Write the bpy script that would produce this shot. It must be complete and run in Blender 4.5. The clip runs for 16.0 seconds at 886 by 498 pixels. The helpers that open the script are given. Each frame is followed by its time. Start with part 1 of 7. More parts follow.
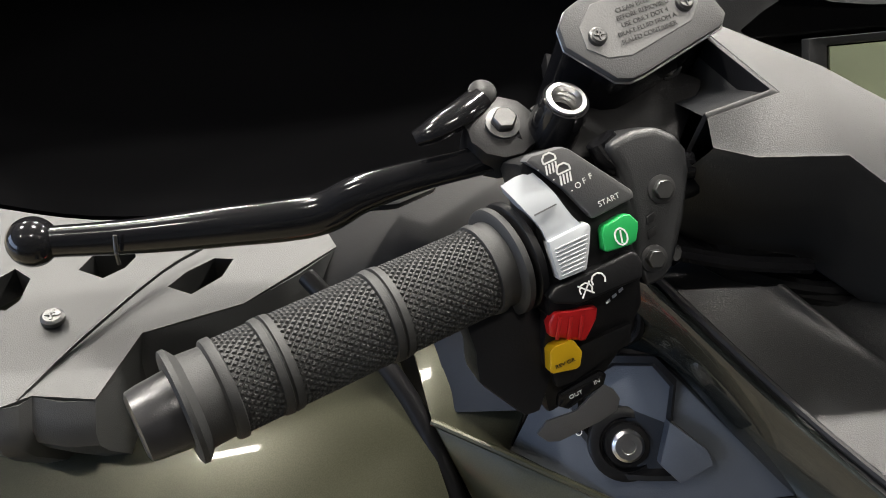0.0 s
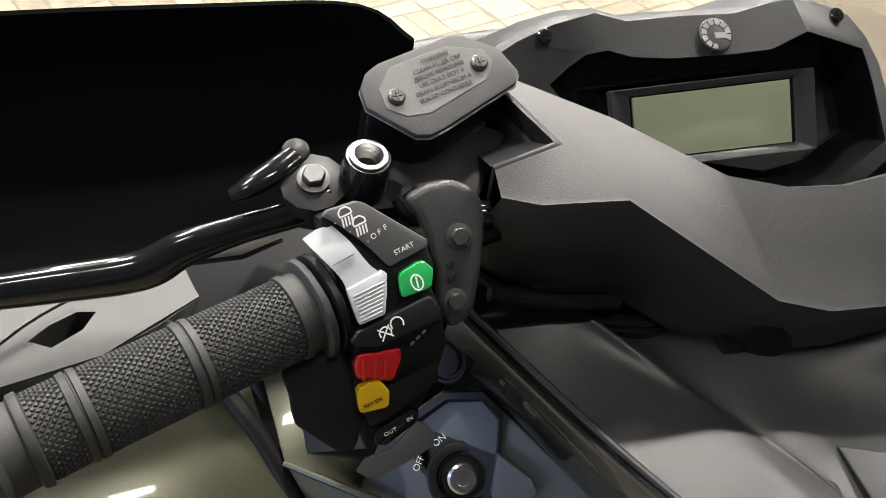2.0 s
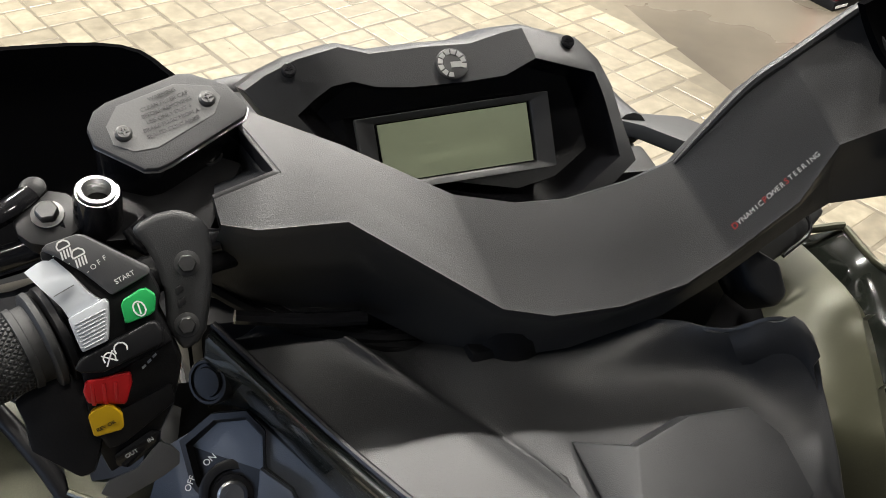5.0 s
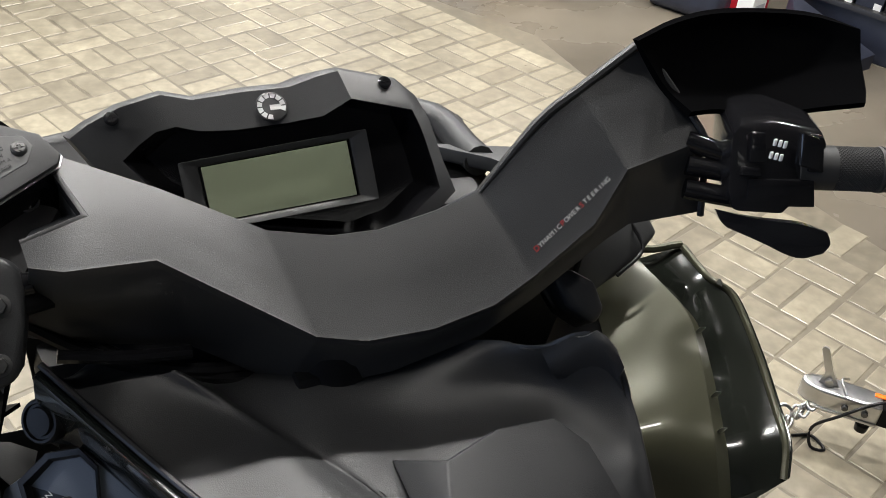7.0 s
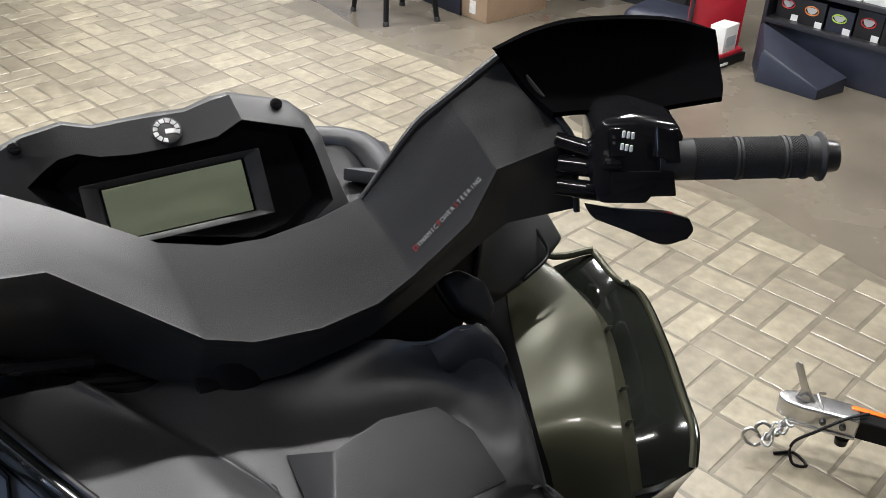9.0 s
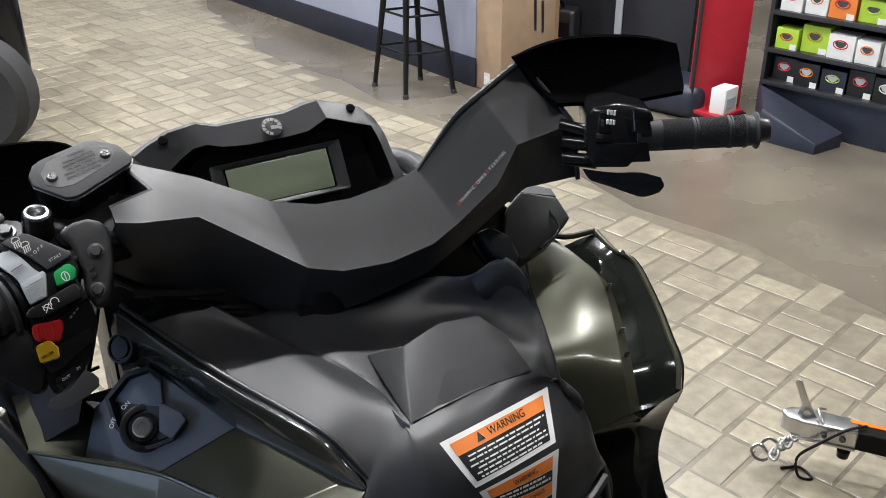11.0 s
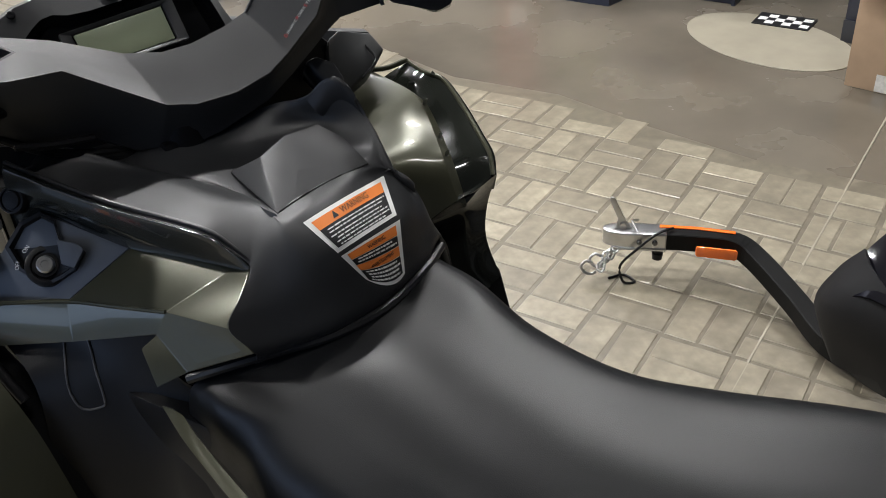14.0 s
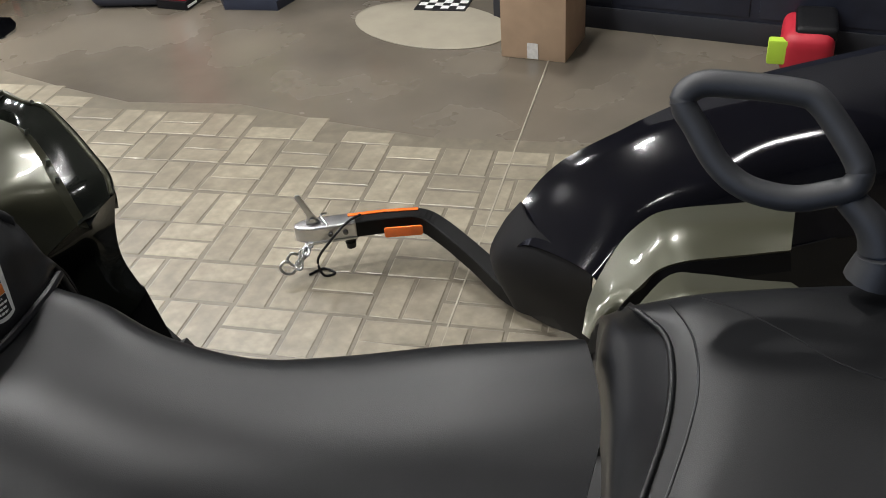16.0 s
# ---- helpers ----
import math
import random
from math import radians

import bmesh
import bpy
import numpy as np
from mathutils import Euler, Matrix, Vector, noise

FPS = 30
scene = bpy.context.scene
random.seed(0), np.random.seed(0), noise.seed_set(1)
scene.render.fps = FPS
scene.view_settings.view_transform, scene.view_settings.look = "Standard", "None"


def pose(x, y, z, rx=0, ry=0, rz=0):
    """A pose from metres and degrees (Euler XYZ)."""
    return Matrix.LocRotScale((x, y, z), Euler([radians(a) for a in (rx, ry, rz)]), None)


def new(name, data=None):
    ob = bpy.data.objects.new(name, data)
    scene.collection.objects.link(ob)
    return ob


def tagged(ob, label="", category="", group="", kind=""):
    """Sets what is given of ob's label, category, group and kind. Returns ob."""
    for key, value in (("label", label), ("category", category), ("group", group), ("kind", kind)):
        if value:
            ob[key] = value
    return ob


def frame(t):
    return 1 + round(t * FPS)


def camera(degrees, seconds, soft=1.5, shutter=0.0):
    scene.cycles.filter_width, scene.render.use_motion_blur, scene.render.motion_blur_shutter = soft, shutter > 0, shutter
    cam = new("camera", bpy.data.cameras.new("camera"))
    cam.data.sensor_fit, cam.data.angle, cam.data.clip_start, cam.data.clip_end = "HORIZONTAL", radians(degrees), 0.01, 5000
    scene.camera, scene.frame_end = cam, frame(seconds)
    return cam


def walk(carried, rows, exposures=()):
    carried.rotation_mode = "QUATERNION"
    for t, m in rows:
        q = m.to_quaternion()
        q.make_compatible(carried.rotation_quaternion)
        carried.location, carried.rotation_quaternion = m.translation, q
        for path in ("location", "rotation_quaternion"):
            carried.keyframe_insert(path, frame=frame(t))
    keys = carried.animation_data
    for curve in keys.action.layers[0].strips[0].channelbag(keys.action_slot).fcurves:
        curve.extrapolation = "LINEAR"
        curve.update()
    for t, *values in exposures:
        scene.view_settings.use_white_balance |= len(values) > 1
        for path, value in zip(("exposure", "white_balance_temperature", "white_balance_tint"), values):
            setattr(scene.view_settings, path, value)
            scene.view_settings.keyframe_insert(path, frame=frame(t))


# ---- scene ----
cam = camera(51.08, 16.0, 0.9)
PATH = [  # seconds, eye, (yaw, pitch, roll)
    (0.0, (-0.2891, -0.4168, 1.3876), (-8.49, -41.98, 4.52)),
    (0.5, (-0.2790, -0.4262, 1.3922), (-11.28, -40.97, 5.80)),
    (1.0, (-0.2644, -0.4337, 1.3970), (-12.30, -40.19, 6.02)),
    (1.5, (-0.2465, -0.4368, 1.4049), (-11.84, -39.89, 5.26)),
    (2.0, (-0.2287, -0.4416, 1.4126), (-12.02, -39.42, 4.99)),
    (2.5, (-0.2045, -0.4452, 1.4194), (-12.17, -39.22, 4.79)),
    (3.0, (-0.1841, -0.4527, 1.4204), (-12.32, -38.75, 4.42)),
    (3.5, (-0.1704, -0.4597, 1.4243), (-13.18, -38.46, 4.72)),
    (6.0, (-0.1110, -0.5034, 1.4493), (-19.37, -36.62, 5.51)),
    (6.5, (-0.0939, -0.5150, 1.4566), (-20.16, -35.99, 5.50)),
    (7.0, (-0.0725, -0.5277, 1.4558), (-20.82, -35.02, 5.13)),
    (7.5, (-0.0562, -0.5391, 1.4559), (-21.58, -34.32, 4.82)),
    (8.0, (-0.0407, -0.5558, 1.4496), (-22.15, -32.96, 3.99)),
    (8.5, (-0.0136, -0.5700, 1.4518), (-21.11, -32.74, 2.80)),
    (11.0, (-0.1046, -0.7993, 1.4704), (-18.77, -27.11, -0.29)),
    (11.5, (-0.1644, -0.8615, 1.5085), (-20.90, -28.55, 0.01)),
    (12.0, (-0.1845, -0.8823, 1.5110), (-21.91, -29.83, -0.59)),
    (12.5, (-0.1875, -0.8913, 1.4966), (-22.66, -30.76, -1.51)),
    (13.0, (-0.1905, -0.9070, 1.4731), (-24.27, -31.91, -2.33)),
    (13.5, (-0.1943, -0.9430, 1.4683), (-26.38, -32.89, -3.09)),
    (14.0, (-0.1816, -0.9731, 1.4694), (-29.70, -33.37, -3.97)),
    (14.5, (-0.1622, -0.9837, 1.4664), (-34.19, -33.38, -4.16)),
    (15.0, (-0.1461, -1.0077, 1.4642), (-38.14, -33.34, -4.92)),
    (15.5, (-0.1249, -1.0355, 1.4558), (-42.89, -33.68, -5.17)),
    (16.0, (-0.1083, -1.0846, 1.4673), (-48.51, -34.23, -4.60)),
]
walk(cam, [(t, Matrix.Translation(eye) @ pose(0, 0, 0, 90 + b, 0, a) @ pose(0, 0, 0, 0, 0, r)) for t, eye, (a, b, r) in PATH], exposures=((0.0, 1.14, 6950, 9), (3.7, 1.08, 6950, 9), (6.0, 0.56, 6700, 9), (8.7, 0.36, 6450, 10), (11.0, 0.38, 6300, 10), (13.0, 0.28, 6350, 10), (16.0, -0.02, 6450, 10)))

from mathutils.bvhtree import BVHTree

# ---- world, lamps, exposure ----
world = bpy.data.worlds.new("world")
scene.world = world
world.use_nodes = True
world.node_tree.nodes["Background"].inputs[0].default_value = (0.9, 0.95, 1.0, 1)
world.node_tree.nodes["Background"].inputs[1].default_value = 0.03


# ---- materials ----
def mat(name, color, rough=0.5, metal=0.0, grain=0.0, scale=400.0, vary=0.15, vscale=12.0, coat=0.0, spec=0.5, flakes=0.0, rvary=0.0):
    """A surface with colour variation at two scales, roughness variation and fine relief."""
    m = bpy.data.materials.new(name)
    m.use_nodes = True
    nt = m.node_tree
    bsdf = nt.nodes["Principled BSDF"]
    bsdf.inputs["Roughness"].default_value = rough
    bsdf.inputs["Metallic"].default_value = metal
    bsdf.inputs["Specular IOR Level"].default_value = spec
    bsdf.inputs["Coat Weight"].default_value = coat
    bsdf.inputs["Coat Roughness"].default_value = 0.04
    tc = nt.nodes.new("ShaderNodeTexCoord")
    big = nt.nodes.new("ShaderNodeTexNoise")
    big.inputs["Scale"].default_value = vscale
    big.inputs["Detail"].default_value = 5
    nt.links.new(tc.outputs["Object"], big.inputs["Vector"])
    ramp = nt.nodes.new("ShaderNodeValToRGB")
    lo, hi = 1 - vary, 1 + vary
    ramp.color_ramp.elements[0].position, ramp.color_ramp.elements[1].position = 0.3, 0.7
    ramp.color_ramp.elements[0].color = (*[min(1, c * lo) for c in color], 1)
    ramp.color_ramp.elements[1].color = (*[min(1, c * hi) for c in color], 1)
    nt.links.new(big.outputs["Fac"], ramp.inputs["Fac"])
    out = ramp.outputs["Color"]
    fine = nt.nodes.new("ShaderNodeTexNoise")
    fine.inputs["Scale"].default_value = scale
    fine.inputs["Detail"].default_value = 3
    nt.links.new(tc.outputs["Object"], fine.inputs["Vector"])
    if flakes:
        mix = nt.nodes.new("ShaderNodeMixRGB")
        mix.blend_type = "MULTIPLY"
        mix.inputs["Fac"].default_value = flakes
        nt.links.new(out, mix.inputs["Color1"])
        fr = nt.nodes.new("ShaderNodeValToRGB")
        fr.color_ramp.elements[0].position, fr.color_ramp.elements[1].position = 0.35, 0.65
        fr.color_ramp.elements[0].color, fr.color_ramp.elements[1].color = (0.55, 0.55, 0.5, 1), (1, 1, 1, 1)
        nt.links.new(fine.outputs["Fac"], fr.inputs["Fac"])
        nt.links.new(fr.outputs["Color"], mix.inputs["Color2"])
        out = mix.outputs["Color"]
    nt.links.new(out, bsdf.inputs["Base Color"])
    if rvary:
        mr = nt.nodes.new("ShaderNodeMapRange")
        mr.inputs["To Min"].default_value, mr.inputs["To Max"].default_value = rough - rvary, rough + rvary
        nt.links.new(big.outputs["Fac"], mr.inputs["Value"])
        nt.links.new(mr.outputs["Result"], bsdf.inputs["Roughness"])
    if grain:
        bump = nt.nodes.new("ShaderNodeBump")
        bump.inputs["Strength"].default_value = grain
        bump.inputs["Distance"].default_value = 0.0004
        nt.links.new(fine.outputs["Fac"], bump.inputs["Height"])
        nt.links.new(bump.outputs["Normal"], bsdf.inputs["Normal"])
    return m


def glow(name, color, strength):
    m = bpy.data.materials.new(name)
    m.use_nodes = True
    b = m.node_tree.nodes["Principled BSDF"]
    b.inputs["Base Color"].default_value = (*color, 1)
    b.inputs["Emission Color"].default_value = (*color, 1)
    b.inputs["Emission Strength"].default_value = strength
    return m


def brick_mat(name, light, dark):
    """Worn bricks: pale faces that fade into the stained floor in broad patches, each brick a little different."""
    m = mat(name, light, 0.34, vary=0.22, vscale=30.0, grain=0.3, scale=90, rvary=0.14)
    nt = m.node_tree
    bsdf = nt.nodes["Principled BSDF"]
    src = bsdf.inputs["Base Color"].links[0].from_socket
    geo = nt.nodes.new("ShaderNodeNewGeometry")
    patchy = nt.nodes.new("ShaderNodeTexNoise")
    patchy.inputs["Scale"].default_value = 1.7
    patchy.inputs["Detail"].default_value = 6
    nt.links.new(geo.outputs["Position"], patchy.inputs["Vector"])
    info = nt.nodes.new("ShaderNodeObjectInfo")
    add = nt.nodes.new("ShaderNodeMath")
    add.operation = "MULTIPLY_ADD"
    add.inputs[1].default_value = 0.22
    nt.links.new(info.outputs["Random"], add.inputs[0])
    add2 = nt.nodes.new("ShaderNodeMath")
    add2.operation = "MULTIPLY_ADD"
    add2.inputs[1].default_value = 0.22
    nt.links.new(geo.outputs["Random Per Island"], add2.inputs[0])
    mottle = nt.nodes.new("ShaderNodeTexNoise")
    mottle.inputs["Scale"].default_value = 16.0
    mottle.inputs["Detail"].default_value = 8
    nt.links.new(geo.outputs["Position"], mottle.inputs["Vector"])
    both = nt.nodes.new("ShaderNodeMixRGB")
    both.inputs["Fac"].default_value = 0.5
    nt.links.new(patchy.outputs["Fac"], both.inputs["Color1"])
    nt.links.new(mottle.outputs["Fac"], both.inputs["Color2"])
    nt.links.new(both.outputs["Color"], add2.inputs[2])
    nt.links.new(add2.outputs[0], add.inputs[2])
    ramp = nt.nodes.new("ShaderNodeValToRGB")
    ramp.color_ramp.elements[0].position, ramp.color_ramp.elements[1].position = 0.44, 0.92
    nt.links.new(add.outputs[0], ramp.inputs["Fac"])
    mix = nt.nodes.new("ShaderNodeMixRGB")
    mix.inputs["Color1"].default_value = (*dark, 1)
    nt.links.new(ramp.outputs["Color"], mix.inputs["Fac"])
    nt.links.new(src, mix.inputs["Color2"])
    nt.links.new(mix.outputs["Color"], bsdf.inputs["Base Color"])
    return m


PLASTIC = mat("charcoal_plastic", (0.0225, 0.0232, 0.0246), 0.42, grain=0.4, scale=1700, vary=0.14, rvary=0.07)
PLASTIC_GREY = mat("grey_plastic", (0.07, 0.07, 0.072), 0.5, grain=0.4, scale=1500, vary=0.1)
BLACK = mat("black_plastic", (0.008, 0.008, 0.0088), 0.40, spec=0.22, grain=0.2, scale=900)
GLOSS = mat("gloss_black", (0.007, 0.007, 0.008), 0.13, coat=0.1, spec=0.38, grain=0.03, scale=120)
RUBBER = mat("grip_rubber", (0.021, 0.0215, 0.022), 0.6, grain=0.4, scale=1800, vary=0.2)
PLUG = mat("bar_plug_plastic", (0.024, 0.024, 0.026), 0.3, grain=0.2, scale=1200, vary=0.3)
OLIVE = mat("olive_metallic_paint", (0.072, 0.072, 0.047), 0.30, metal=0.40, flakes=0.6, scale=1400, vary=0.06, coat=0.4)
OLIVE_DARK = mat("dark_olive_gloss", (0.020, 0.024, 0.024), 0.24, metal=0.35, flakes=0.4, scale=1400, coat=0.8)
STEEL = mat("zinc_steel", (0.55, 0.55, 0.55), 0.28, metal=1.0, grain=0.3, scale=300, vary=0.25)
BOLT = mat("dark_bolt_steel", (0.12, 0.12, 0.12), 0.38, metal=0.9, grain=0.3, scale=600)
SEAT = mat("seat_vinyl", (0.0060, 0.0063, 0.0070), 0.37, spec=0.27, grain=0.35, scale=1000, vary=0.2, rvary=0.05)
LCD = mat("lcd_glass", (0.30, 0.34, 0.23), 0.25, vary=0.04, coat=0.3)
LIGHT_GREY = mat("silver_plastic", (0.42, 0.44, 0.46), 0.4, grain=0.1, vary=0.05)
GREEN = mat("green_button", (0.01, 0.30, 0.075), 0.35, vary=0.08)
RED = mat("red_switch", (0.50, 0.012, 0.015), 0.35, vary=0.08)
YELLOW = mat("yellow_button", (0.60, 0.36, 0.01), 0.35, vary=0.08)
WHITE = mat("white_print", (0.75, 0.75, 0.73), 0.5, vary=0.03)
ORANGE = mat("orange_print", (0.78, 0.22, 0.04), 0.45, vary=0.05)
REDPRINT = mat("red_print", (0.6, 0.03, 0.03), 0.45, vary=0.05)
BLACKPRINT = mat("black_print", (0.01, 0.01, 0.011), 0.4, vary=0.05)
AMBER = mat("amber_reflector", (0.85, 0.16, 0.02), 0.2, coat=0.5, grain=0.4, scale=900)
CARD = mat("cardboard", (0.36, 0.25, 0.16), 0.85, grain=0.3, scale=90, vary=0.08)
TAPE = mat("packing_tape", (0.30, 0.19, 0.11), 0.35, vary=0.1)
NAVY = mat("navy_board", (0.018, 0.021, 0.035), 0.4, vary=0.2, grain=0.1)
WALLGREY = mat("blue_grey_wall", (0.30, 0.32, 0.40), 0.6, vary=0.06, vscale=3)
WALLBLACK = mat("dark_wall", (0.02, 0.021, 0.026), 0.5, vary=0.15, vscale=3)
CEIL = mat("ceiling_paint", (0.22, 0.22, 0.22), 0.8, vary=0.08, vscale=2)
REDBOARD = mat("red_board", (0.42, 0.015, 0.03), 0.5, vary=0.1)
# grey plastic with the window's blue light mixed into its colour
PLASTIC_BLUE_LIT = mat("blue_lit_plastic", (0.062, 0.070, 0.086), 0.48, grain=0.4, scale=1500, vary=0.1)
LID_PLATE = mat("lid_plate_grey", (0.16, 0.16, 0.16), 0.45, grain=0.3, scale=900, vary=0.1)
DARK_GLOSS = mat("dark_gloss_paint", (0.014, 0.016, 0.013), 0.14, metal=0.2, coat=0.6, flakes=0.3, scale=1400)
TYRE = mat("tyre_rubber", (0.02, 0.02, 0.02), 0.75, grain=0.4, scale=300)
LIME = mat("lime_print", (0.42, 0.62, 0.05), 0.45, vary=0.05)
TAPEWHITE = mat("white_tape", (0.62, 0.60, 0.56), 0.35, vary=0.12, vscale=60)
PALE = mat("pale_floor_inlay", (0.27, 0.245, 0.19), 0.4, vary=0.12, vscale=6, grain=0.1, scale=60)
DECK = mat("rack_grey_plastic", (0.038, 0.039, 0.0395), 0.5, grain=0.4, scale=1500, vary=0.1)
GUARD = mat("guard_black", (0.003, 0.003, 0.0033), 0.5, spec=0.0, vary=0.1)
HANDLE = mat("handle_rubber", (0.03, 0.031, 0.033), 0.5, grain=0.5, scale=1200, vary=0.15)
TRAILER = mat("trailer_gloss", (0.004, 0.004, 0.006), 0.10, coat=0.1, vary=0.1)
NOSE = mat("nose_rubber", (0.012, 0.012, 0.013), 0.6, spec=0.15, grain=0.3, scale=400)
TONGUE = mat("black_tongue_paint", (0.005, 0.005, 0.005), 0.45, spec=0.12)
PANE = mat("window_glass", (0.9, 0.95, 1.0), 0.03, vary=0.0)
PANE.node_tree.nodes["Principled BSDF"].inputs["Transmission Weight"].default_value = 1.0
LAMP = glow("lamp_panel", (1.0, 0.96, 0.9), 18.0)


# ---- mesh helpers ----
def V(p):
    return Vector(p)


def crv(pts, n, closed=False):
    """n samples per span of a Catmull-Rom curve through pts."""
    pts = [V(p) for p in pts]
    k, out = len(pts), []
    for i in range(k if closed else k - 1):
        if closed:
            a, b, c, d = (pts[(i + j) % k] for j in (-1, 0, 1, 2))
        else:
            b, c = pts[i], pts[i + 1]
            a = pts[i - 1] if i else b * 2 - c
            d = pts[i + 2] if i + 2 < k else c * 2 - b
        for j in range(n):
            t = j / n
            out.append(0.5 * (2 * b + (c - a) * t + (2 * a - 5 * b + 4 * c - d) * t * t + (3 * b - a - 3 * c + d) * t ** 3))
    if not closed:
        out.append(pts[-1])
    return out


def part(name, bm, material, parent=None, label="", smooth=True, sharp=38):
    me = bpy.data.meshes.new(name)
    bmesh.ops.recalc_face_normals(bm, faces=bm.faces)
    bm.to_mesh(me)
    bm.free()
    me.materials.append(material)
    if smooth:
        for p in me.polygons:
            p.use_smooth = True
        me.set_sharp_from_angle(angle=radians(sharp))
    ob = new(name, me)
    ob.parent = parent
    if label:
        tagged(ob, label)
    return ob


def thing(name, label, category, at=(0, 0, 0), group="", kind=""):
    ob = new(name)
    ob.location = at
    bpy.context.view_layer.update()
    return tagged(ob, label, category, group, kind)


def soften(bm, width, angle=30, seg=2):
    if width:
        bm.normal_update()
        es = [e for e in bm.edges if len(e.link_faces) == 2 and e.calc_face_angle(0) > radians(angle)]
        bmesh.ops.bevel(bm, geom=es, offset=width, segments=seg, affect="EDGES", profile=0.6, clamp_overlap=True)
    return bm


def sheet(rows, nu=4, nv=4, thick=0.004, bm=None):
    """A smooth skin through rows of points, with a thickness."""
    bm = bm or bmesh.new()
    fine = [crv(r, nu) for r in rows]
    cols = [crv([r[i] for r in fine], nv) for i in range(len(fine[0]))]
    g = [[bm.verts.new(c[j]) for c in cols] for j in range(len(cols[0]))]
    faces = []
    for j in range(len(g) - 1):
        for i in range(len(g[0]) - 1):
            faces.append(bm.faces.new((g[j][i], g[j][i + 1], g[j + 1][i + 1], g[j + 1][i])))
    if thick:
        bm.normal_update()
        mean = sum((f.normal * f.calc_area() for f in faces), V((0, 0, 0)))
        centre = sum((v.co for r in g for v in r), V((0, 0, 0))) / (len(g) * len(g[0]))
        side = -1 if mean.dot(V((-0.15, -0.8, 1.43)) - centre) > 0 else 1
        h = [[bm.verts.new(v.co + v.normal * (thick * side)) for v in r] for r in g]
        m, n = len(g), len(g[0])
        for j in range(m - 1):
            for i in range(n - 1):
                bm.faces.new((h[j][i], h[j + 1][i], h[j + 1][i + 1], h[j][i + 1]))
        for j in range(m - 1):
            for i in (0, n - 1):
                bm.faces.new((g[j][i], g[j + 1][i], h[j + 1][i], h[j][i]))
        for i in range(n - 1):
            for j in (0, m - 1):
                bm.faces.new((g[j][i], g[j][i + 1], h[j][i + 1], h[j][i]))
    return bm


def ring_loft(rings, closed=True, cap=True, bm=None):
    """Joins rings of equal count into a skin."""
    bm = bm or bmesh.new()
    g = [[bm.verts.new(p) for p in r] for r in rings]
    n = len(g[0])
    for a, b in zip(g, g[1:]):
        for i in range(n if closed else n - 1):
            bm.faces.new((a[i], a[(i + 1) % n], b[(i + 1) % n], b[i]))
    if cap:
        bm.faces.new(g[0][::-1])
        bm.faces.new(g[-1])
    return bm


def tube(pts, r, seg=12, n=6, closed=False, flat=1.0, bm=None):
    """A round bar along a curve; r may be one radius or one for each point."""
    path = crv(pts, n, closed)
    rad = [r] * len(path)
    if isinstance(r, (list, tuple)):
        rr = [p.x for p in crv([(x, 0, 0) for x in (list(r) + ([r[0]] if closed else []))], n)]
        rad = rr[: len(path)]
    bm = bm or bmesh.new()
    rings, up = [], V((0.1, 0.2, 1)).normalized()
    for i, p in enumerate(path):
        if closed:
            d = path[(i + 1) % len(path)] - path[i - 1]
        else:
            d = path[min(i + 1, len(path) - 1)] - path[max(i - 1, 0)]
        d.normalize()
        side = d.cross(up).normalized()
        top = side.cross(d)
        rings.append([p + side * (math.cos(a) * rad[i] * flat) + top * (math.sin(a) * rad[i]) for a in (2 * math.pi * k / seg for k in range(seg))])
    if closed:
        rings.append(rings[0])
        ring_loft(rings, True, False, bm)
        bmesh.ops.remove_doubles(bm, verts=bm.verts, dist=1e-6)
        return bm
    return ring_loft(rings, True, True, bm)


def basis(axis, up=(0, 0, 1)):
    z = V(axis).normalized()
    x = V(up).cross(z)
    x = x.normalized() if x.length > 1e-4 else V((1, 0, 0))
    return x, z.cross(x), z


def lathe(profile, origin, axis, seg=40, bm=None, cap=True):
    """A turned body: (distance along the axis, radius) pairs."""
    x, y, z = basis(axis)
    o = V(origin)
    rings = [[o + z * s + (x * math.cos(a) + y * math.sin(a)) * max(r, 1e-4) for a in (2 * math.pi * k / seg for k in range(seg))] for s, r in profile]
    return ring_loft(rings, True, cap, bm)


def prism(pts, push, bevel=0.0, seg=2, bm=None, angle=30):
    """A plate: an outline pushed along a vector, with softened edges."""
    own = bmesh.new()
    a = [own.verts.new(p) for p in pts]
    b = [own.verts.new(V(p) + V(push)) for p in pts]
    own.faces.new(a)
    own.faces.new(b[::-1])
    for i in range(len(a)):
        j = (i + 1) % len(a)
        own.faces.new((a[j], a[i], b[i], b[j]))
    bmesh.ops.recalc_face_normals(own, faces=own.faces)
    soften(own, bevel, angle, seg)
    if bm is None:
        return own
    me = bpy.data.meshes.new("join")
    own.to_mesh(me)
    own.free()
    bm.from_mesh(me)
    bpy.data.meshes.remove(me)
    return bm


def block(c, size, turn=0.0, bevel=0.0, bm=None, seg=2):
    """A box by its centre and size, turned about the upright."""
    x, y, z = (s / 2 for s in size)
    m = Matrix.Rotation(radians(turn), 3, "Z")
    pts = [V(c) + m @ V((sx * x, sy * y, -z)) for sx, sy in ((-1, -1), (1, -1), (1, 1), (-1, 1))]
    return prism(pts, (0, 0, 2 * z), bevel, seg, bm)


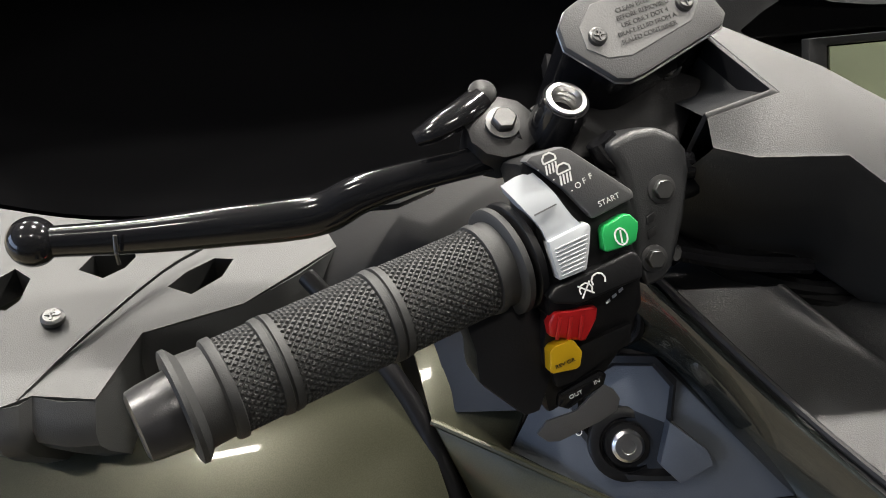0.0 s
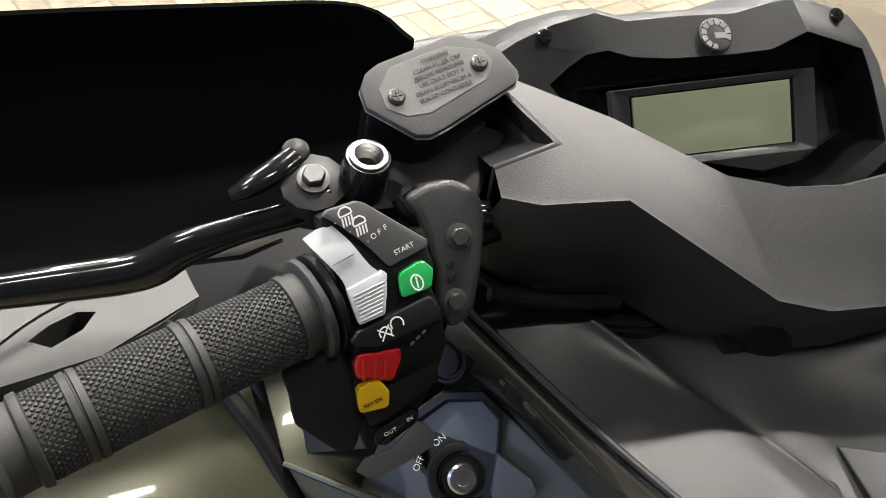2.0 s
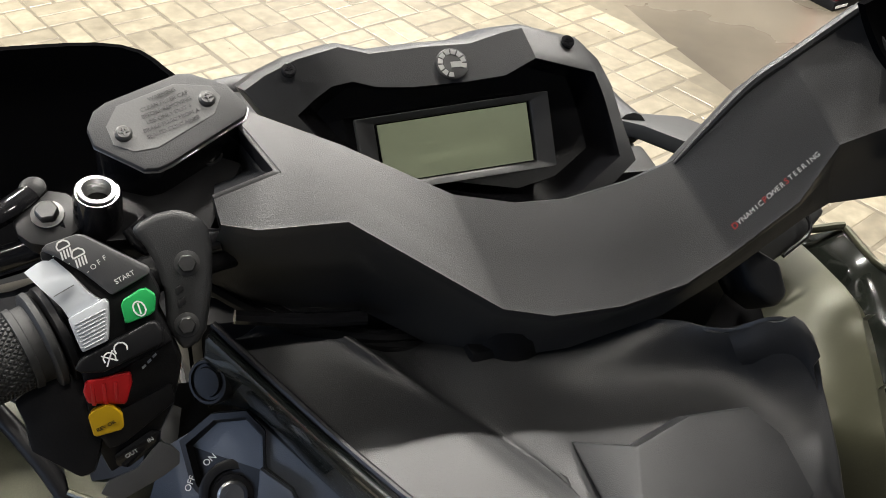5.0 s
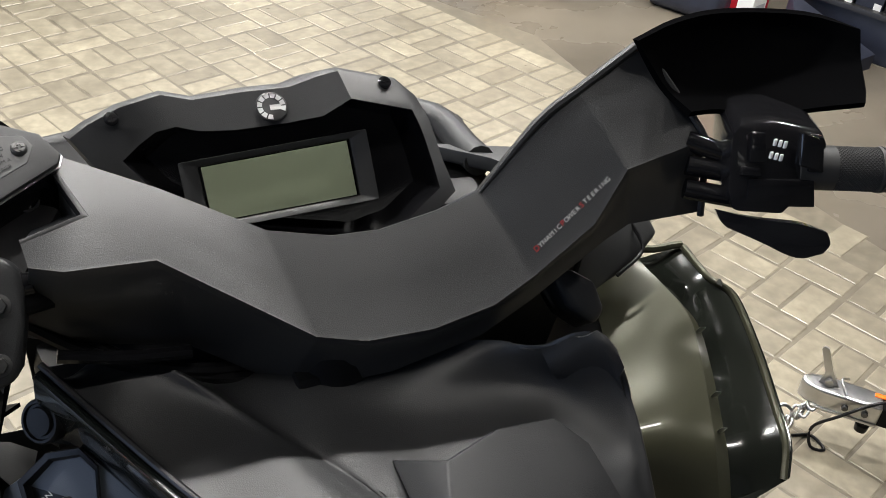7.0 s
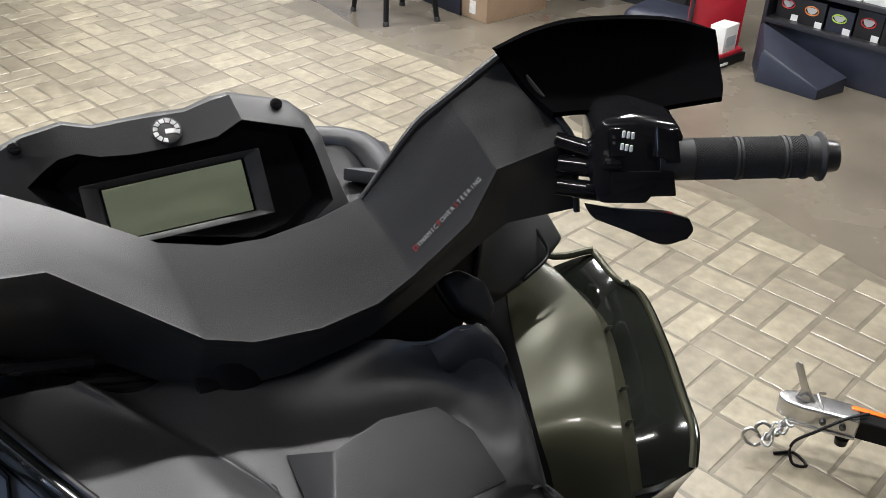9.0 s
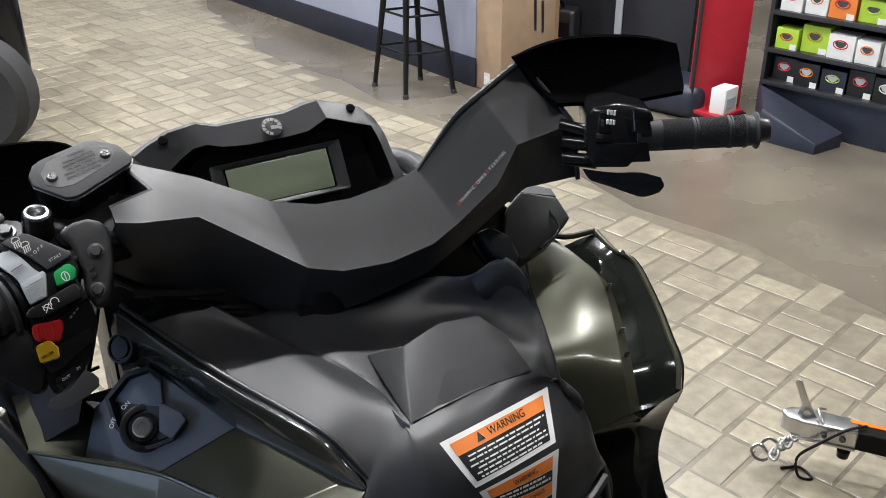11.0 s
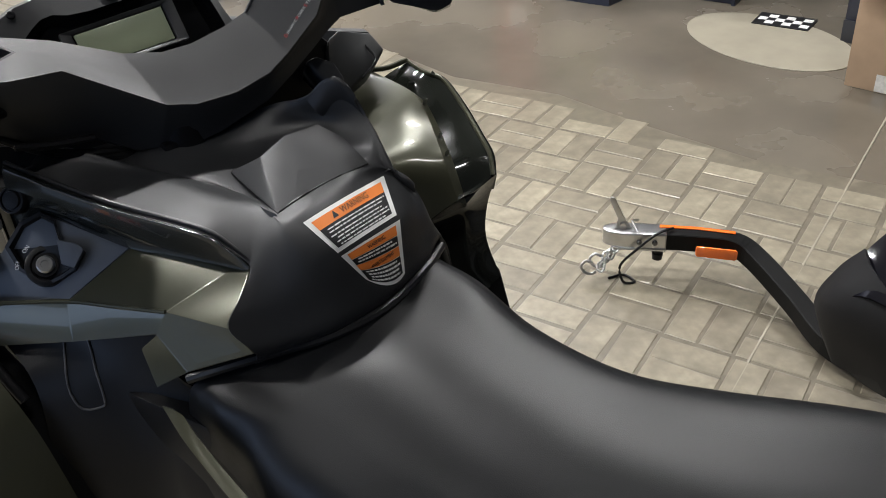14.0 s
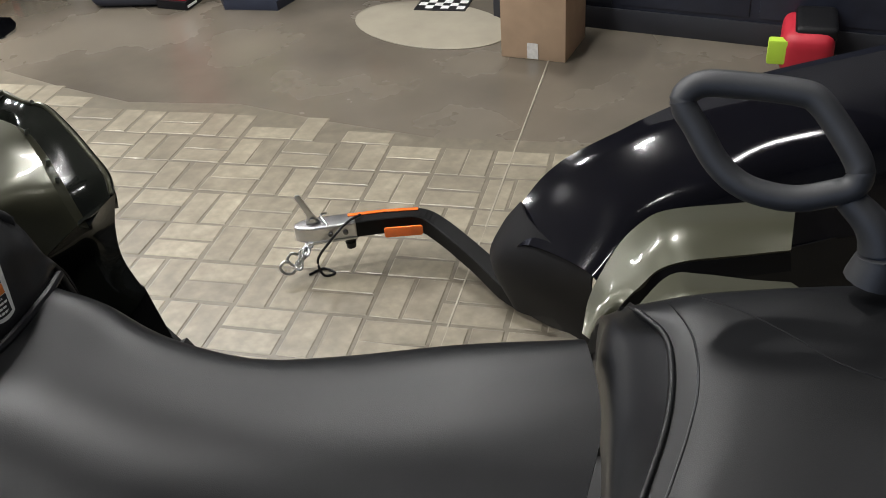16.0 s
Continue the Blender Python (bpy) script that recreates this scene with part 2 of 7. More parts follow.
def text(name, body, size, origin, right, up, material, parent, label="", lift=0.0004, center=True):
    """Raised lettering on a plane."""
    cu = bpy.data.curves.new(name, "FONT")
    cu.body, cu.size, cu.extrude = body, size, 0.0001 / 1
    cu.align_x, cu.align_y = ("CENTER" if center else "LEFT"), "CENTER"
    tmp = bpy.data.objects.new("tmp_text", cu)
    scene.collection.objects.link(tmp)
    bpy.context.view_layer.update()
    me = bpy.data.meshes.new_from_object(tmp.evaluated_get(bpy.context.evaluated_depsgraph_get()))
    bpy.data.objects.remove(tmp)
    r = V(right).normalized()
    u = V(up)
    u = (u - r * u.dot(r)).normalized()
    m = Matrix((r, u, r.cross(u))).transposed().to_4x4()
    m.translation = V(origin) + r.cross(u) * lift
    me.transform(m)
    me.materials.clear()
    me.materials.append(material)
    ob = new(name, me)
    ob.parent = parent
    if label:
        tagged(ob, label)
    return ob


def screw(parent, at_, axis, r=0.004, name="screw", material=BOLT, hexhead=False):
    x, y, z = basis(axis)
    o = V(at_)
    if hexhead:
        bm = lathe([(-0.002, r * 1.35), (0.0005, r * 1.35), (0.0008, r * 1.0)], o, axis, 24)
        pts = [o + (x * math.cos(a) + y * math.sin(a)) * r for a in (math.pi / 3 * k for k in range(6))]
        prism(pts, z * r * 0.9, r * 0.12, 1, bm)
    else:
        bm = lathe([(-0.001, r), (r * 0.25, r), (r * 0.45, r * 0.75), (r * 0.45, r * 0.35), (r * 0.1, r * 0.3), (r * 0.1, 0.0001)], o, axis, 24)
        for d in (x, y):
            q = d.cross(z)
            prism([o + d * r * 0.6 + q * r * 0.1 + z * r * 0.46, o - d * r * 0.6 + q * r * 0.1 + z * r * 0.46, o - d * r * 0.6 - q * r * 0.1 + z * r * 0.46, o + d * r * 0.6 - q * r * 0.1 + z * r * 0.46], z * r * 0.08, 0, 1, bm)
    return part(name, bm, material, parent)


def facets(polys, thick=0.003, bevel=0.0):
    """Flat faces joined along their shared edges into a thin faceted shell."""
    bm = bmesh.new()
    for poly in polys:
        bm.faces.new([bm.verts.new(V(p)) for p in poly])
    bmesh.ops.remove_doubles(bm, verts=bm.verts, dist=0.0015)
    bmesh.ops.recalc_face_normals(bm, faces=bm.faces)
    up = sum((f.normal.z * f.calc_area() for f in bm.faces), 0.0)
    if up < 0:
        bmesh.ops.reverse_faces(bm, faces=bm.faces)
    bm.normal_update()
    bmesh.ops.solidify(bm, geom=list(bm.faces), thickness=thick)
    return soften(bm, bevel, 12, 2)


def holed_plate(outline, holes, z, depth):
    """A level plate with openings right through it."""
    bm = bmesh.new()
    edges = []
    for loop in [outline] + holes:
        vs = [bm.verts.new((x, y, z)) for x, y in loop]
        edges += [bm.edges.new((vs[i], vs[(i + 1) % len(vs)])) for i in range(len(vs))]
    bmesh.ops.triangle_fill(bm, use_beauty=True, use_dissolve=False, edges=edges)
    for f in bm.faces:
        if f.normal.z < 0:
            f.normal_flip()
    bmesh.ops.solidify(bm, geom=list(bm.faces), thickness=depth)
    return bm


def press_tree(ob):
    """A lookup of the nearest surface of a part, in world coordinates."""
    m = ob.matrix_world if ob.parent is None else Matrix.Translation(V(ob.parent.location) + V(ob.location))
    vs = [m @ v.co for v in ob.data.vertices]
    return BVHTree.FromPolygons(vs, [tuple(p.vertices) for p in ob.data.polygons])


def press(tree, p, n, lift):
    """The point of the surface under p along n, lifted off it."""
    hit = tree.ray_cast(V(p) + n * 0.04, -n, 0.12)
    return (hit[0] if hit[0] is not None else V(p)) + n * lift


# ---- setting: room ----
BED = brick_mat("brick_joint_concrete", (0.156, 0.136, 0.101), (0.092, 0.080, 0.060))
FLOOR = mat("stained_concrete", (0.118, 0.102, 0.079), 0.26, vary=0.30, vscale=1.6, grain=0.15, scale=60, rvary=0.14, coat=0.0)
BRICK = brick_mat("stamped_brick", (0.300, 0.266, 0.196), (0.125, 0.108, 0.080))
floor = tagged(part("floor", block((3, 4, -0.05), (24, 24, 0.1)), FLOOR), "polished brown concrete floor with stamped brick pattern", "floor", kind="structure")
ceiling = tagged(part("ceiling", block((3, 4, 4.25), (24, 24, 0.1)), CEIL), "pale painted showroom ceiling above the lamps", "ceiling", kind="structure")
for nm, c, s in (("wall_south", (3, -8.05, 2.1), (24, 0.1, 4.2)), ("wall_north", (3, 16.05, 2.1), (24, 0.1, 4.2)), ("wall_east", (15.05, 4, 2.1), (0.1, 24, 4.2))):
    tagged(part(nm, block(c, s), CEIL), "plain painted showroom wall", "wall", kind="structure")
# west wall with a glazed shop front
west = bmesh.new()
for c, s_ in (((-9.05, 4, 0.3), (0.1, 24, 0.6)), ((-9.05, 4, 3.7), (0.1, 24, 1.0)), ((-9.05, -7.75, 1.9), (0.1, 0.5, 2.6)), ((-9.05, 9.25, 1.9), (0.1, 13.5, 2.6))):
    block(c, s_, bm=west)
tagged(part("wall_west", west, CEIL), "plain painted showroom wall with a wide window opening", "wall", kind="structure")
window = tagged(new("window_1"), "wide shop window in grey metal frames", "window", kind="structure")
for k in range(6):
    part("frame", block((-9.05, -7.5 + k * 2.0, 1.9), (0.08, 0.06, 2.6)), BOLT, window)
for z in (0.625, 3.175):
    part("frame", block((-9.05, -2.5, z), (0.09, 10.0, 0.05)), BOLT, window)
for k in range(5):
    pane = part("pane", block((-9.05, -6.5 + k * 2.0, 1.9), (0.01, 1.93, 2.49)), PANE, window)
    pane.visible_shadow = False
li = bpy.data.lights.new("window_light", "AREA")
li.shape, li.size, li.size_y, li.energy, li.color = "RECTANGLE", 2.45, 9.8, 175, (0.50, 0.66, 1.0)
lo = new("window_light", li)
lo.location = (-8.98, -2.5, 1.9)
lo.rotation_euler = (0, -math.pi / 2, 0)
for x in (-2.4, 0.2, 2.8):
    for y, watts in ((-1.2, 12), (1.3, 88), (3.7, 94), (6.1, 94)):
        lamp = thing("ceiling_lamp", "white compact fluorescent lamp fixed under the ceiling", "ceiling lamp", (x, y, 4.12), "ceiling lamps")
        part("frame", block((0, 0, 0.04), (0.6, 0.27, 0.081)), CEIL, lamp)
        part("diffuser", block((0, 0, 0), (0.5, 0.16, 0.02)), LAMP, lamp)
        li = bpy.data.lights.new("panel_light", "AREA")
        li.shape, li.size, li.size_y, li.energy, li.color = "RECTANGLE", 0.5, 0.16, watts, (1.0, 0.985, 0.965)
        lo = new("panel_light", li)
        lo.location = (x, y, 4.08)

# ---- the quad bike ----
atv = thing("quad_bike", "olive green and charcoal quad bike parked on the showroom floor", "quad bike", (0.2, -0.3, 0))
OFF = V((-0.2, 0.3, 0))


def ap(name, bm, material, parent=None, label="", smooth=True, sharp=38):
    """A part of the quad bike, built in world coordinates."""
    ob = part(name, bm, material, parent or atv, label, smooth, sharp)
    if parent is None:
        ob.location = OFF
    return ob


# handlebar cover: far edge, crease and lower edge, from its left end to its right end
cover_far = [(-0.0136, -0.0912, 1.1582), (0.0226, -0.0932, 1.1509), (0.0508, -0.0961, 1.1532), (0.0865, -0.0937, 1.1606), (0.1119, -0.0905, 1.1691), (0.1464, -0.0843, 1.2105), (0.1714, -0.0808, 1.2269), (0.2115, -0.0722, 1.2511)]
cover_crease = [(0.0049, -0.1417, 1.1154), (0.0331, -0.1449, 1.1094), (0.0736, -0.1434, 1.1097), (0.1106, -0.1409, 1.1189), (0.1342, -0.1371, 1.1325), (0.1733, -0.1296, 1.1598), (0.1936, -0.1203, 1.1897), (0.2497, -0.1093, 1.1975)]
cover_low = [(-0.0069, -0.1077, 1.0477), (0.0242, -0.1215, 1.0583), (0.0529, -0.1275, 1.0663), (0.1082, -0.1291, 1.0859), (0.1406, -0.1263, 1.1062), (0.1904, -0.1171, 1.1383), (0.2055, -0.1158, 1.1458), (0.2527, -0.1197, 1.1510)]
F0, N1, N2, C0, C1, V1 = (V(p) for p in [(-0.1290, -0.0250, 1.1845), (-0.1045, -0.1000, 1.1845), (-0.1375, -0.1094, 1.1779), (-0.1192, -0.1252, 1.1677), (-0.0743, -0.1126, 1.1579), (-0.0136, -0.0912, 1.1582)])
L0, L1 = (V(p) for p in [(-0.1282, -0.0906, 1.0920), (-0.0631, -0.0959, 1.0831)])
sunk = V((0.004, 0.022, -0.055))
L9 = L0 + V((-0.022, 0.006, 0.004))
base = []
N3 = N2.lerp(C0, 0.35) + V((-0.004, -0.003, -0.006))
stations = [(F0 + sunk + V((-0.01, 0, 0)), N2, N3, L9), (F0, N1, C0, L0), (F0.lerp(V1, 0.52) + V((0, -0.006, 0.006)), None, C1 + V((0, -0.006, 0.006)), L1)] + [(V(f), None, V(c), V(l)) for f, c, l in zip(cover_far, cover_crease, cover_low)]
for f, mid, c, l in stations:
    mid = mid or f.lerp(c, 0.55) + V((0, -0.001, 0.002))
    low_mid = c.lerp(l, 0.5) + V((0, 0.004, 0))
    base.append([f + V((0, 0.003, -0.003)), f.lerp(mid, 0.03), f.lerp(mid, 0.10), mid, c.lerp(mid, 0.13), c.lerp(mid, 0.05) + V((0, -0.0006, 0.0003)), c.lerp(low_mid, 0.07), c.lerp(low_mid, 0.20), low_mid, l.lerp(low_mid, 0.1), l + V((0, 0.006, 0.0)), l + V((0, 0.050, 0.004)), f + V((0, 0.012, -0.035)), f + V((0, 0.008, -0.010))])
rings = []
for i, r in enumerate(base):
    # a crease is drawn by two stations close beside it
    if i in (3, 7, 9):
        rings.append([a.lerp(b, 0.05) for a, b in zip(r, base[i - 1])])
    rings.append(r)
    if i in (3, 7, 9):
        rings.append([a.lerp(b, 0.05) for a, b in zip(r, base[i + 1])])
cover = ap("handlebar_cover", ring_loft(rings, True, False), PLASTIC, label="charcoal moulded plastic handlebar cover", sharp=32)
# inner walls of the reservoir notch at the left end, black in place of shade
ap("notch_wall", facets([[F0, F0 + sunk, N1 + sunk, N1], [N1, N1 + sunk, N2 + sunk, N2]], 0.003, 0.0008), BLACK, cover, sharp=25)
# black block added in the notch, standing in for its shadow
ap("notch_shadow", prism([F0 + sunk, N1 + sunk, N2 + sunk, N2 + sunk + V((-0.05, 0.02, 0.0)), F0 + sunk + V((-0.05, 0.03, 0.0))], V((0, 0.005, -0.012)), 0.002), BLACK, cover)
ap("far_ridge", tube([f_.lerp(c_, 0.05) + V((0, 0, 0.001)) for f_, c_ in zip((V(p) for p in cover_far[4:]), (V(p) for p in cover_crease[4:]))], [0.001, 0.0028, 0.003, 0.003][:len(cover_far[4:])], 8, 5), PLASTIC, cover)
ap("end_rim", tube([V(cover_far[-1]) + V((0.0, -0.003, -0.001)), V(cover_far[-1]).lerp(V(cover_crease[-1]), 0.5) + V((0.001, 0, 0.001)), V(cover_crease[-1]) + V((0.001, -0.001, 0)), V(cover_crease[-1]).lerp(V(cover_low[-1]), 0.5) + V((0, -0.001, 0)), V(cover_low[-1])], 0.0022, 8, 4), PLASTIC, cover)
cap = bmesh.new()
cap.faces.new([cap.verts.new(p) for p in rings[-1]])
ap("end_cap", cap, BLACK, cover, smooth=False)
COVER = press_tree(cover)
tview = V((-0.40, -0.79, 0.46)).normalized()
# lettering on the right wing: white words with red first letters
tb, te = V((0.1376, -0.1276, 1.1460)), V((0.1854, -0.1143, 1.1824))
tdir = (te - tb).normalized()
tup = V((-0.75, 0.3, 0.6))
tlen = (te - tb).length
words, x0 = ("DYNAMIC", "POWER", "STEERING"), 0.0
total = sum(len(w) for w in words)
for w in words:
    for k, ch in enumerate(w):
        c = tb + tdir * (tlen * (x0 + 0.5) / total) + V((-0.0012, -0.0016, 0.0016))
        ob = text("lettering", ch, 0.0042 if k else 0.0050, c, tdir, tup, REDPRINT if k == 0 else WHITE, cover)
        for vert in ob.data.vertices:
            vert.co = press(COVER, vert.co, tview, 0.0016)
        x0 += 1

# steering column and dark works below the cover
ap("steering_column", lathe([(0, 0.03), (0.12, 0.026), (0.14, 0.022)], (0.0240, -0.0884, 0.9597), (0.0, -0.12, 1.0), 24), BLACK)
ap("column_shroud", prism([(0.06, -0.075, 0.98), (0.19, -0.060, 0.98), (0.215, -0.060, 1.100), (0.180, -0.066, 1.135), (0.10, -0.075, 1.085)], (0.0, 0.012, 0.0), 0.003), BLACK)
ap("column_clamp", block((0.0351, -0.0950, 1.0598), (0.085, 0.05, 0.02), 8, 0.004), BLACK)
for k, (a, b) in enumerate(((-0.16, 1.085), (-0.15, 1.078), (-0.135, 1.072))):
    ap("control_cable", tube([(a, -0.085, b + 0.035), (a + 0.05, -0.098, b + 0.002), (a + 0.11, -0.102, b - 0.016), (a + 0.16, -0.085, b - 0.03)], 0.0042, 8, 6), BLACK)
ap("cover_lip", tube([(-0.1323, -0.1090, 1.1019), (-0.0970, -0.1081, 1.0937), (-0.0614, -0.1067, 1.0894)], 0.004, 8, 5), GLOSS)

# gauge pod
gauge_out = [(-0.1191, 0.0009, 1.1780), (-0.1076, 0.0016, 1.1859), (-0.0878, 0.0017, 1.1958), (-0.0614, 0.0100, 1.1990), (-0.0430, 0.0065, 1.1956), (-0.0109, 0.0048, 1.2000), (0.0171, 0.0021, 1.2024), (0.0340, 0.0013, 1.2090), (0.0465, 0.0018, 1.2108), (0.0871, 0.0068, 1.1983), (0.1003, 0.0009, 1.1877), (0.1065, -0.0121, 1.1767), (0.1106, -0.0321, 1.1582), (0.1166, -0.0476, 1.1411), (0.0984, -0.0540, 1.1251), (0.0531, -0.0563, 1.1110), (-0.0316, -0.0436, 1.1182), (-0.0925, -0.0208, 1.1453)]
gauge_in = [(-0.0867, -0.0138, 1.1657), (-0.0763, -0.0088, 1.1730), (-0.0659, -0.0056, 1.1791), (-0.0536, -0.0044, 1.1810), (-0.0403, -0.0079, 1.1786), (-0.0196, -0.0111, 1.1791), (0.0117, -0.0153, 1.1833), (0.0347, -0.0179, 1.1877), (0.0518, -0.0183, 1.1983), (0.0943, -0.0101, 1.1831), (0.0982, -0.0160, 1.1746), (0.1002, -0.0218, 1.1682), (0.1032, -0.0334, 1.1553), (0.1052, -0.0450, 1.1435), (0.0806, -0.0526, 1.1256), (0.0533, -0.0538, 1.1181), (-0.0211, -0.0411, 1.1252), (-0.0718, -0.0237, 1.1499)]
bm = bmesh.new()
go, gi = [V(p) for p in gauge_out], [V(p) for p in gauge_in]
back = V((0.0, 0.060, -0.030))
mid = V((0.0316, -0.0352, 1.1527))
deep = [p.lerp(mid, 0.12) + V((0.0, 0.028, -0.012)) for p in gi]
ring_loft([[p + back for p in go], [p + V((0, 0.004, -0.002)) for p in go], [p.lerp(q, 0.12) for p, q in zip(go, gi)], [p.lerp(q, 0.9) for p, q in zip(go, gi)], gi], True, True, bm)
fs = [f for f in bm.faces if len(f.verts) > 6]
bmesh.ops.delete(bm, geom=[fs[-1]], context="FACES_ONLY")
gauge = ap("gauge_pod", bm, PLASTIC, label="charcoal hooded instrument pod with a pale screen")
bm = bmesh.new()
ring_loft([gi, [p.lerp(q, 0.5) for p, q in zip(gi, deep)], deep], True, True, bm)
fs = [f for f in bm.faces if len(f.verts) > 6]
bmesh.ops.delete(bm, geom=[fs[0]], context="FACES_ONLY")
ap("bezel", bm, GLOSS, gauge, "glossy black inner bezel")
sc = [V(p) for p in ((-0.0425, -0.0241, 1.1626), (0.0485, -0.0218, 1.1712), (0.0518, -0.0394, 1.1411), (-0.0392, -0.0414, 1.1334))]
scn = (sc[1] - sc[0]).cross(sc[3] - sc[0]).normalized()
if scn.y > 0:
    scn = -scn
ctr = sum(sc, V((0, 0, 0))) / 4
ap("screen", prism(sc, -scn * 0.003, 0.0006), LCD, gauge, "blank pale green liquid crystal screen")
fr = [ctr + (p - ctr) * 1.28 for p in sc]
bm = bmesh.new()
ring_loft([[p - scn * 0.004 for p in fr], [p + scn * 0.004 for p in fr], [ctr + (p - ctr) * 1.04 + scn * 0.001 for p in sc], [ctr + (p - ctr) * 1.03 - scn * 0.003 for p in sc]], True, False, bm)
ap("screen_frame", soften(bm, 0.001), PLASTIC, gauge)
gn = V((0.05, -0.62, 0.78)).normalized()
for p in ((-0.0901, -0.0016, 1.1876), (0.0779, 0.0012, 1.1972)):
    screw(gauge, V(p) + gn * 0.0015, gn, 0.0042, "screw", GLOSS)
lg = V((0.0034, -0.0072, 1.1890)) + gn * 0.004
ap("badge", lathe([(0, 0.0098), (0.0006, 0.0098), (0.001, 0.009), (0.001, 0.0001)], lg, gn, 32), BLACKPRINT, gauge, "round black and silver badge")
bx, by, _ = basis(gn)
bm = bmesh.new()
for k in range(12):
    if k in (9, 10):
        continue
    a0, a1 = k * math.pi / 6 + 0.06, (k + 1) * math.pi / 6 - 0.06
    q = [lg + (bx * math.cos(a) + by * math.sin(a)) * r + gn * 0.0011 for a, r in ((a0, 0.0088), (a1, 0.0088), (a1, 0.0058), (a0, 0.0058))]
    prism(q, gn * 0.0003, 0, 1, bm)
ap("badge_ring", bm, STEEL, gauge, smooth=False)
ap("badge_bar", prism([lg + bx * u + by * v + gn * 0.0011 for u, v in ((-0.001, -0.0025), (0.006, -0.0025), (0.006, 0.001), (-0.001, 0.001))], gn * 0.0002), STEEL, gauge)

# left grip
GA = V((0.8857, 0.4416, 0.0740)).normalized()
G0 = V((-0.3308, -0.1866, 1.1115))
R = 0.0189


def grip(name, o, axis, length_scale, r, label, flange=True):
    """A knurled grip with collars, a wide inner flange and an end plug, from its outer end inwards."""
    k = length_scale
    prof = [(-0.0218, 0.3), (-0.0215, 1.10), (-0.0208, 1.19), (-0.0188, 1.20), (-0.0176, 1.14), (-0.0155, 0.99), (-0.0065, 0.97), (-0.0055, 1.06), (-0.0045, 1.08), (-0.0018, 1.08), (-0.0010, 0.97)]
    for s in (0.0180, 0.0668):
        prof += [(s - 0.0042, 0.96), (s - 0.0038, 1.04), (s - 0.0008, 1.06), (s - 0.0003, 1.0), (s + 0.0003, 1.0), (s + 0.0008, 1.06), (s + 0.0038, 1.04), (s + 0.0042, 0.96)]
    prof += [(0.1130, 0.96), (0.1134, 1.05), (0.1165, 1.07), (0.1170, 1.0), (0.1222, 1.02), (0.1226, 1.20), (0.1236, 1.27), (0.1262, 1.28), (0.1272, 1.20), (0.1280, 1.10), (0.1284, 0.7), (0.1300, 0.6), (0.140, 0.5)]
    if not flange:
        prof = prof[:-12] + [(0.1134, 1.02), (0.150, 1.02)]
    g = ap(name, lathe([(s * k, q * r) for s, q in prof], o, axis, 64), RUBBER, label=label)
    x, y, z = basis(axis)
    bm = bmesh.new()
    n = 38
    for s0, s1 in ((-0.0008, 0.0135), (0.0224, 0.0623), (0.0712, 0.1128)):
        rows = max(2, round((s1 - s0) / 0.0018))
        st = (s1 - s0) / rows
        for i in range(rows):
            for j in range(n):
                a = 2 * math.pi * (j + 0.5 * (i % 2)) / n
                da = math.pi / n
                s = s0 + (i + 0.5) * st

                def pt(ds, dt, rr):
                    return o + z * (k * (s + ds)) + (x * math.cos(a + dt) + y * math.sin(a + dt)) * rr
                c = [bm.verts.new(pt(ds, d, r * 0.94)) for ds, d in ((-st, 0), (0, da), (st, 0), (0, -da))]
                t = [bm.verts.new(pt(ds * 0.38, d * 0.38, r * 1.012)) for ds, d in ((-st, 0), (0, da), (st, 0), (0, -da))]
                bm.faces.new(t)
                for q in range(4):
                    bm.faces.new((c[q], c[(q + 1) % 4], t[(q + 1) % 4], t[q]))
    ap("knurling", bm, RUBBER, g, smooth=False)
    ap("end_plug", lathe([(-0.0320 * k, r * 0.22), (-0.0375 * k, r * 0.26), (-0.0380 * k, r * 0.6), (-0.0370 * k, r * 0.72), (-0.033 * k, r * 0.76), (-0.0215 * k, r * 0.82), (-0.019 * k, r * 0.82)], o, axis, 40), PLUG, g, "dark grey bar end plug")
    ap("plug_hole", lathe([(-0.0325 * k, 0.0001), (-0.0325 * k, r * 0.24), (-0.03 * k, r * 0.24)], o, axis, 24), BLACKPRINT, g)
    return g


grip("left_grip", G0, GA, 0.98, R, "ribbed black rubber handlebar grip with knurled bands")

# left switch housing, in its own frame: along the bar, up, towards the rider
PA, PU, PN = V((0.9133, 0.2630, 0.3110)), V((-0.4055, 0.5155, 0.7549)), V((0.0382, -0.8155, 0.5774))
PO = V((-0.19, -0.14, 1.14))


def P3(u, v, w=0.0):
    return PO + PA * u + PU * v + PN * w


def plate(name, outline, w, depth, bevel, material, parent=None, label="", lean=0.0, v0=0.0, seg=2):
    """A plate of the housing, its face leaning back below v0 by the given slope."""
    return ap(name, prism([P3(u, v, w + lean * (v - v0)) for u, v in outline], -PN * depth, bevel, seg), material, parent, label)


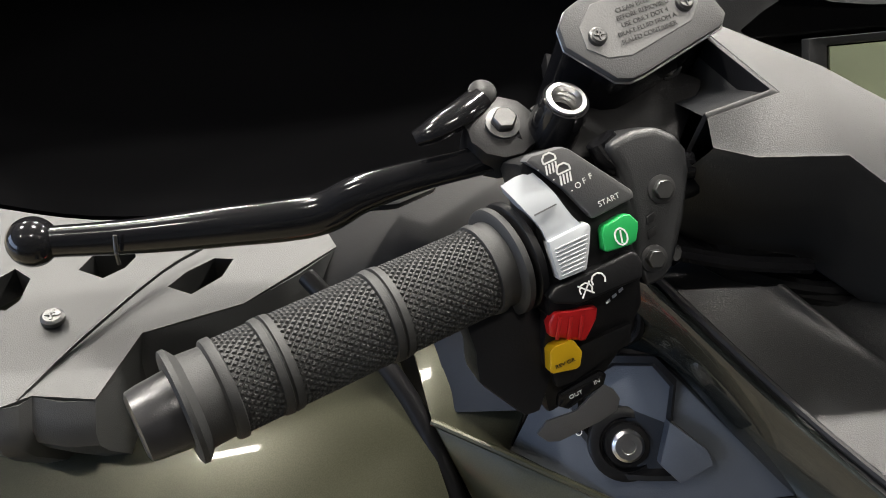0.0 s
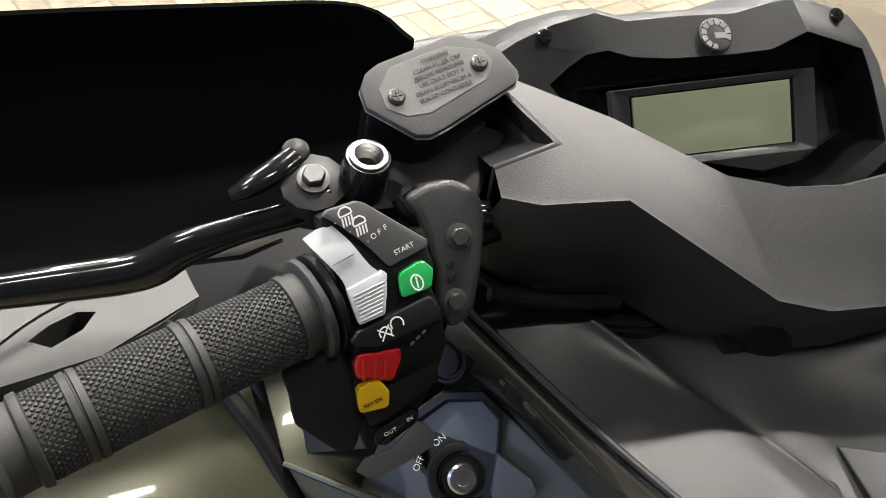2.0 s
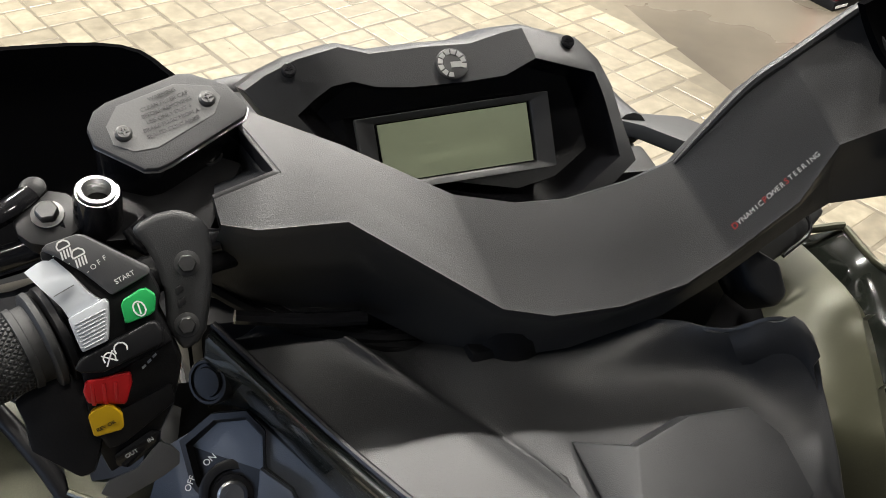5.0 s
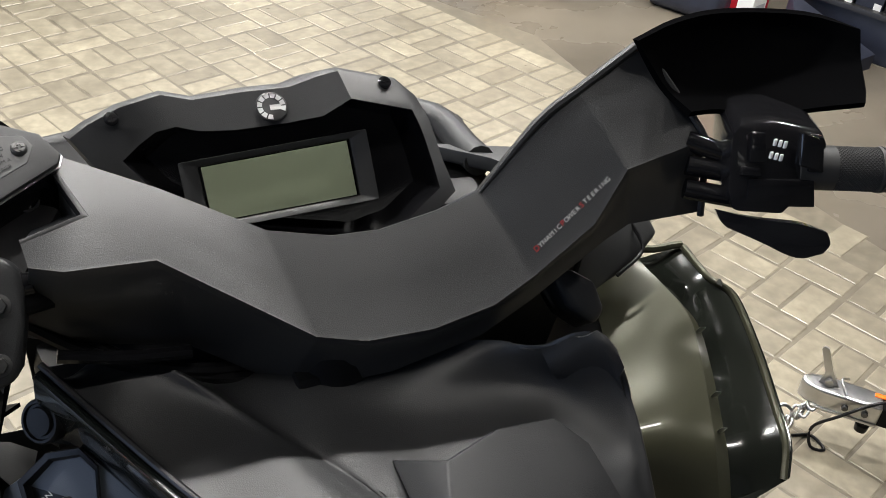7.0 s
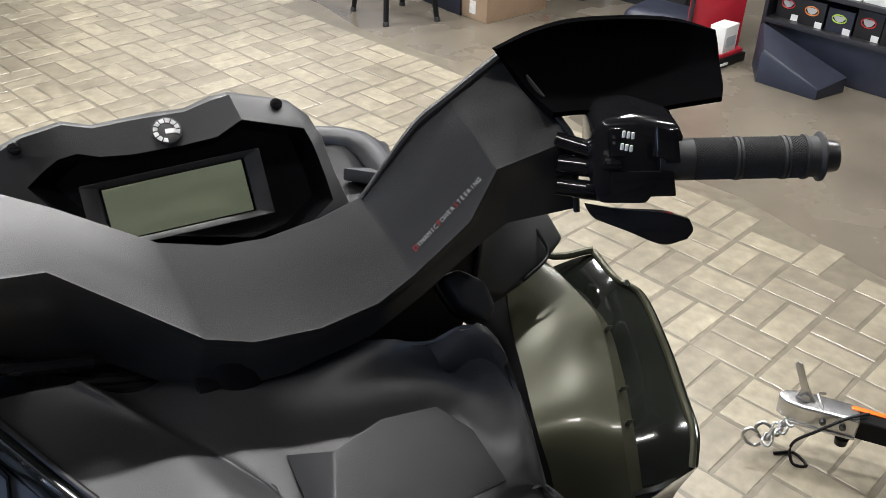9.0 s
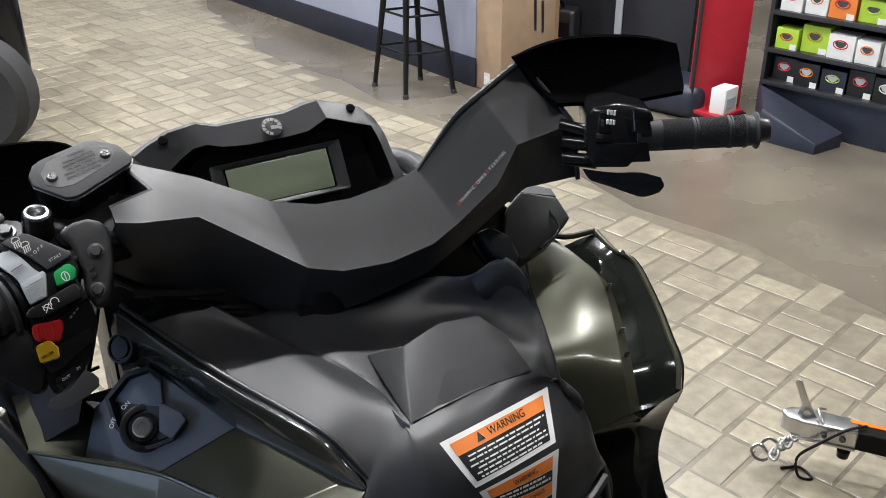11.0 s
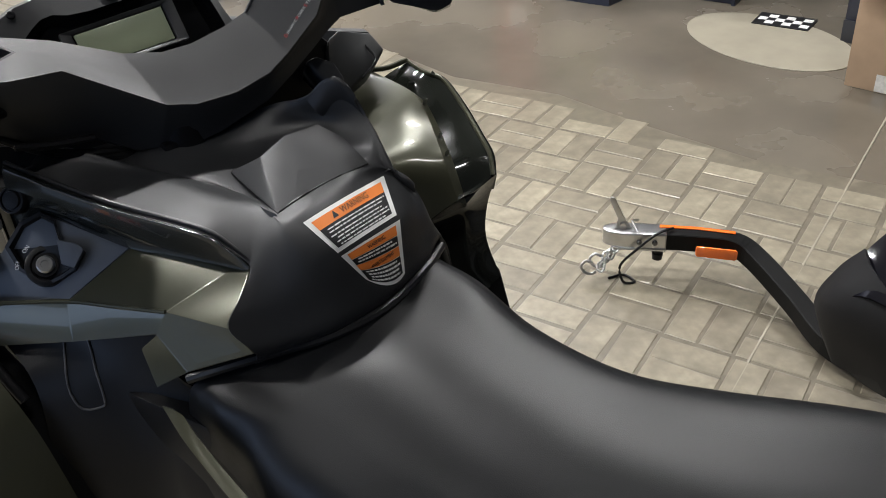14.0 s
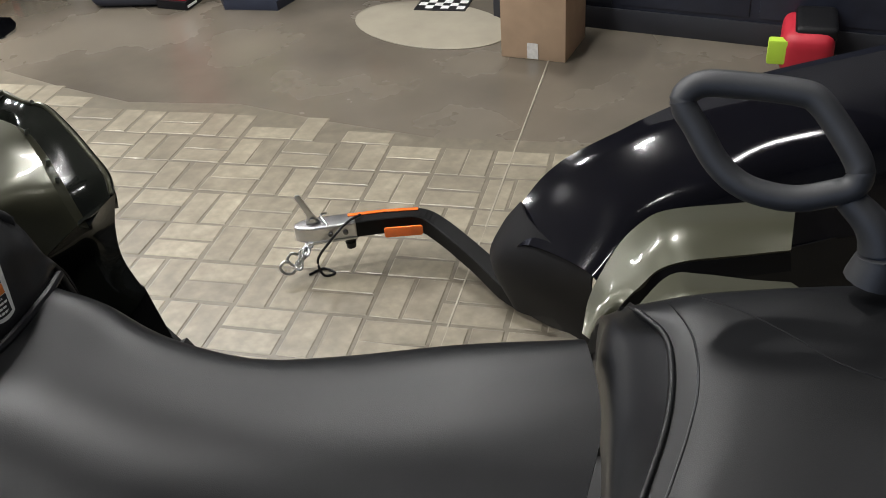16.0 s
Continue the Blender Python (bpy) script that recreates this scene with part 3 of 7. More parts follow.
housing = plate("switch_housing", [(-0.0125, 0.0392), (0.0066, 0.0368), (0.0258, 0.0085), (0.0252, -0.0040), (0.0195, -0.0100), (0.0190, -0.0270), (-0.0260, -0.0270), (-0.0220, -0.0120), (-0.0180, 0.0020), (-0.0150, 0.0200)], -0.003, 0.040, 0.003, BLACK, None, "black plastic switch housing with coloured buttons")
plate("lower_case", [(-0.0260, -0.0240), (0.0190, -0.0240), (0.0160, -0.0400), (0.0030, -0.0560), (-0.0130, -0.0680), (-0.0400, -0.0720), (-0.0370, -0.0500)], -0.006, 0.036, 0.003, BLACK, housing, "", 0.42, -0.024)
plate("housing_back", [(-0.0580, -0.0160), (-0.0300, -0.0120), (-0.0240, -0.0300), (-0.0300, -0.0500), (-0.0435, -0.0655), (-0.0506, -0.0645), (-0.0630, -0.0415), (-0.0610, -0.0340), (-0.0590, -0.0290)], -0.016, 0.034, 0.003, BLACK, housing)
ap("housing_collar", lathe([(0.1262, R * 0.9), (0.1264, R * 1.22), (0.1272, R * 1.28), (0.1300, R * 1.29), (0.1310, R * 1.22), (0.1313, R * 0.7), (0.145, R * 0.5)], G0, GA, 56), BLACK, housing)
plate("top_plate", [(-0.0105, 0.0390), (-0.0070, 0.0402), (0.0060, 0.0382), (0.0085, 0.0362), (0.0262, 0.0096), (0.0256, 0.0066), (0.0062, 0.0060), (0.0046, 0.0100), (0.0002, 0.0215), (-0.0060, 0.0330)], 0.002, 0.012, 0.0014, PLASTIC_GREY, housing, "grey plate with white symbols")
slider = ap("light_slider", sheet([[P3(-0.0222, 0.0336, -0.0045), P3(-0.0150, 0.0346, -0.0038), P3(-0.0082, 0.0336, -0.0032)], [P3(-0.0190, 0.0240, 0.0005), P3(-0.0115, 0.0240, 0.0011), P3(-0.0045, 0.0240, 0.0012)], [P3(-0.0154, 0.0125, 0.0020), P3(-0.0085, 0.0122, 0.0024), P3(-0.0016, 0.0118, 0.0026)], [P3(-0.0150, 0.0060, 0.0020), P3(-0.0070, 0.0056, 0.0026), P3(0.0012, 0.0056, 0.0030)]], 5, 4, 0.010), LIGHT_GREY, housing, "pale grey ribbed light switch slider")
plate("thumb_pad", [(-0.0152, 0.0062), (0.0026, 0.0066), (0.0036, 0.0044), (-0.0004, -0.0034), (-0.0050, -0.0112), (-0.0172, -0.0104), (-0.0166, -0.0040)], 0.0056, 0.014, 0.0020, LIGHT_GREY, slider)
for i in range(8):
    t = i / 7
    a, b, v = -0.0140 - 0.0016 * t, 0.0010 - 0.0066 * t, 0.0026 - 0.0112 * t
    ap("rib", prism([P3(a, v, 0.0056), P3(b, v - 0.0002, 0.0056), P3(b, v - 0.0009, 0.0056), P3(a, v - 0.0007, 0.0056)], PN * 0.0006, 0.0002, 1), LIGHT_GREY, slider)
ap("mark_line", prism([P3(-0.0155, 0.0182, 0.0022), P3(-0.0055, 0.0186, 0.0024), P3(-0.0055, 0.0181, 0.0025), P3(-0.0155, 0.0177, 0.0023)], PN * 0.0006), PLASTIC_GREY, slider)
plate("start_button", [(0.0074, 0.0000), (0.0092, 0.0018), (0.0180, 0.0026), (0.0208, 0.0016), (0.0228, -0.0028), (0.0220, -0.0050), (0.0191, -0.0097), (0.0165, -0.0102), (0.0062, -0.0088), (0.0050, -0.0078)], 0.0035, 0.012, 0.0022, GREEN, housing, "green start button", seg=3)
plate("visor", [(-0.0241, -0.0150), (-0.0195, -0.0124), (0.0150, -0.0126), (0.0172, -0.0142), (0.0178, -0.0190), (0.0150, -0.0248), (-0.0140, -0.0230), (-0.0225, -0.0184)], 0.0045, 0.014, 0.0022, BLACK, housing, seg=3)
red = plate("engine_stop_switch", [(-0.0236, -0.0228), (-0.0048, -0.0296), (-0.0070, -0.0350), (-0.0146, -0.0430), (-0.0286, -0.0330), (-0.0272, -0.0270)], -0.001, 0.012, 0.0020, RED, housing, "red engine stop rocker switch", 0.4, -0.025, 3)
for i in range(3):
    u, v = -0.0225 + i * 0.0046, -0.0252 - i * 0.0022
    ap("rib", prism([P3(u, v, -0.0006 + 0.4 * (v + 0.025)), P3(u + 0.0016, v - 0.0008, -0.0006 + 0.4 * (v + 0.0242)), P3(u - 0.0030, v - 0.0108, -0.0006 + 0.4 * (v + 0.0142)), P3(u - 0.0046, v - 0.0098, -0.0006 + 0.4 * (v + 0.0152))], PN * 0.0008, 0.0003, 1), RED, red)
plate("override_button", [(-0.0312, -0.0384), (-0.0290, -0.0370), (-0.0214, -0.0378), (-0.0196, -0.0394), (-0.0180, -0.0456), (-0.0208, -0.0518), (-0.0226, -0.0524), (-0.0330, -0.0494), (-0.0340, -0.0480)], -0.004, 0.016, 0.0022, YELLOW, housing, "yellow override button", 0.4, -0.04, 3)
plate("step", [(-0.0180, -0.0440), (0.0080, -0.0450), (0.0050, -0.0545), (-0.0250, -0.0602), (-0.0330, -0.0590), (-0.0330, -0.0500)], -0.0105, 0.018, 0.002, BLACK, housing, "", 0.4, -0.045)
plate("winch_rocker", [(-0.0330, -0.0630), (-0.0120, -0.0612), (-0.0090, -0.0650), (-0.0120, -0.0700), (-0.0310, -0.0735), (-0.0355, -0.0690)], -0.0205, 0.012, 0.002, GLOSS, housing, "", 0.45, -0.065)
plate("guard_plate", [(-0.0122, -0.0690), (-0.0086, -0.0740), (-0.0071, -0.0799), (-0.0101, -0.0852), (-0.0200, -0.0866), (-0.0400, -0.0864), (-0.0450, -0.0838), (-0.0484, -0.0775), (-0.0420, -0.0735), (-0.0280, -0.0755)], -0.024, 0.0025, 0.0009, PLASTIC_GREY, housing, "", 0.3, -0.075)
bracket = plate("bracket", [(0.0268, 0.0290), (0.0330, 0.0300), (0.0400, 0.0302), (0.0500, 0.0278), (0.0570, 0.0210), (0.0592, 0.0130), (0.0570, 0.0040), (0.0470, -0.0140), (0.0345, -0.0310), (0.0285, -0.0345), (0.0200, -0.0350), (0.0190, -0.0200), (0.0262, -0.0050), (0.0290, 0.0100), (0.0290, 0.0190)], -0.012, 0.026, 0.004, PLASTIC, None, "charcoal clamp bracket beside the switches", seg=3)
screw(bracket, P3(0.0422, 0.0021, -0.0118), PN, 0.0046, "bolt", BOLT, True)
screw(bracket, P3(0.0277, -0.0240, -0.0118), PN, 0.0044, "bolt", BOLT, True)
for v in (-0.006, -0.012):
    plate("bracket_notch", [(0.0330 + v * 0.3, v), (0.0372 + v * 0.3, v + 0.0006), (0.0362 + v * 0.3, v - 0.0028), (0.0320 + v * 0.3, v - 0.0034)], -0.0112, 0.002, 0.0004, BLACKPRINT, bracket)
TD = PA
text("switch_lettering", "START", 0.0033, P3(0.0152, 0.0106, 0.0023), TD, PU, WHITE, housing)
for k, ch in enumerate("-OFF"):
    text("switch_lettering", ch, 0.0034, P3(0.0026 + k * 0.0031, 0.0208 + k * 0.0006, 0.0023), TD, PU, WHITE, housing)
text("switch_lettering", "-", 0.0034, P3(-0.0026, 0.0280, 0.0023), TD, PU, WHITE, housing)
text("switch_lettering", "-", 0.0034, P3(-0.0068, 0.0342, 0.0023), TD, PU, WHITE, housing)
text("switch_lettering", "REV OR", 0.0027, P3(-0.0268, -0.0466, -0.0064), PA - PU * 0.05, PU + PN * 0.4, BLACKPRINT, housing)
text("switch_lettering", "OUT", 0.0031, P3(-0.0258, -0.0668, -0.0208), PA, PU + PN * 0.45, WHITE, housing)
text("switch_lettering", "IN", 0.0031, P3(-0.0150, -0.0655, -0.0202), PA, PU + PN * 0.45, WHITE, housing)
for k in range(3):
    ap("print_bar", prism([P3(0.0000 + k * 0.0034 + a, -0.0322 + k * 0.0012 + b, -0.0092 + k * 0.0005) for a, b in ((0, 0), (0.0022, 0.0006), (0.0022, 0.0018), (0, 0.0012))], PN * 0.0006), LIGHT_GREY, housing)


def symbol(name, strokes, c, s, w, parent, width=0.14):
    """White line symbols on the switches, each stroke a thin bar."""
    bm = bmesh.new()
    d1, d2 = PA, PU
    for a, b in strokes:
        p, q = (P3(*c, w) + d1 * x * s + d2 * y * s for x, y in (a, b))
        t = (q - p).normalized().cross(PN) * s * width / 2
        prism([p + t, q + t, q - t, p - t], PN * 0.0002, 0, 1, bm)
    return ap(name, bm, WHITE, parent, smooth=False)


beam = [((-0.45, 0.0), (-0.45, 0.3)), ((-0.45, 0.3), (-0.2, 0.55)), ((-0.2, 0.55), (0.2, 0.55)), ((0.2, 0.55), (0.45, 0.3)), ((0.45, 0.3), (0.45, 0.0)), ((0.45, 0.0), (-0.45, 0.0))] + [((x, -0.12), (x - 0.15, -0.75)) for x in (-0.35, -0.12, 0.12, 0.35)]
symbol("beam_symbol", beam, (-0.0010, 0.0350), 0.0062, 0.0021, housing, 0.12)
symbol("beam_symbol", beam, (0.0028, 0.0288), 0.0062, 0.0021, housing, 0.12)
arc = [((0.6 * math.cos(k * 0.7), 0.6 * math.sin(k * 0.7)), (0.6 * math.cos(k * 0.7 + 0.7), 0.6 * math.sin(k * 0.7 + 0.7))) for k in range(-1, 5)]
symbol("stop_symbol", arc, (-0.0022, -0.0172), 0.0050, 0.0046, housing)
symbol("stop_symbol", arc + [((-0.6, -0.6), (0.6, 0.6)), ((-0.6, 0.6), (0.6, -0.6))], (-0.0085, -0.0186), 0.0046, 0.0046, housing)
symbol("start_symbol", [((0.5 * math.cos(k * 0.63), 0.7 * math.sin(k * 0.63)), (0.5 * math.cos(k * 0.63 + 0.63), 0.7 * math.sin(k * 0.63 + 0.63))) for k in range(10)] + [((0.1, 0.5), (-0.1, -0.5))], (0.0138, -0.0052), 0.0052, 0.0036, housing)

# brake fluid reservoir, in its own frame
E1, E2, EN = V((0.9269, 0.3301, 0.1811)), V((-0.3897, 0.6846, 0.6116)), V((0.1388, -0.4409, 0.7791))
RO = V((-0.1744, -0.0667, 1.1930))


def R3(u, v, w=0.0):
    return RO + E1 * u + E2 * v + EN * w


lid_out = [(-0.0175, 0.0092), (-0.0185, 0.0000), (-0.0030, -0.0206), (0.0034, -0.0231), (0.0100, -0.0228), (0.0544, -0.0151), (0.0583, -0.0105), (0.0540, 0.0042), (0.0400, 0.0165), (0.0340, 0.0187), (-0.0040, 0.0180), (-0.0110, 0.0160)]
res = ap("brake_reservoir", prism([R3(0.001 + u * 0.96, v * 0.95, -0.0050) for u, v in lid_out], -EN * 0.030 + V((0.002, 0.004, -0.026)), 0.003), GLOSS, None, "glossy black brake fluid reservoir")
ap("lid", prism([R3(u, v, 0.0) for u, v in lid_out], -EN * 0.0045, 0.0015, 2), PLASTIC_GREY, res, "grey reservoir lid with raised lettering")
bm = bmesh.new()
prism([R3(0.0005 + u * 1.012, v * 1.025, -0.0042) for u, v in lid_out], -EN * 0.0010, 0.0002, 1, bm)
ap("lid_rim", bm, STEEL, res)
ap("lid_plate", prism([R3(u, v, 0.0004) for u, v in ((-0.0095, 0.0060), (-0.0105, -0.0040), (-0.0030, -0.0110), (0.0080, -0.0136), (0.0410, -0.0084), (0.0480, -0.0010), (0.0460, 0.0060), (0.0300, 0.0139), (0.0, 0.0139))], -EN * 0.0006, 0.0002, 1), LID_PLATE, res)
screw(res, R3(-0.0036, -0.0006, 0.0006), EN, 0.0042, "screw", BOLT)
screw(res, R3(0.0410, 0.0003, 0.0006), EN, 0.0042, "screw", BOLT)
tr = (E1 * 0.9 - E2 * 0.0)
for i, (s, v) in enumerate((("WARNING", 0.0115), ("CLEAN FILLER CAP", 0.0077), ("BEFORE REMOVING", 0.0042), ("USE ONLY DOT 4", 0.0007), ("BRAKE FLUID FROM A", -0.0028), ("SEALED CONTAINER", -0.0063))):
    text("lid_lettering", s, 0.0030, R3(0.0190 + (0.3 - i * 0.05) * 0.01, v - 0.0008, 0.0006), tr, E2, BLACKPRINT, res)
ap("sight_glass", lathe([(-0.003, 0.0062), (0.0005, 0.0062), (0.0008, 0.0052), (-0.001, 0.0045), (-0.001, 0.0001)], R3(0.036, -0.0185, -0.022), V((0.30, -0.85, 0.25)), 28), BOLT, res, "small round sight glass")
ap("mirror_boss", lathe([(-0.05, 0.0125), (-0.004, 0.0115), (0.0, 0.0105), (0.0, 0.0072), (-0.012, 0.0070), (-0.012, 0.0001)], V((-0.1918, -0.0868, 1.1722)), V((0.1, -0.25, 0.9)), 32), GLOSS, res)
ap("mirror_thread", lathe([(-0.0003, 0.0092), (0.0010, 0.0090), (0.0012, 0.0070)] + [(-0.0013 * k, 0.0068 - 0.0008 * (k % 2)) for k in range(8)] + [(-0.0105, 0.0062), (-0.0105, 0.0060)], V((-0.1918, -0.0868, 1.1726)), V((0.1, -0.25, 0.9)), 28, cap=False), STEEL, res, "bare threaded mirror socket")
ap("thread_hole", lathe([(-0.0085, 0.0001), (-0.0085, 0.0060), (-0.012, 0.0060)], V((-0.1918, -0.0868, 1.1726)), V((0.1, -0.25, 0.9)), 24), BLACKPRINT, res)
ap("clamp_rib", tube([(-0.1768, -0.0969, 1.1588), (-0.1689, -0.1011, 1.1505), (-0.1507, -0.1032, 1.1483), (-0.1353, -0.1048, 1.1501)], [0.007, 0.008, 0.008, 0.006], 12, 5), GLOSS, res)
ap("clamp_body", prism([V(p) for p in ((-0.2024, -0.0622, 1.1531), (-0.1917, -0.0934, 1.1461), (-0.1406, -0.0977, 1.1506), (-0.1206, -0.0613, 1.1678), (-0.1516, -0.0438, 1.1692))], V((0.0, 0.02, -0.045)), 0.004), BLACK, res)
lever = ap("brake_lever", tube([(-0.4276, -0.0837, 1.0937), (-0.3870, -0.0850, 1.0973), (-0.3431, -0.0868, 1.1038), (-0.3009, -0.0883, 1.1111), (-0.2794, -0.0878, 1.1233), (-0.2530, -0.0867, 1.1325), (-0.2275, -0.0857, 1.1396), (-0.2070, -0.0844, 1.1477)], [0.0075, 0.0085, 0.0098, 0.0102, 0.0092, 0.0075, 0.0072, 0.009], 16, 6, flat=0.8), GLOSS, label="glossy black brake lever with a ball end")
bm = bmesh.new()
bmesh.ops.create_uvsphere(bm, u_segments=24, v_segments=16, radius=0.0118)
bmesh.ops.translate(bm, verts=bm.verts, vec=(-0.4296, -0.0836, 1.0942))
ap("ball_end", bm, GLOSS, lever)
ap("lever_notch", tube([(-0.3895, -0.0935, 1.1058), (-0.3898, -0.0962, 1.0976), (-0.3901, -0.0946, 1.0896)], 0.001, 6, 4), BOLT, lever)
pivot = ap("lever_pivot", prism([V((-0.2171, -0.0822, 1.1560)) + V((0.017 * math.cos(a), 0.016 * math.sin(a), 0.006 * math.sin(a))) for a in (math.pi * k / 6 for k in range(12))] , V((0.0, 0.012, -0.022)), 0.004), BLACK, label="black lever clamp with a hex bolt")
screw(pivot, (-0.2171, -0.0822, 1.1575), (0.05, -0.4, 0.9), 0.0058, "bolt", BOLT, True)
park = ap("parking_lever", tube([(-0.2554, -0.0819, 1.1488), (-0.2462, -0.0800, 1.1529), (-0.2350, -0.0745, 1.1570), (-0.2255, -0.0665, 1.1600)], [0.0035, 0.0052, 0.0055, 0.005], 12, 5, flat=1.4), GLOSS, label="small black parking brake lever")
ap("lever_cap", lathe([(-0.002, 0.0065), (0.001, 0.0065), (0.002, 0.005)], (-0.2246, -0.0655, 1.1622), (0, -0.4, 0.9), 20), BLACK, park)
ap("handlebar_tube", tube([(-0.2017, -0.1210, 1.1293), (-0.1510, -0.1056, 1.1402), (-0.0912, -0.0824, 1.1263), (0.0519, -0.0926, 1.0986), (0.1378, -0.1003, 1.1359), (0.2140, -0.0995, 1.1785)], 0.010, 14, 5), BLACK)

# right grip and throttle
RA, RB = V((-0.936, 0.352, -0.06)).normalized(), V((0.3964, -0.1771, 1.1990))
grip("right_grip", RB + RA * 0.0185, RA, 0.60, 0.0132, "ribbed black rubber throttle-side grip", False)
throttle = ap("throttle_housing", prism([V(p) for p in ((0.2527, -0.1280, 1.2120), (0.2594, -0.1262, 1.2179), (0.2810, -0.1305, 1.2188), (0.3071, -0.1395, 1.2151), (0.3091, -0.1447, 1.2088), (0.3011, -0.1544, 1.1905), (0.2867, -0.1580, 1.1799), (0.2789, -0.1601, 1.1731), (0.2496, -0.1513, 1.1738), (0.2477, -0.1439, 1.1843))], V((0.012, 0.040, 0.0)), 0.004), GLOSS, label="glossy black throttle housing with drive mode switch")
ap("drive_switch", prism([V(p) for p in ((0.2851, -0.1436, 1.2197), (0.2960, -0.1488, 1.2169), (0.2952, -0.1546, 1.1987), (0.2843, -0.1494, 1.2015))], V((0.001, -0.004, 0.001)), 0.0012), GLOSS, throttle)


def pod_face(u, v):
    """A place on the near face of the throttle housing; u along the bar, v up."""
    return V((0.231 + 0.052 * u, (1 - v) * (-0.171 - 0.012 * u) + v * (-0.150 - 0.017 * u), 1.186 + 0.043 * v)) + V((0.0212, 0.0228, -0.0118))


for nm, u0, u1, v0, v1, deep in (("mode_button", 0.80, 0.98, 0.52, 0.98, 0.005), ("clamp_rib", 0.06, 0.30, 0.44, 0.54, 0.004), ("lower_case", 0.12, 0.92, 0.05, 0.40, 0.003), ("cover_cap", 0.16, 0.36, 0.60, 0.97, 0.003)):
    ap(nm, prism([pod_face(u0, v0), pod_face(u1, v0), pod_face(u1 - 0.02, v1), pod_face(u0 + 0.03, v1)], V((-0.3, -0.95, 0.15)) * deep, 0.0014), GLOSS, throttle)
bm = bmesh.new()
for u, v in ((0, 0), (0, 0.008)):
    for dx in (-0.002, 0.0, 0.002):
        c = V((0.2545 + dx, -0.1655 - dx * 0.9, 1.219 + v))
        prism([c + V(q) for q in ((-0.0007, 0, -0.002), (0.0007, 0, -0.002), (0.0007, 0, 0.002), (-0.0007, 0, 0.002))], V((0.0002, -0.0012, 0.0002)), 0, 1, bm)
ap("drive_symbols", bm, WHITE, throttle, smooth=False)
for a, b in (((0.2388, -0.1053, 1.1982), (0.2661, -0.1226, 1.1920)), ((0.2375, -0.1138, 1.1857), (0.2648, -0.1272, 1.1838)), ((0.2350, -0.1206, 1.1734), (0.2623, -0.1340, 1.1715))):
    ap("bar_stub", tube([a, b], 0.0062, 14, 3), GLOSS, throttle)
ap("thumb_lever", sheet([[(0.2455, -0.1403, 1.1697), (0.2655, -0.1539, 1.1690), (0.2877, -0.1672, 1.1703), (0.3019, -0.1742, 1.1673)], [(0.2476, -0.1453, 1.1643), (0.2696, -0.1600, 1.1615), (0.2895, -0.1719, 1.1600), (0.3039, -0.1775, 1.1610)], [(0.2508, -0.1482, 1.1610), (0.2672, -0.1606, 1.1566), (0.2849, -0.1748, 1.1520), (0.2994, -0.1792, 1.1561)]], 5, 4, 0.007), GLOSS, label="glossy black thumb throttle lever")

# hand guards
ap("right_hand_guard", sheet([[(0.2003, -0.0913, 1.2581), (0.2337, -0.0771, 1.2619), (0.2706, -0.0700, 1.2631), (0.3292, -0.0701, 1.2588), (0.3600, -0.0867, 1.2544)], [(0.2120, -0.0889, 1.2440), (0.2399, -0.0733, 1.2461), (0.2758, -0.0653, 1.2483), (0.3333, -0.0674, 1.2430), (0.3606, -0.0948, 1.2379)], [(0.2251, -0.0937, 1.2273), (0.2497, -0.0785, 1.2275), (0.2813, -0.0716, 1.2288), (0.3290, -0.0826, 1.2282), (0.3545, -0.1125, 1.2270)], [(0.2340, -0.1101, 1.2199), (0.2589, -0.1025, 1.2156), (0.2888, -0.1068, 1.2122), (0.3240, -0.1151, 1.2181), (0.3484, -0.1223, 1.2226)]], 4, 4, 0.004), GUARD, label="black plastic hand guard in front of the right grip")
ap("left_hand_guard", sheet([[(-0.5004, 0.0153, 1.1704), (-0.4126, 0.0480, 1.1753), (-0.2584, 0.0584, 1.1779), (-0.1844, 0.0595, 1.1771), (-0.1545, 0.0447, 1.1621)], [(-0.5214, 0.0220, 1.1240), (-0.4145, 0.0557, 1.1236), (-0.2665, 0.0606, 1.1259), (-0.1964, 0.0558, 1.1289), (-0.1559, 0.0455, 1.1301)], [(-0.5032, -0.0026, 1.0828), (-0.4205, -0.0025, 1.0727), (-0.3468, -0.0035, 1.0698), (-0.2673, 0.0018, 1.0769), (-0.1667, 0.0192, 1.0984)], [(-0.4761, -0.0242, 1.0711), (-0.4206, -0.0272, 1.0621), (-0.3547, -0.0245, 1.0613), (-0.2863, -0.0175, 1.0655), (-0.1769, 0.0009, 1.0822)]], 4, 5, 0.004), GUARD, label="large black left hand guard")

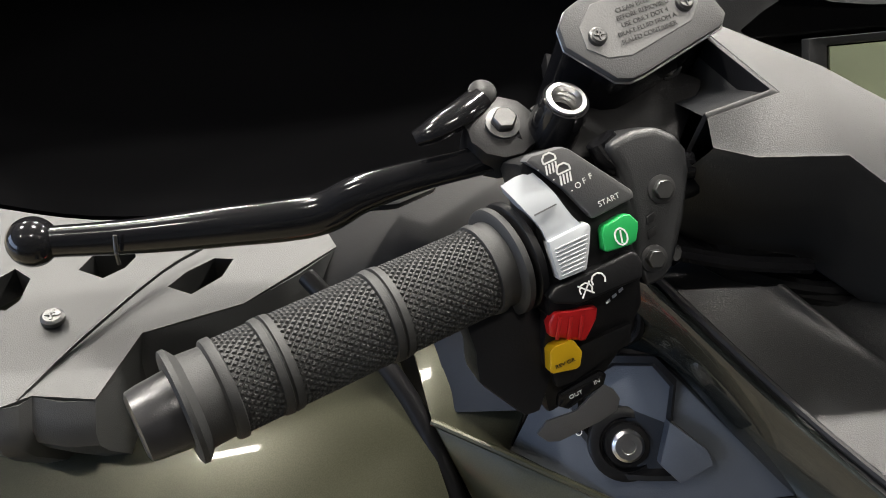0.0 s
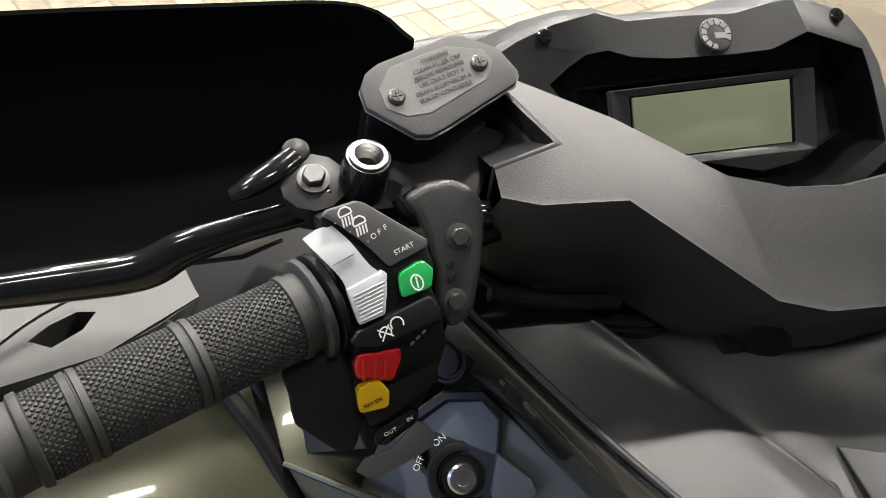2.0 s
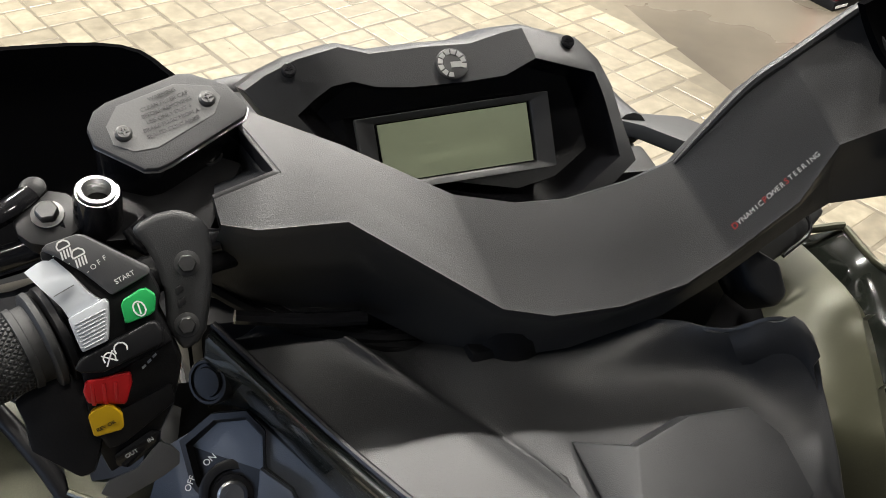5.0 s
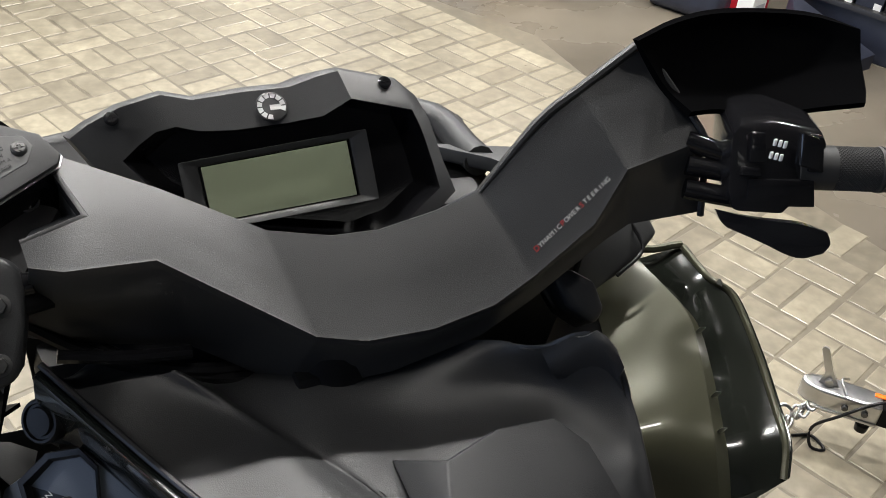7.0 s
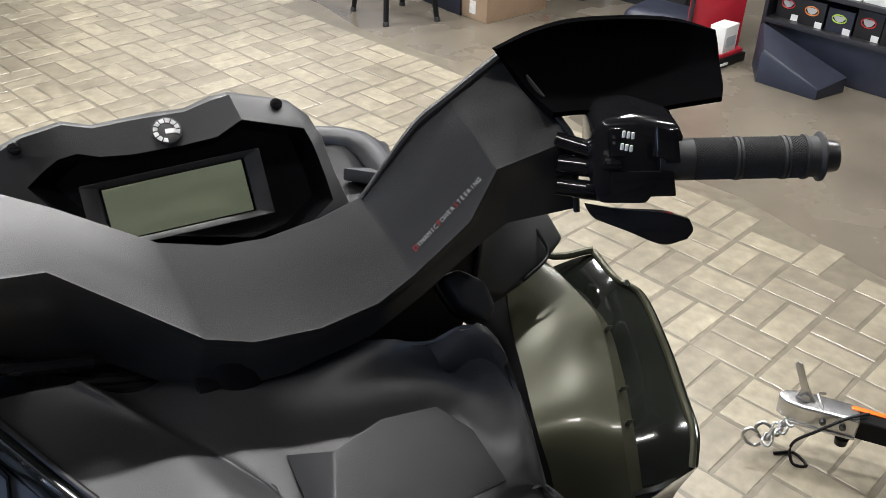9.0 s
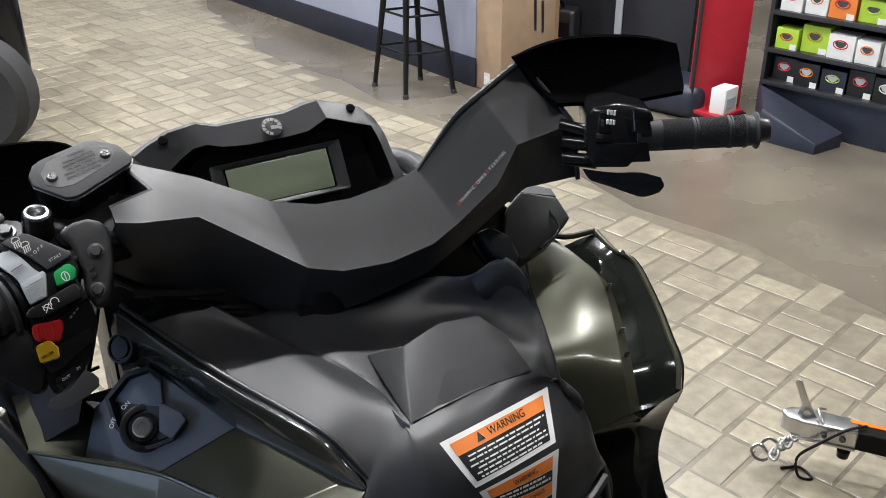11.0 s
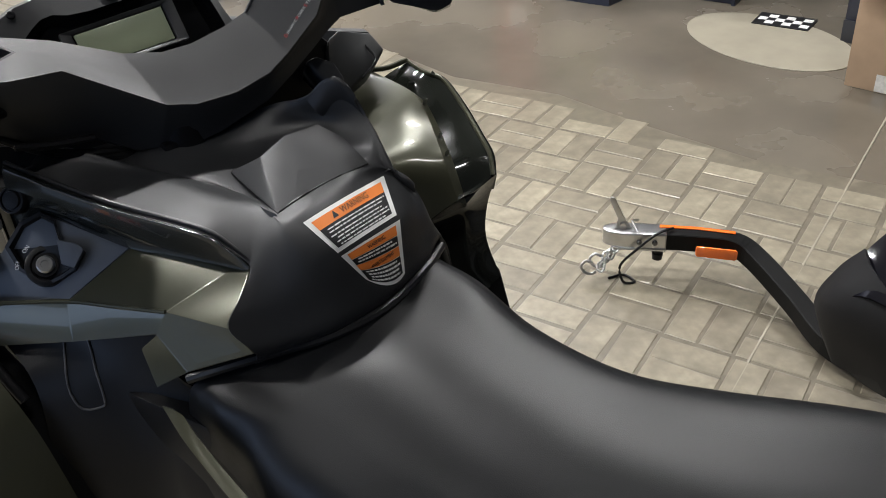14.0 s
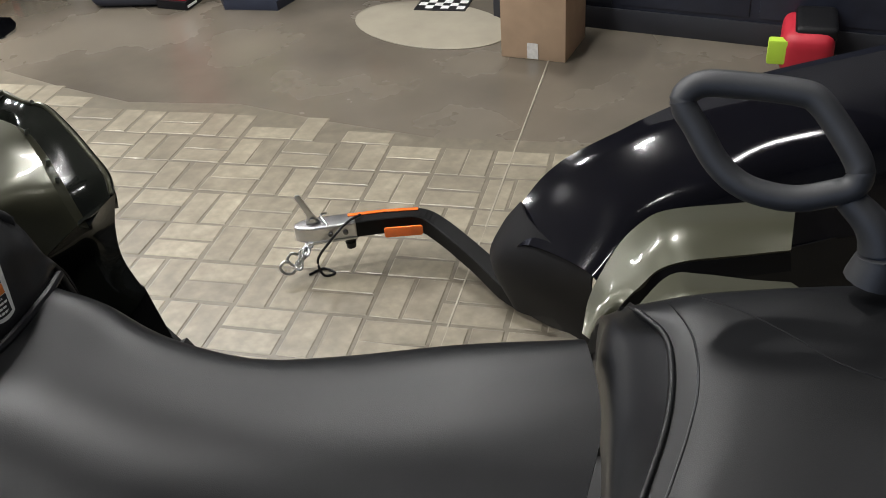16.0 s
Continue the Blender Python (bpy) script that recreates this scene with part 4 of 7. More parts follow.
# console and fuel tank cover
console_rows = [
    [(-0.1469, -0.0989, 1.0827), (-0.1337, -0.0918, 1.0673), (-0.1174, -0.0857, 1.0718), (-0.0999, -0.0836, 1.0734), (-0.0607, -0.0801, 1.0431), (-0.0046, -0.0815, 1.0497), (0.0591, -0.1021, 1.0633), (0.1099, -0.1246, 1.0801), (0.1328, -0.1403, 1.0847), (0.1429, -0.1466, 1.0847), (0.1499, -0.1542, 1.0710), (0.1679, -0.1482, 1.0560)],
    [(-0.1289, -0.1045, 1.0667), (-0.1190, -0.0980, 1.0730), (-0.1042, -0.0915, 1.0819), (-0.0852, -0.0947, 1.0814), (-0.0525, -0.1027, 1.0603), (-0.0038, -0.1095, 1.0645), (0.0473, -0.1289, 1.0621), (0.1161, -0.1353, 1.0743), (0.1532, -0.1572, 1.0908), (0.1649, -0.1629, 1.1073), (0.1757, -0.1697, 1.0893), (0.1937, -0.1637, 1.0193)],
    [(-0.0789, -0.1792, 1.0531), (-0.0695, -0.1583, 1.0561), (-0.0547, -0.1310, 1.0618), (-0.0381, -0.1362, 1.0622), (-0.0172, -0.1500, 1.0562), (0.0120, -0.1629, 1.0546), (0.0636, -0.1600, 1.0506), (0.1375, -0.1538, 1.0572), (0.1707, -0.1737, 1.0637), (0.1840, -0.1781, 1.0727), (0.1924, -0.1865, 1.0561), (0.2104, -0.1805, 0.9861)],
    [(-0.0201, -0.2554, 1.0409), (-0.0118, -0.2350, 1.0476), (0.0015, -0.2084, 1.0532), (0.0184, -0.2058, 1.0489), (0.0314, -0.2070, 1.0443), (0.0408, -0.2183, 1.0421), (0.0670, -0.2149, 1.0401), (0.1342, -0.1997, 1.0452), (0.1722, -0.2018, 1.0439), (0.1862, -0.2024, 1.0478), (0.1942, -0.2113, 1.0335), (0.2122, -0.2053, 0.9635)],
    [(-0.0016, -0.2755, 1.0246), (0.0099, -0.2677, 1.0320), (0.0265, -0.2551, 1.0399), (0.0385, -0.2544, 1.0419), (0.0452, -0.2590, 1.0422), (0.0491, -0.2701, 1.0407), (0.0839, -0.2596, 1.0458), (0.1293, -0.2440, 1.0436), (0.1651, -0.2314, 1.0368), (0.1835, -0.2247, 1.0270), (0.1970, -0.2303, 1.0110), (0.2150, -0.2243, 0.9410)],
    [(0.0097, -0.2885, 1.0100), (0.0137, -0.2854, 1.0156), (0.0211, -0.2832, 1.0220), (0.0304, -0.2839, 1.0267), (0.0420, -0.2880, 1.0306), (0.0539, -0.2910, 1.0348), (0.0835, -0.2845, 1.0396), (0.1260, -0.2650, 1.0353), (0.1816, -0.2321, 1.0195), (0.2017, -0.2300, 1.0083), (0.2117, -0.2416, 0.9906), (0.2297, -0.2356, 0.9206)],
    [(-0.0093, -0.3025, 0.9919), (-0.0033, -0.3026, 0.9916), (0.0105, -0.3039, 0.9915), (0.0252, -0.3065, 0.9945), (0.0419, -0.3107, 0.9999), (0.0590, -0.3141, 1.0057), (0.0859, -0.3135, 1.0111), (0.1215, -0.3026, 1.0094), (0.1695, -0.2778, 0.9994), (0.1978, -0.2610, 0.9835), (0.2179, -0.2533, 0.9624), (0.2359, -0.2473, 0.8924)],
    [(-0.0273, -0.3142, 0.9735), (-0.0201, -0.3146, 0.9711), (-0.0002, -0.3152, 0.9667), (0.0195, -0.3175, 0.9651), (0.0393, -0.3207, 0.9653), (0.0624, -0.3229, 0.9676), (0.0873, -0.3218, 0.9693), (0.1193, -0.3136, 0.9714), (0.1623, -0.2930, 0.9684), (0.1965, -0.2707, 0.9601), (0.2243, -0.2524, 0.9496), (0.2423, -0.2464, 0.8796)],
    [(-0.0112, -0.3217, 0.9430), (-0.0042, -0.3221, 0.9419), (0.0084, -0.3231, 0.9411), (0.0236, -0.3246, 0.9410), (0.0441, -0.3266, 0.9400), (0.0654, -0.3273, 0.9389), (0.0915, -0.3248, 0.9390), (0.1243, -0.3163, 0.9389), (0.1635, -0.2984, 0.9385), (0.1972, -0.2770, 0.9370), (0.2277, -0.2533, 0.9387), (0.2457, -0.2473, 0.8687)],
    [(-0.0072, -0.2997, 0.9130), (-0.0002, -0.3001, 0.9119), (0.0124, -0.3011, 0.9111), (0.0276, -0.3026, 0.9110), (0.0481, -0.3046, 0.9100), (0.0694, -0.3053, 0.9089), (0.0955, -0.3028, 0.9090), (0.1283, -0.2943, 0.9089), (0.1675, -0.2764, 0.9085), (0.2012, -0.2550, 0.9070), (0.2317, -0.2313, 0.9087), (0.2317, -0.2313, 0.8387)],
]
console = ap("tank_console", sheet(console_rows, 5, 6, 0.003), PLASTIC, label="charcoal moulded fuel tank cover with a dished top", sharp=60)
TANK = press_tree(console)
view = V((-0.38, -0.74, 0.55)).normalized()
# raised wedge on the dished top, with a sunk face on its left
w0, w1, w2, w3, w4, w5, w6, w7 = (V(p) for p in [(0.0644, -0.2039, 1.0681), (0.0950, -0.1975, 1.0790), (0.1288, -0.1990, 1.0810), (0.1500, -0.2080, 1.0640), (0.1640, -0.2315, 1.0400), (0.1290, -0.2440, 1.0440), (0.0839, -0.2596, 1.0462), (0.0500, -0.2690, 1.0415)])
w8 = V((0.0400, -0.1801, 1.0500))
drop = V((0.006, 0.018, -0.022))
ap("raised_panel", facets([[w0, w1, w2, w3, w4, w5, w6, w7], [w0, w7, w8], [w8, w8 + drop, w0 + drop, w0], [w0, w0 + drop, w1 + drop, w1], [w1, w1 + drop, w2 + drop, w2], [w2, w2 + drop, w3 + drop, w3]], 0.003, 0.0045), PLASTIC, label="raised wedge on the tank cover", sharp=30)

# warning stickers pressed onto the tank cover


def onquad(q, u, v, bulge=V((0, 0, 0))):
    """A place on a four-cornered sticker; u along its top, v down."""
    a, b, c, d = (V(p) for p in q)
    return a.lerp(b, u).lerp(d.lerp(c, u), v) + bulge * (v * v * 4 * u * (1 - u))


def patch(name, q, box, n, tree, lift, material, parent=None, label="", bulge=V((0, 0, 0)), cells=None):
    """A thin printed area, u0..u1 by v0..v1 of a sticker, following the surface under it."""
    bm = bmesh.new()
    for u0, u1, v0, v1 in (box if isinstance(box, list) else [box]):
        nu, nv = cells or (max(1, round((u1 - u0) * 12)), max(1, round((v1 - v0) * 8)))
        g = [[bm.verts.new(press(tree, onquad(q, u0 + (u1 - u0) * i / nu, v0 + (v1 - v0) * j / nv, bulge), n, lift)) for i in range(nu + 1)] for j in range(nv + 1)]
        for j in range(nv):
            for i in range(nu):
                bm.faces.new((g[j][i], g[j][i + 1], g[j + 1][i + 1], g[j + 1][i]))
    return ap(name, bm, material, parent, label)


def print_on(body, size, q, u, v, n, tree, material, parent, bulge=V((0, 0, 0)), lift=0.0013):
    r = V(q[1]) - V(q[0])
    ob = text("headline", body, size, onquad(q, u, v, bulge), r, n.cross(r), material, parent)
    for vert in ob.data.vertices:
        vert.co = press(tree, vert.co, n, lift)
    return ob


def words_line(u0, u1, v0, v1, rng):
    """A line of print as word bars."""
    out, u = [], u0
    while u < u1:
        w = rng.uniform(0.025, 0.09)
        out.append((u, min(u + w, u1), v0, v1))
        u += w + 0.014
    return out


rng = random.Random(5)
lab = [(0.0644, -0.2913, 1.0377), (0.1780, -0.2329, 1.0215), (0.1653, -0.2787, 1.0024), (0.0844, -0.3145, 1.0092)]
n1 = view
s1 = patch("warning_label", lab, (0, 1, 0, 1), n1, TANK, 0.0006, WHITE, label="white, orange and black warning sticker on the tank")
patch("orange_band", lab, (0.06, 0.94, 0.10, 0.36), n1, TANK, 0.0010, ORANGE, s1)
patch("black_band", lab, (0.06, 0.94, 0.36, 0.91), n1, TANK, 0.0010, BLACKPRINT, s1)
for i in range(6):
    patch("print_line", lab, words_line(0.09 + 0.07 * rng.random(), 0.84 + 0.1 * rng.random(), 0.425 + i * 0.082 + (i > 1) * 0.02, 0.457 + i * 0.082 + (i > 1) * 0.02, rng), n1, TANK, 0.0013, WHITE, s1, cells=(1, 1))
print_on("WARNING", 0.0088, lab, 0.56, 0.22, n1, TANK, BLACKPRINT, s1)
patch("warning_triangle", [onquad(lab, 0.305, 0.13), onquad(lab, 0.310, 0.13), onquad(lab, 0.345, 0.30), onquad(lab, 0.27, 0.30)], (0, 1, 0, 1), n1, TANK, 0.0013, BLACKPRINT, s1)
lab2 = [(0.0866, -0.3155, 1.0055), (0.1669, -0.2815, 0.9980), (0.1576, -0.2996, 0.9481), (0.1072, -0.3174, 0.9719)]
bu = V((0.004, 0.0, -0.012))
n2 = view
s2 = patch("warning_label", lab2, (0, 1, 0, 1), n2, TANK, 0.0006, WHITE, label="small orange and black warning sticker on the tank", bulge=bu)
for kind, v0, v1 in ((ORANGE, 0.06, 0.25), (BLACKPRINT, 0.26, 0.44), (ORANGE, 0.45, 0.62), (BLACKPRINT, 0.63, 0.94)):
    patch("print_band", lab2, (0.08, 0.92, v0, v1), n2, TANK, 0.0010, kind, s2, bulge=bu)
for v in (0.29, 0.36, 0.66, 0.73, 0.80, 0.87):
    patch("print_line", lab2, words_line(0.12 + 0.07 * rng.random(), 0.80 + 0.1 * rng.random(), v, v + 0.035, rng), n2, TANK, 0.0013, WHITE, s2, cells=(1, 1), bulge=bu)
print_on("WARNING", 0.0052, lab2, 0.55, 0.16, n2, TANK, BLACKPRINT, s2, bu)
print_on("AVERTISSEMENT", 0.0046, lab2, 0.55, 0.54, n2, TANK, BLACKPRINT, s2, bu)

# side body: upper strip, faceted olive panel, dark lower panel
up_ = [V(p) for p in [(-0.1468, -0.0980, 1.0823), (-0.1300, -0.1185, 1.0743), (-0.0792, -0.1810, 1.0542), (-0.0202, -0.2559, 1.0412), (-0.0026, -0.2758, 1.0263), (0.0097, -0.2884, 1.0100)]]
lo_ = [V(p) for p in [(-0.1520, -0.0860, 1.0150), (-0.1260, -0.1145, 1.0317), (-0.0978, -0.1483, 1.0166), (-0.0705, -0.1820, 1.0061), (-0.0315, -0.2338, 1.0060), (0.0060, -0.2840, 1.0060)]]
ap("upper_side_panel", sheet([[p + V((0.006, 0.010, -0.004)) for p in up_], up_, [p.lerp(q, 0.10) + V((-0.0016, -0.0012, 0)) for p, q in zip(up_, lo_)], [p.lerp(q, 0.5) + V((-0.002, -0.0015, 0)) for p, q in zip(up_, lo_)], lo_, [p + V((0.012, 0.012, -0.004)) for p in lo_]], 5, 3, 0.002), OLIVE_DARK, label="dark olive glossy strip below the tank cover", sharp=35)
ap("panel_gap", tube([p + V((0.003, 0.004, 0.0025)) for p in up_], 0.0022, 8, 4), BLACKPRINT)
s6, s8, s9, s10 = V((-0.0707, -0.1815, 1.0055)), V((-0.0645, -0.2450, 0.9665)), V((-0.2390, -0.0900, 0.9560)), V((-0.1360, -0.1580, 0.9580))
rR, tip, s12, s18 = V((0.0038, -0.2676, 1.0023)), V((0.0095, -0.2884, 1.0090)), V((-0.0273, -0.3142, 0.9735)), V((-0.0115, -0.3215, 0.9426))
s16, m17, s17, sc, sd, se = (V(p) for p in [(-0.2141, -0.1162, 0.9117), (-0.1439, -0.1760, 0.9235), (-0.0769, -0.2408, 0.9430), (-0.0646, -0.2757, 0.9149), (-0.0935, -0.2679, 0.9060), (-0.0937, -0.2413, 0.9343)])
lt = [V(p) for p in [(-0.2510, -0.0400, 0.9810), (-0.2080, -0.0500, 0.9930), (-0.1790, -0.0815, 0.9775), (-0.1952, -0.1073, 0.9490), (-0.2368, -0.0907, 0.9559)]]
side_faces = [[s6, rR, s8, s10], [s8, rR, tip, s12], [s9, s10, m17, s16], [s10, s8, s17, m17], [s8, s12, s18, sc, s17], [s17, sc, sd, se], [lt[0], lt[1], lt[2], lt[3], s9], [lt[3], s10, s9]]
ap("side_panel", facets(side_faces, 0.003, 0.0022), OLIVE, label="faceted olive metallic side panel", sharp=20)
ap("panel_edge", tube([s9, s9.lerp(s10, 0.5) + V((0, 0, 0.001)), s10, s10.lerp(s8, 0.5), s8], 0.0022, 8, 4), OLIVE)
ap("side_filler", facets([[lt[0], lt[1], lt[1] + V((0.03, 0.05, -0.02)), lt[0] + V((0.0, 0.06, -0.03))]], 0.003), BLACK)
ap("lower_side_panel", sheet([[p + V((0.010, 0.016, 0.004)) for p in (s16, s16.lerp(m17, 0.5), m17, m17.lerp(s17, 0.6), s17 + V((-0.006, 0, 0)), sd + V((0.01, 0, -0.01)))], [(-0.1891, -0.1595, 0.8767), (-0.1502, -0.1834, 0.8701), (-0.1139, -0.2018, 0.8738), (-0.0906, -0.2200, 0.8776), (-0.0768, -0.2389, 0.8713), (-0.0507, -0.2779, 0.8486)], [(-0.1966, -0.1717, 0.7565), (-0.1607, -0.1958, 0.7456), (-0.1249, -0.2200, 0.7445), (-0.1043, -0.2392, 0.7436), (-0.0885, -0.2630, 0.7425), (-0.0517, -0.3111, 0.7402)], [(-0.1800, -0.1500, 0.5000), (-0.1500, -0.1800, 0.5000), (-0.1100, -0.2000, 0.5000), (-0.0900, -0.2200, 0.5000), (-0.0700, -0.2500, 0.5000), (-0.0300, -0.3000, 0.5000)]], 4, 5, 0.004), BLACK, label="black lower side panel beside the seat")
low_tree = press_tree(bpy.data.objects["lower_side_panel"])
ov = [press(low_tree, V(p), V((-0.53, -0.83, 0.14)), 0.0008) for p in crv([(-0.1586, -0.1692, 0.9228), (-0.1441, -0.1782, 0.9245), (-0.1383, -0.1832, 0.9166), (-0.1360, -0.1895, 0.8870), (-0.1348, -0.1950, 0.8584), (-0.1389, -0.1936, 0.8513), (-0.1541, -0.1840, 0.8505), (-0.1609, -0.1768, 0.8678), (-0.1608, -0.1721, 0.8964)], 3, True)]
ap("vent_outline", tube(ov, 0.0012, 6, 1, True), PLASTIC_GREY)
inner = [V(p) + V((0.045, 0.055, -0.05)) for p in (lt[0], lt[1], up_[0], up_[2], up_[4], rR, s12, s9)]
ap("inner_cover", facets([[inner[0], inner[1], inner[2], inner[3], inner[7]], [inner[3], inner[4], inner[5], inner[6], inner[7]]], 0.003), BLACK)
# socket cap
SK = V((-0.1500, -0.1030, 1.0500))
SKN = V((-0.583, -0.658, 0.476)).normalized()
ap("power_socket", lathe([(-0.012, 0.0135), (-0.001, 0.0135), (0.0005, 0.0125), (0.0005, 0.011), (-0.001, 0.0105), (-0.001, 0.0088), (0.001, 0.0082), (0.0012, 0.0001)], SK, SKN, 32), BLACK, label="round black power socket cap")
# ignition switch in its grey recess
ip = [V(p) for p in [(-0.1283, -0.1149, 1.0338), (-0.0707, -0.1815, 1.0055), (-0.1360, -0.1580, 0.9580), (-0.1952, -0.1073, 0.9490), (-0.1798, -0.0955, 0.9916), (-0.1528, -0.1032, 1.0179)]]
ign = ap("ignition_panel", facets([ip], 0.004, 0.0015), PLASTIC_BLUE_LIT, label="grey angular ignition switch panel")
KN = V((-0.15, -0.72, 0.67)).normalized()
bp = [V(p) + KN * 0.007 for p in [(-0.1295, -0.1105, 1.0316), (-0.1203, -0.1224, 1.0265), (-0.1216, -0.1342, 1.0085), (-0.1081, -0.1487, 1.0051), (-0.1057, -0.1543, 1.0003), (-0.1186, -0.1542, 0.9847), (-0.1314, -0.1484, 0.9769), (-0.1450, -0.1414, 0.9699), (-0.1641, -0.1167, 0.9807), (-0.1686, -0.0986, 1.0002), (-0.1491, -0.1003, 1.0216)]]
bm = bmesh.new()
kc = sum(bp, V((0, 0, 0))) / len(bp)
ring_loft([[p - KN * 0.012 for p in bp], bp, [kc + (p - kc) * 0.90 + KN * 0.0006 for p in bp], [kc + (p - kc) * 0.82 - KN * 0.006 for p in bp]], True, True, bm)
ap("switch_recess", bm, BLACK, ign, sharp=25)
ap("switch_ear", prism([V(p) + KN * 0.007 for p in (bp[3], bp[4], bp[5], bp[5].lerp(bp[9], 0.18), bp[2].lerp(bp[9], 0.05))], -KN * 0.012, 0.0015), PLASTIC_BLUE_LIT, ign)
KO = V((-0.1407, -0.1327, 0.9872)) + KN * 0.001
ap("key_collar", lathe([(-0.006, 0.020), (0.003, 0.020), (0.004, 0.0185), (0.004, 0.0145), (0.0015, 0.0135), (0.0015, 0.012), (0.006, 0.0115), (0.006, 0.0001)], KO, KN, 36), BLACK, ign)
ap("key_post", lathe([(0.005, 0.0085), (0.009, 0.0085), (0.0105, 0.007), (0.0105, 0.004), (0.009, 0.0038), (0.009, 0.0001)], KO, KN, 32), STEEL, ign, "polished key post")
kx = (PA - KN * PA.dot(KN)).normalized()
ky = KN.cross(kx)
text("ignition_lettering", "OFF", 0.0052, KO + kx * -0.018 + ky * 0.018 + KN * 0.004, kx + ky * 0.8, ky - kx * 0.8, WHITE, ign)
text("ignition_lettering", "ON", 0.0052, KO + kx * -0.002 + ky * 0.024 + KN * 0.004, kx + ky * 0.2, ky - kx * 0.2, WHITE, ign)

# seat
seat_rows = [
    [(-0.075, -0.268, 0.840), (-0.0640, -0.2740, 0.8960), (-0.0260, -0.2900, 0.9110), (0.0230, -0.3030, 0.9225), (0.0807, -0.3140, 0.9280), (0.1400, -0.3080, 0.9310), (0.2090, -0.2600, 0.9290), (0.2280, -0.2450, 0.8600)],
    [(-0.069, -0.287, 0.830), (-0.0590, -0.2920, 0.8940), (-0.0140, -0.3110, 0.9090), (0.0370, -0.3280, 0.9245), (0.0890, -0.3420, 0.9305), (0.1460, -0.3360, 0.9325), (0.2150, -0.2850, 0.9280), (0.2330, -0.2680, 0.8620)],
    [(-0.060, -0.312, 0.820), (-0.0524, -0.3160, 0.8860), (0.0019, -0.3383, 0.9020), (0.0580, -0.3691, 0.9235), (0.1065, -0.3885, 0.9300), (0.1582, -0.3837, 0.9310), (0.2282, -0.3260, 0.9220), (0.2450, -0.3100, 0.8600)],
    [(-0.050, -0.342, 0.800), (-0.0411, -0.3458, 0.8680), (0.0170, -0.3854, 0.8855), (0.0655, -0.4265, 0.9085), (0.1236, -0.4553, 0.9150), (0.1851, -0.4538, 0.9150), (0.2435, -0.4000, 0.9030), (0.2600, -0.3850, 0.8500)],
    [(-0.038, -0.405, 0.775), (-0.0274, -0.4073, 0.8450), (0.0226, -0.4669, 0.8650), (0.0720, -0.5206, 0.8890), (0.1413, -0.5379, 0.8985), (0.2186, -0.5389, 0.9000), (0.2800, -0.4850, 0.8900), (0.2980, -0.4700, 0.8400)],
    [(0.020, -0.540, 0.755), (0.0350, -0.5400, 0.8250), (0.0900, -0.5850, 0.8550), (0.1500, -0.6200, 0.8800), (0.2100, -0.6250, 0.8900), (0.2750, -0.6150, 0.8930), (0.3380, -0.5480, 0.8820), (0.3550, -0.5300, 0.8350)],
    [(0.110, -0.680, 0.750), (0.1250, -0.6800, 0.8200), (0.1850, -0.7100, 0.8550), (0.2500, -0.7250, 0.8790), (0.3050, -0.7150, 0.8860), (0.3600, -0.6900, 0.8880), (0.4180, -0.6310, 0.8800), (0.4350, -0.6120, 0.8350)],
    [(0.230, -0.850, 0.750), (0.2450, -0.8450, 0.8200), (0.3000, -0.8350, 0.8550), (0.3500, -0.8200, 0.8700), (0.4000, -0.8000, 0.8760), (0.4450, -0.7700, 0.8790), (0.4950, -0.7250, 0.8780), (0.5120, -0.7050, 0.8350)],
]
# padding evens out the cushion
seat_rows = [[V(p) for p in r] for r in seat_rows]
for _ in range(3):
    seat_rows = [[p if i in (0, 7) or j in (0, 1, 6, 7) else p * 0.4 + (seat_rows[i - 1][j] + seat_rows[i + 1][j]) * 0.12 + (r[j - 1] + r[j + 1]) * 0.18 for j, p in enumerate(r)] for i, r in enumerate(seat_rows)]
ap("seat", sheet(seat_rows, 5, 6, 0.006), SEAT, label="black vinyl rider seat, smooth and slightly worn", sharp=60)
ap("seat_seal", tube([(-0.0660, -0.2760, 0.9080), (-0.0300, -0.2960, 0.9200), (0.0150, -0.3120, 0.9270), (0.0650, -0.3240, 0.9300), (0.1250, -0.3180, 0.9320), (0.1900, -0.2850, 0.9330), (0.2260, -0.2550, 0.9300)], 0.005, 8, 4), BLACKPRINT)
ap("seat_trim", sheet([[(-0.0963, -0.2864, 0.8985), (-0.0888, -0.3258, 0.8710), (-0.0642, -0.4008, 0.8218), (-0.0296, -0.4814, 0.7795), (0.0246, -0.5823, 0.7463)], [(-0.0837, -0.3009, 0.8925), (-0.0733, -0.3361, 0.8632), (-0.0456, -0.4115, 0.8115), (-0.0090, -0.4923, 0.7694), (0.0452, -0.5932, 0.7364)], [(-0.0749, -0.3042, 0.8572), (-0.0643, -0.3392, 0.8302), (-0.0373, -0.4140, 0.7830), (0.0003, -0.4944, 0.7413), (0.0540, -0.5950, 0.7089)]], 4, 2, 0.004), OLIVE, label="olive trim beside the seat")
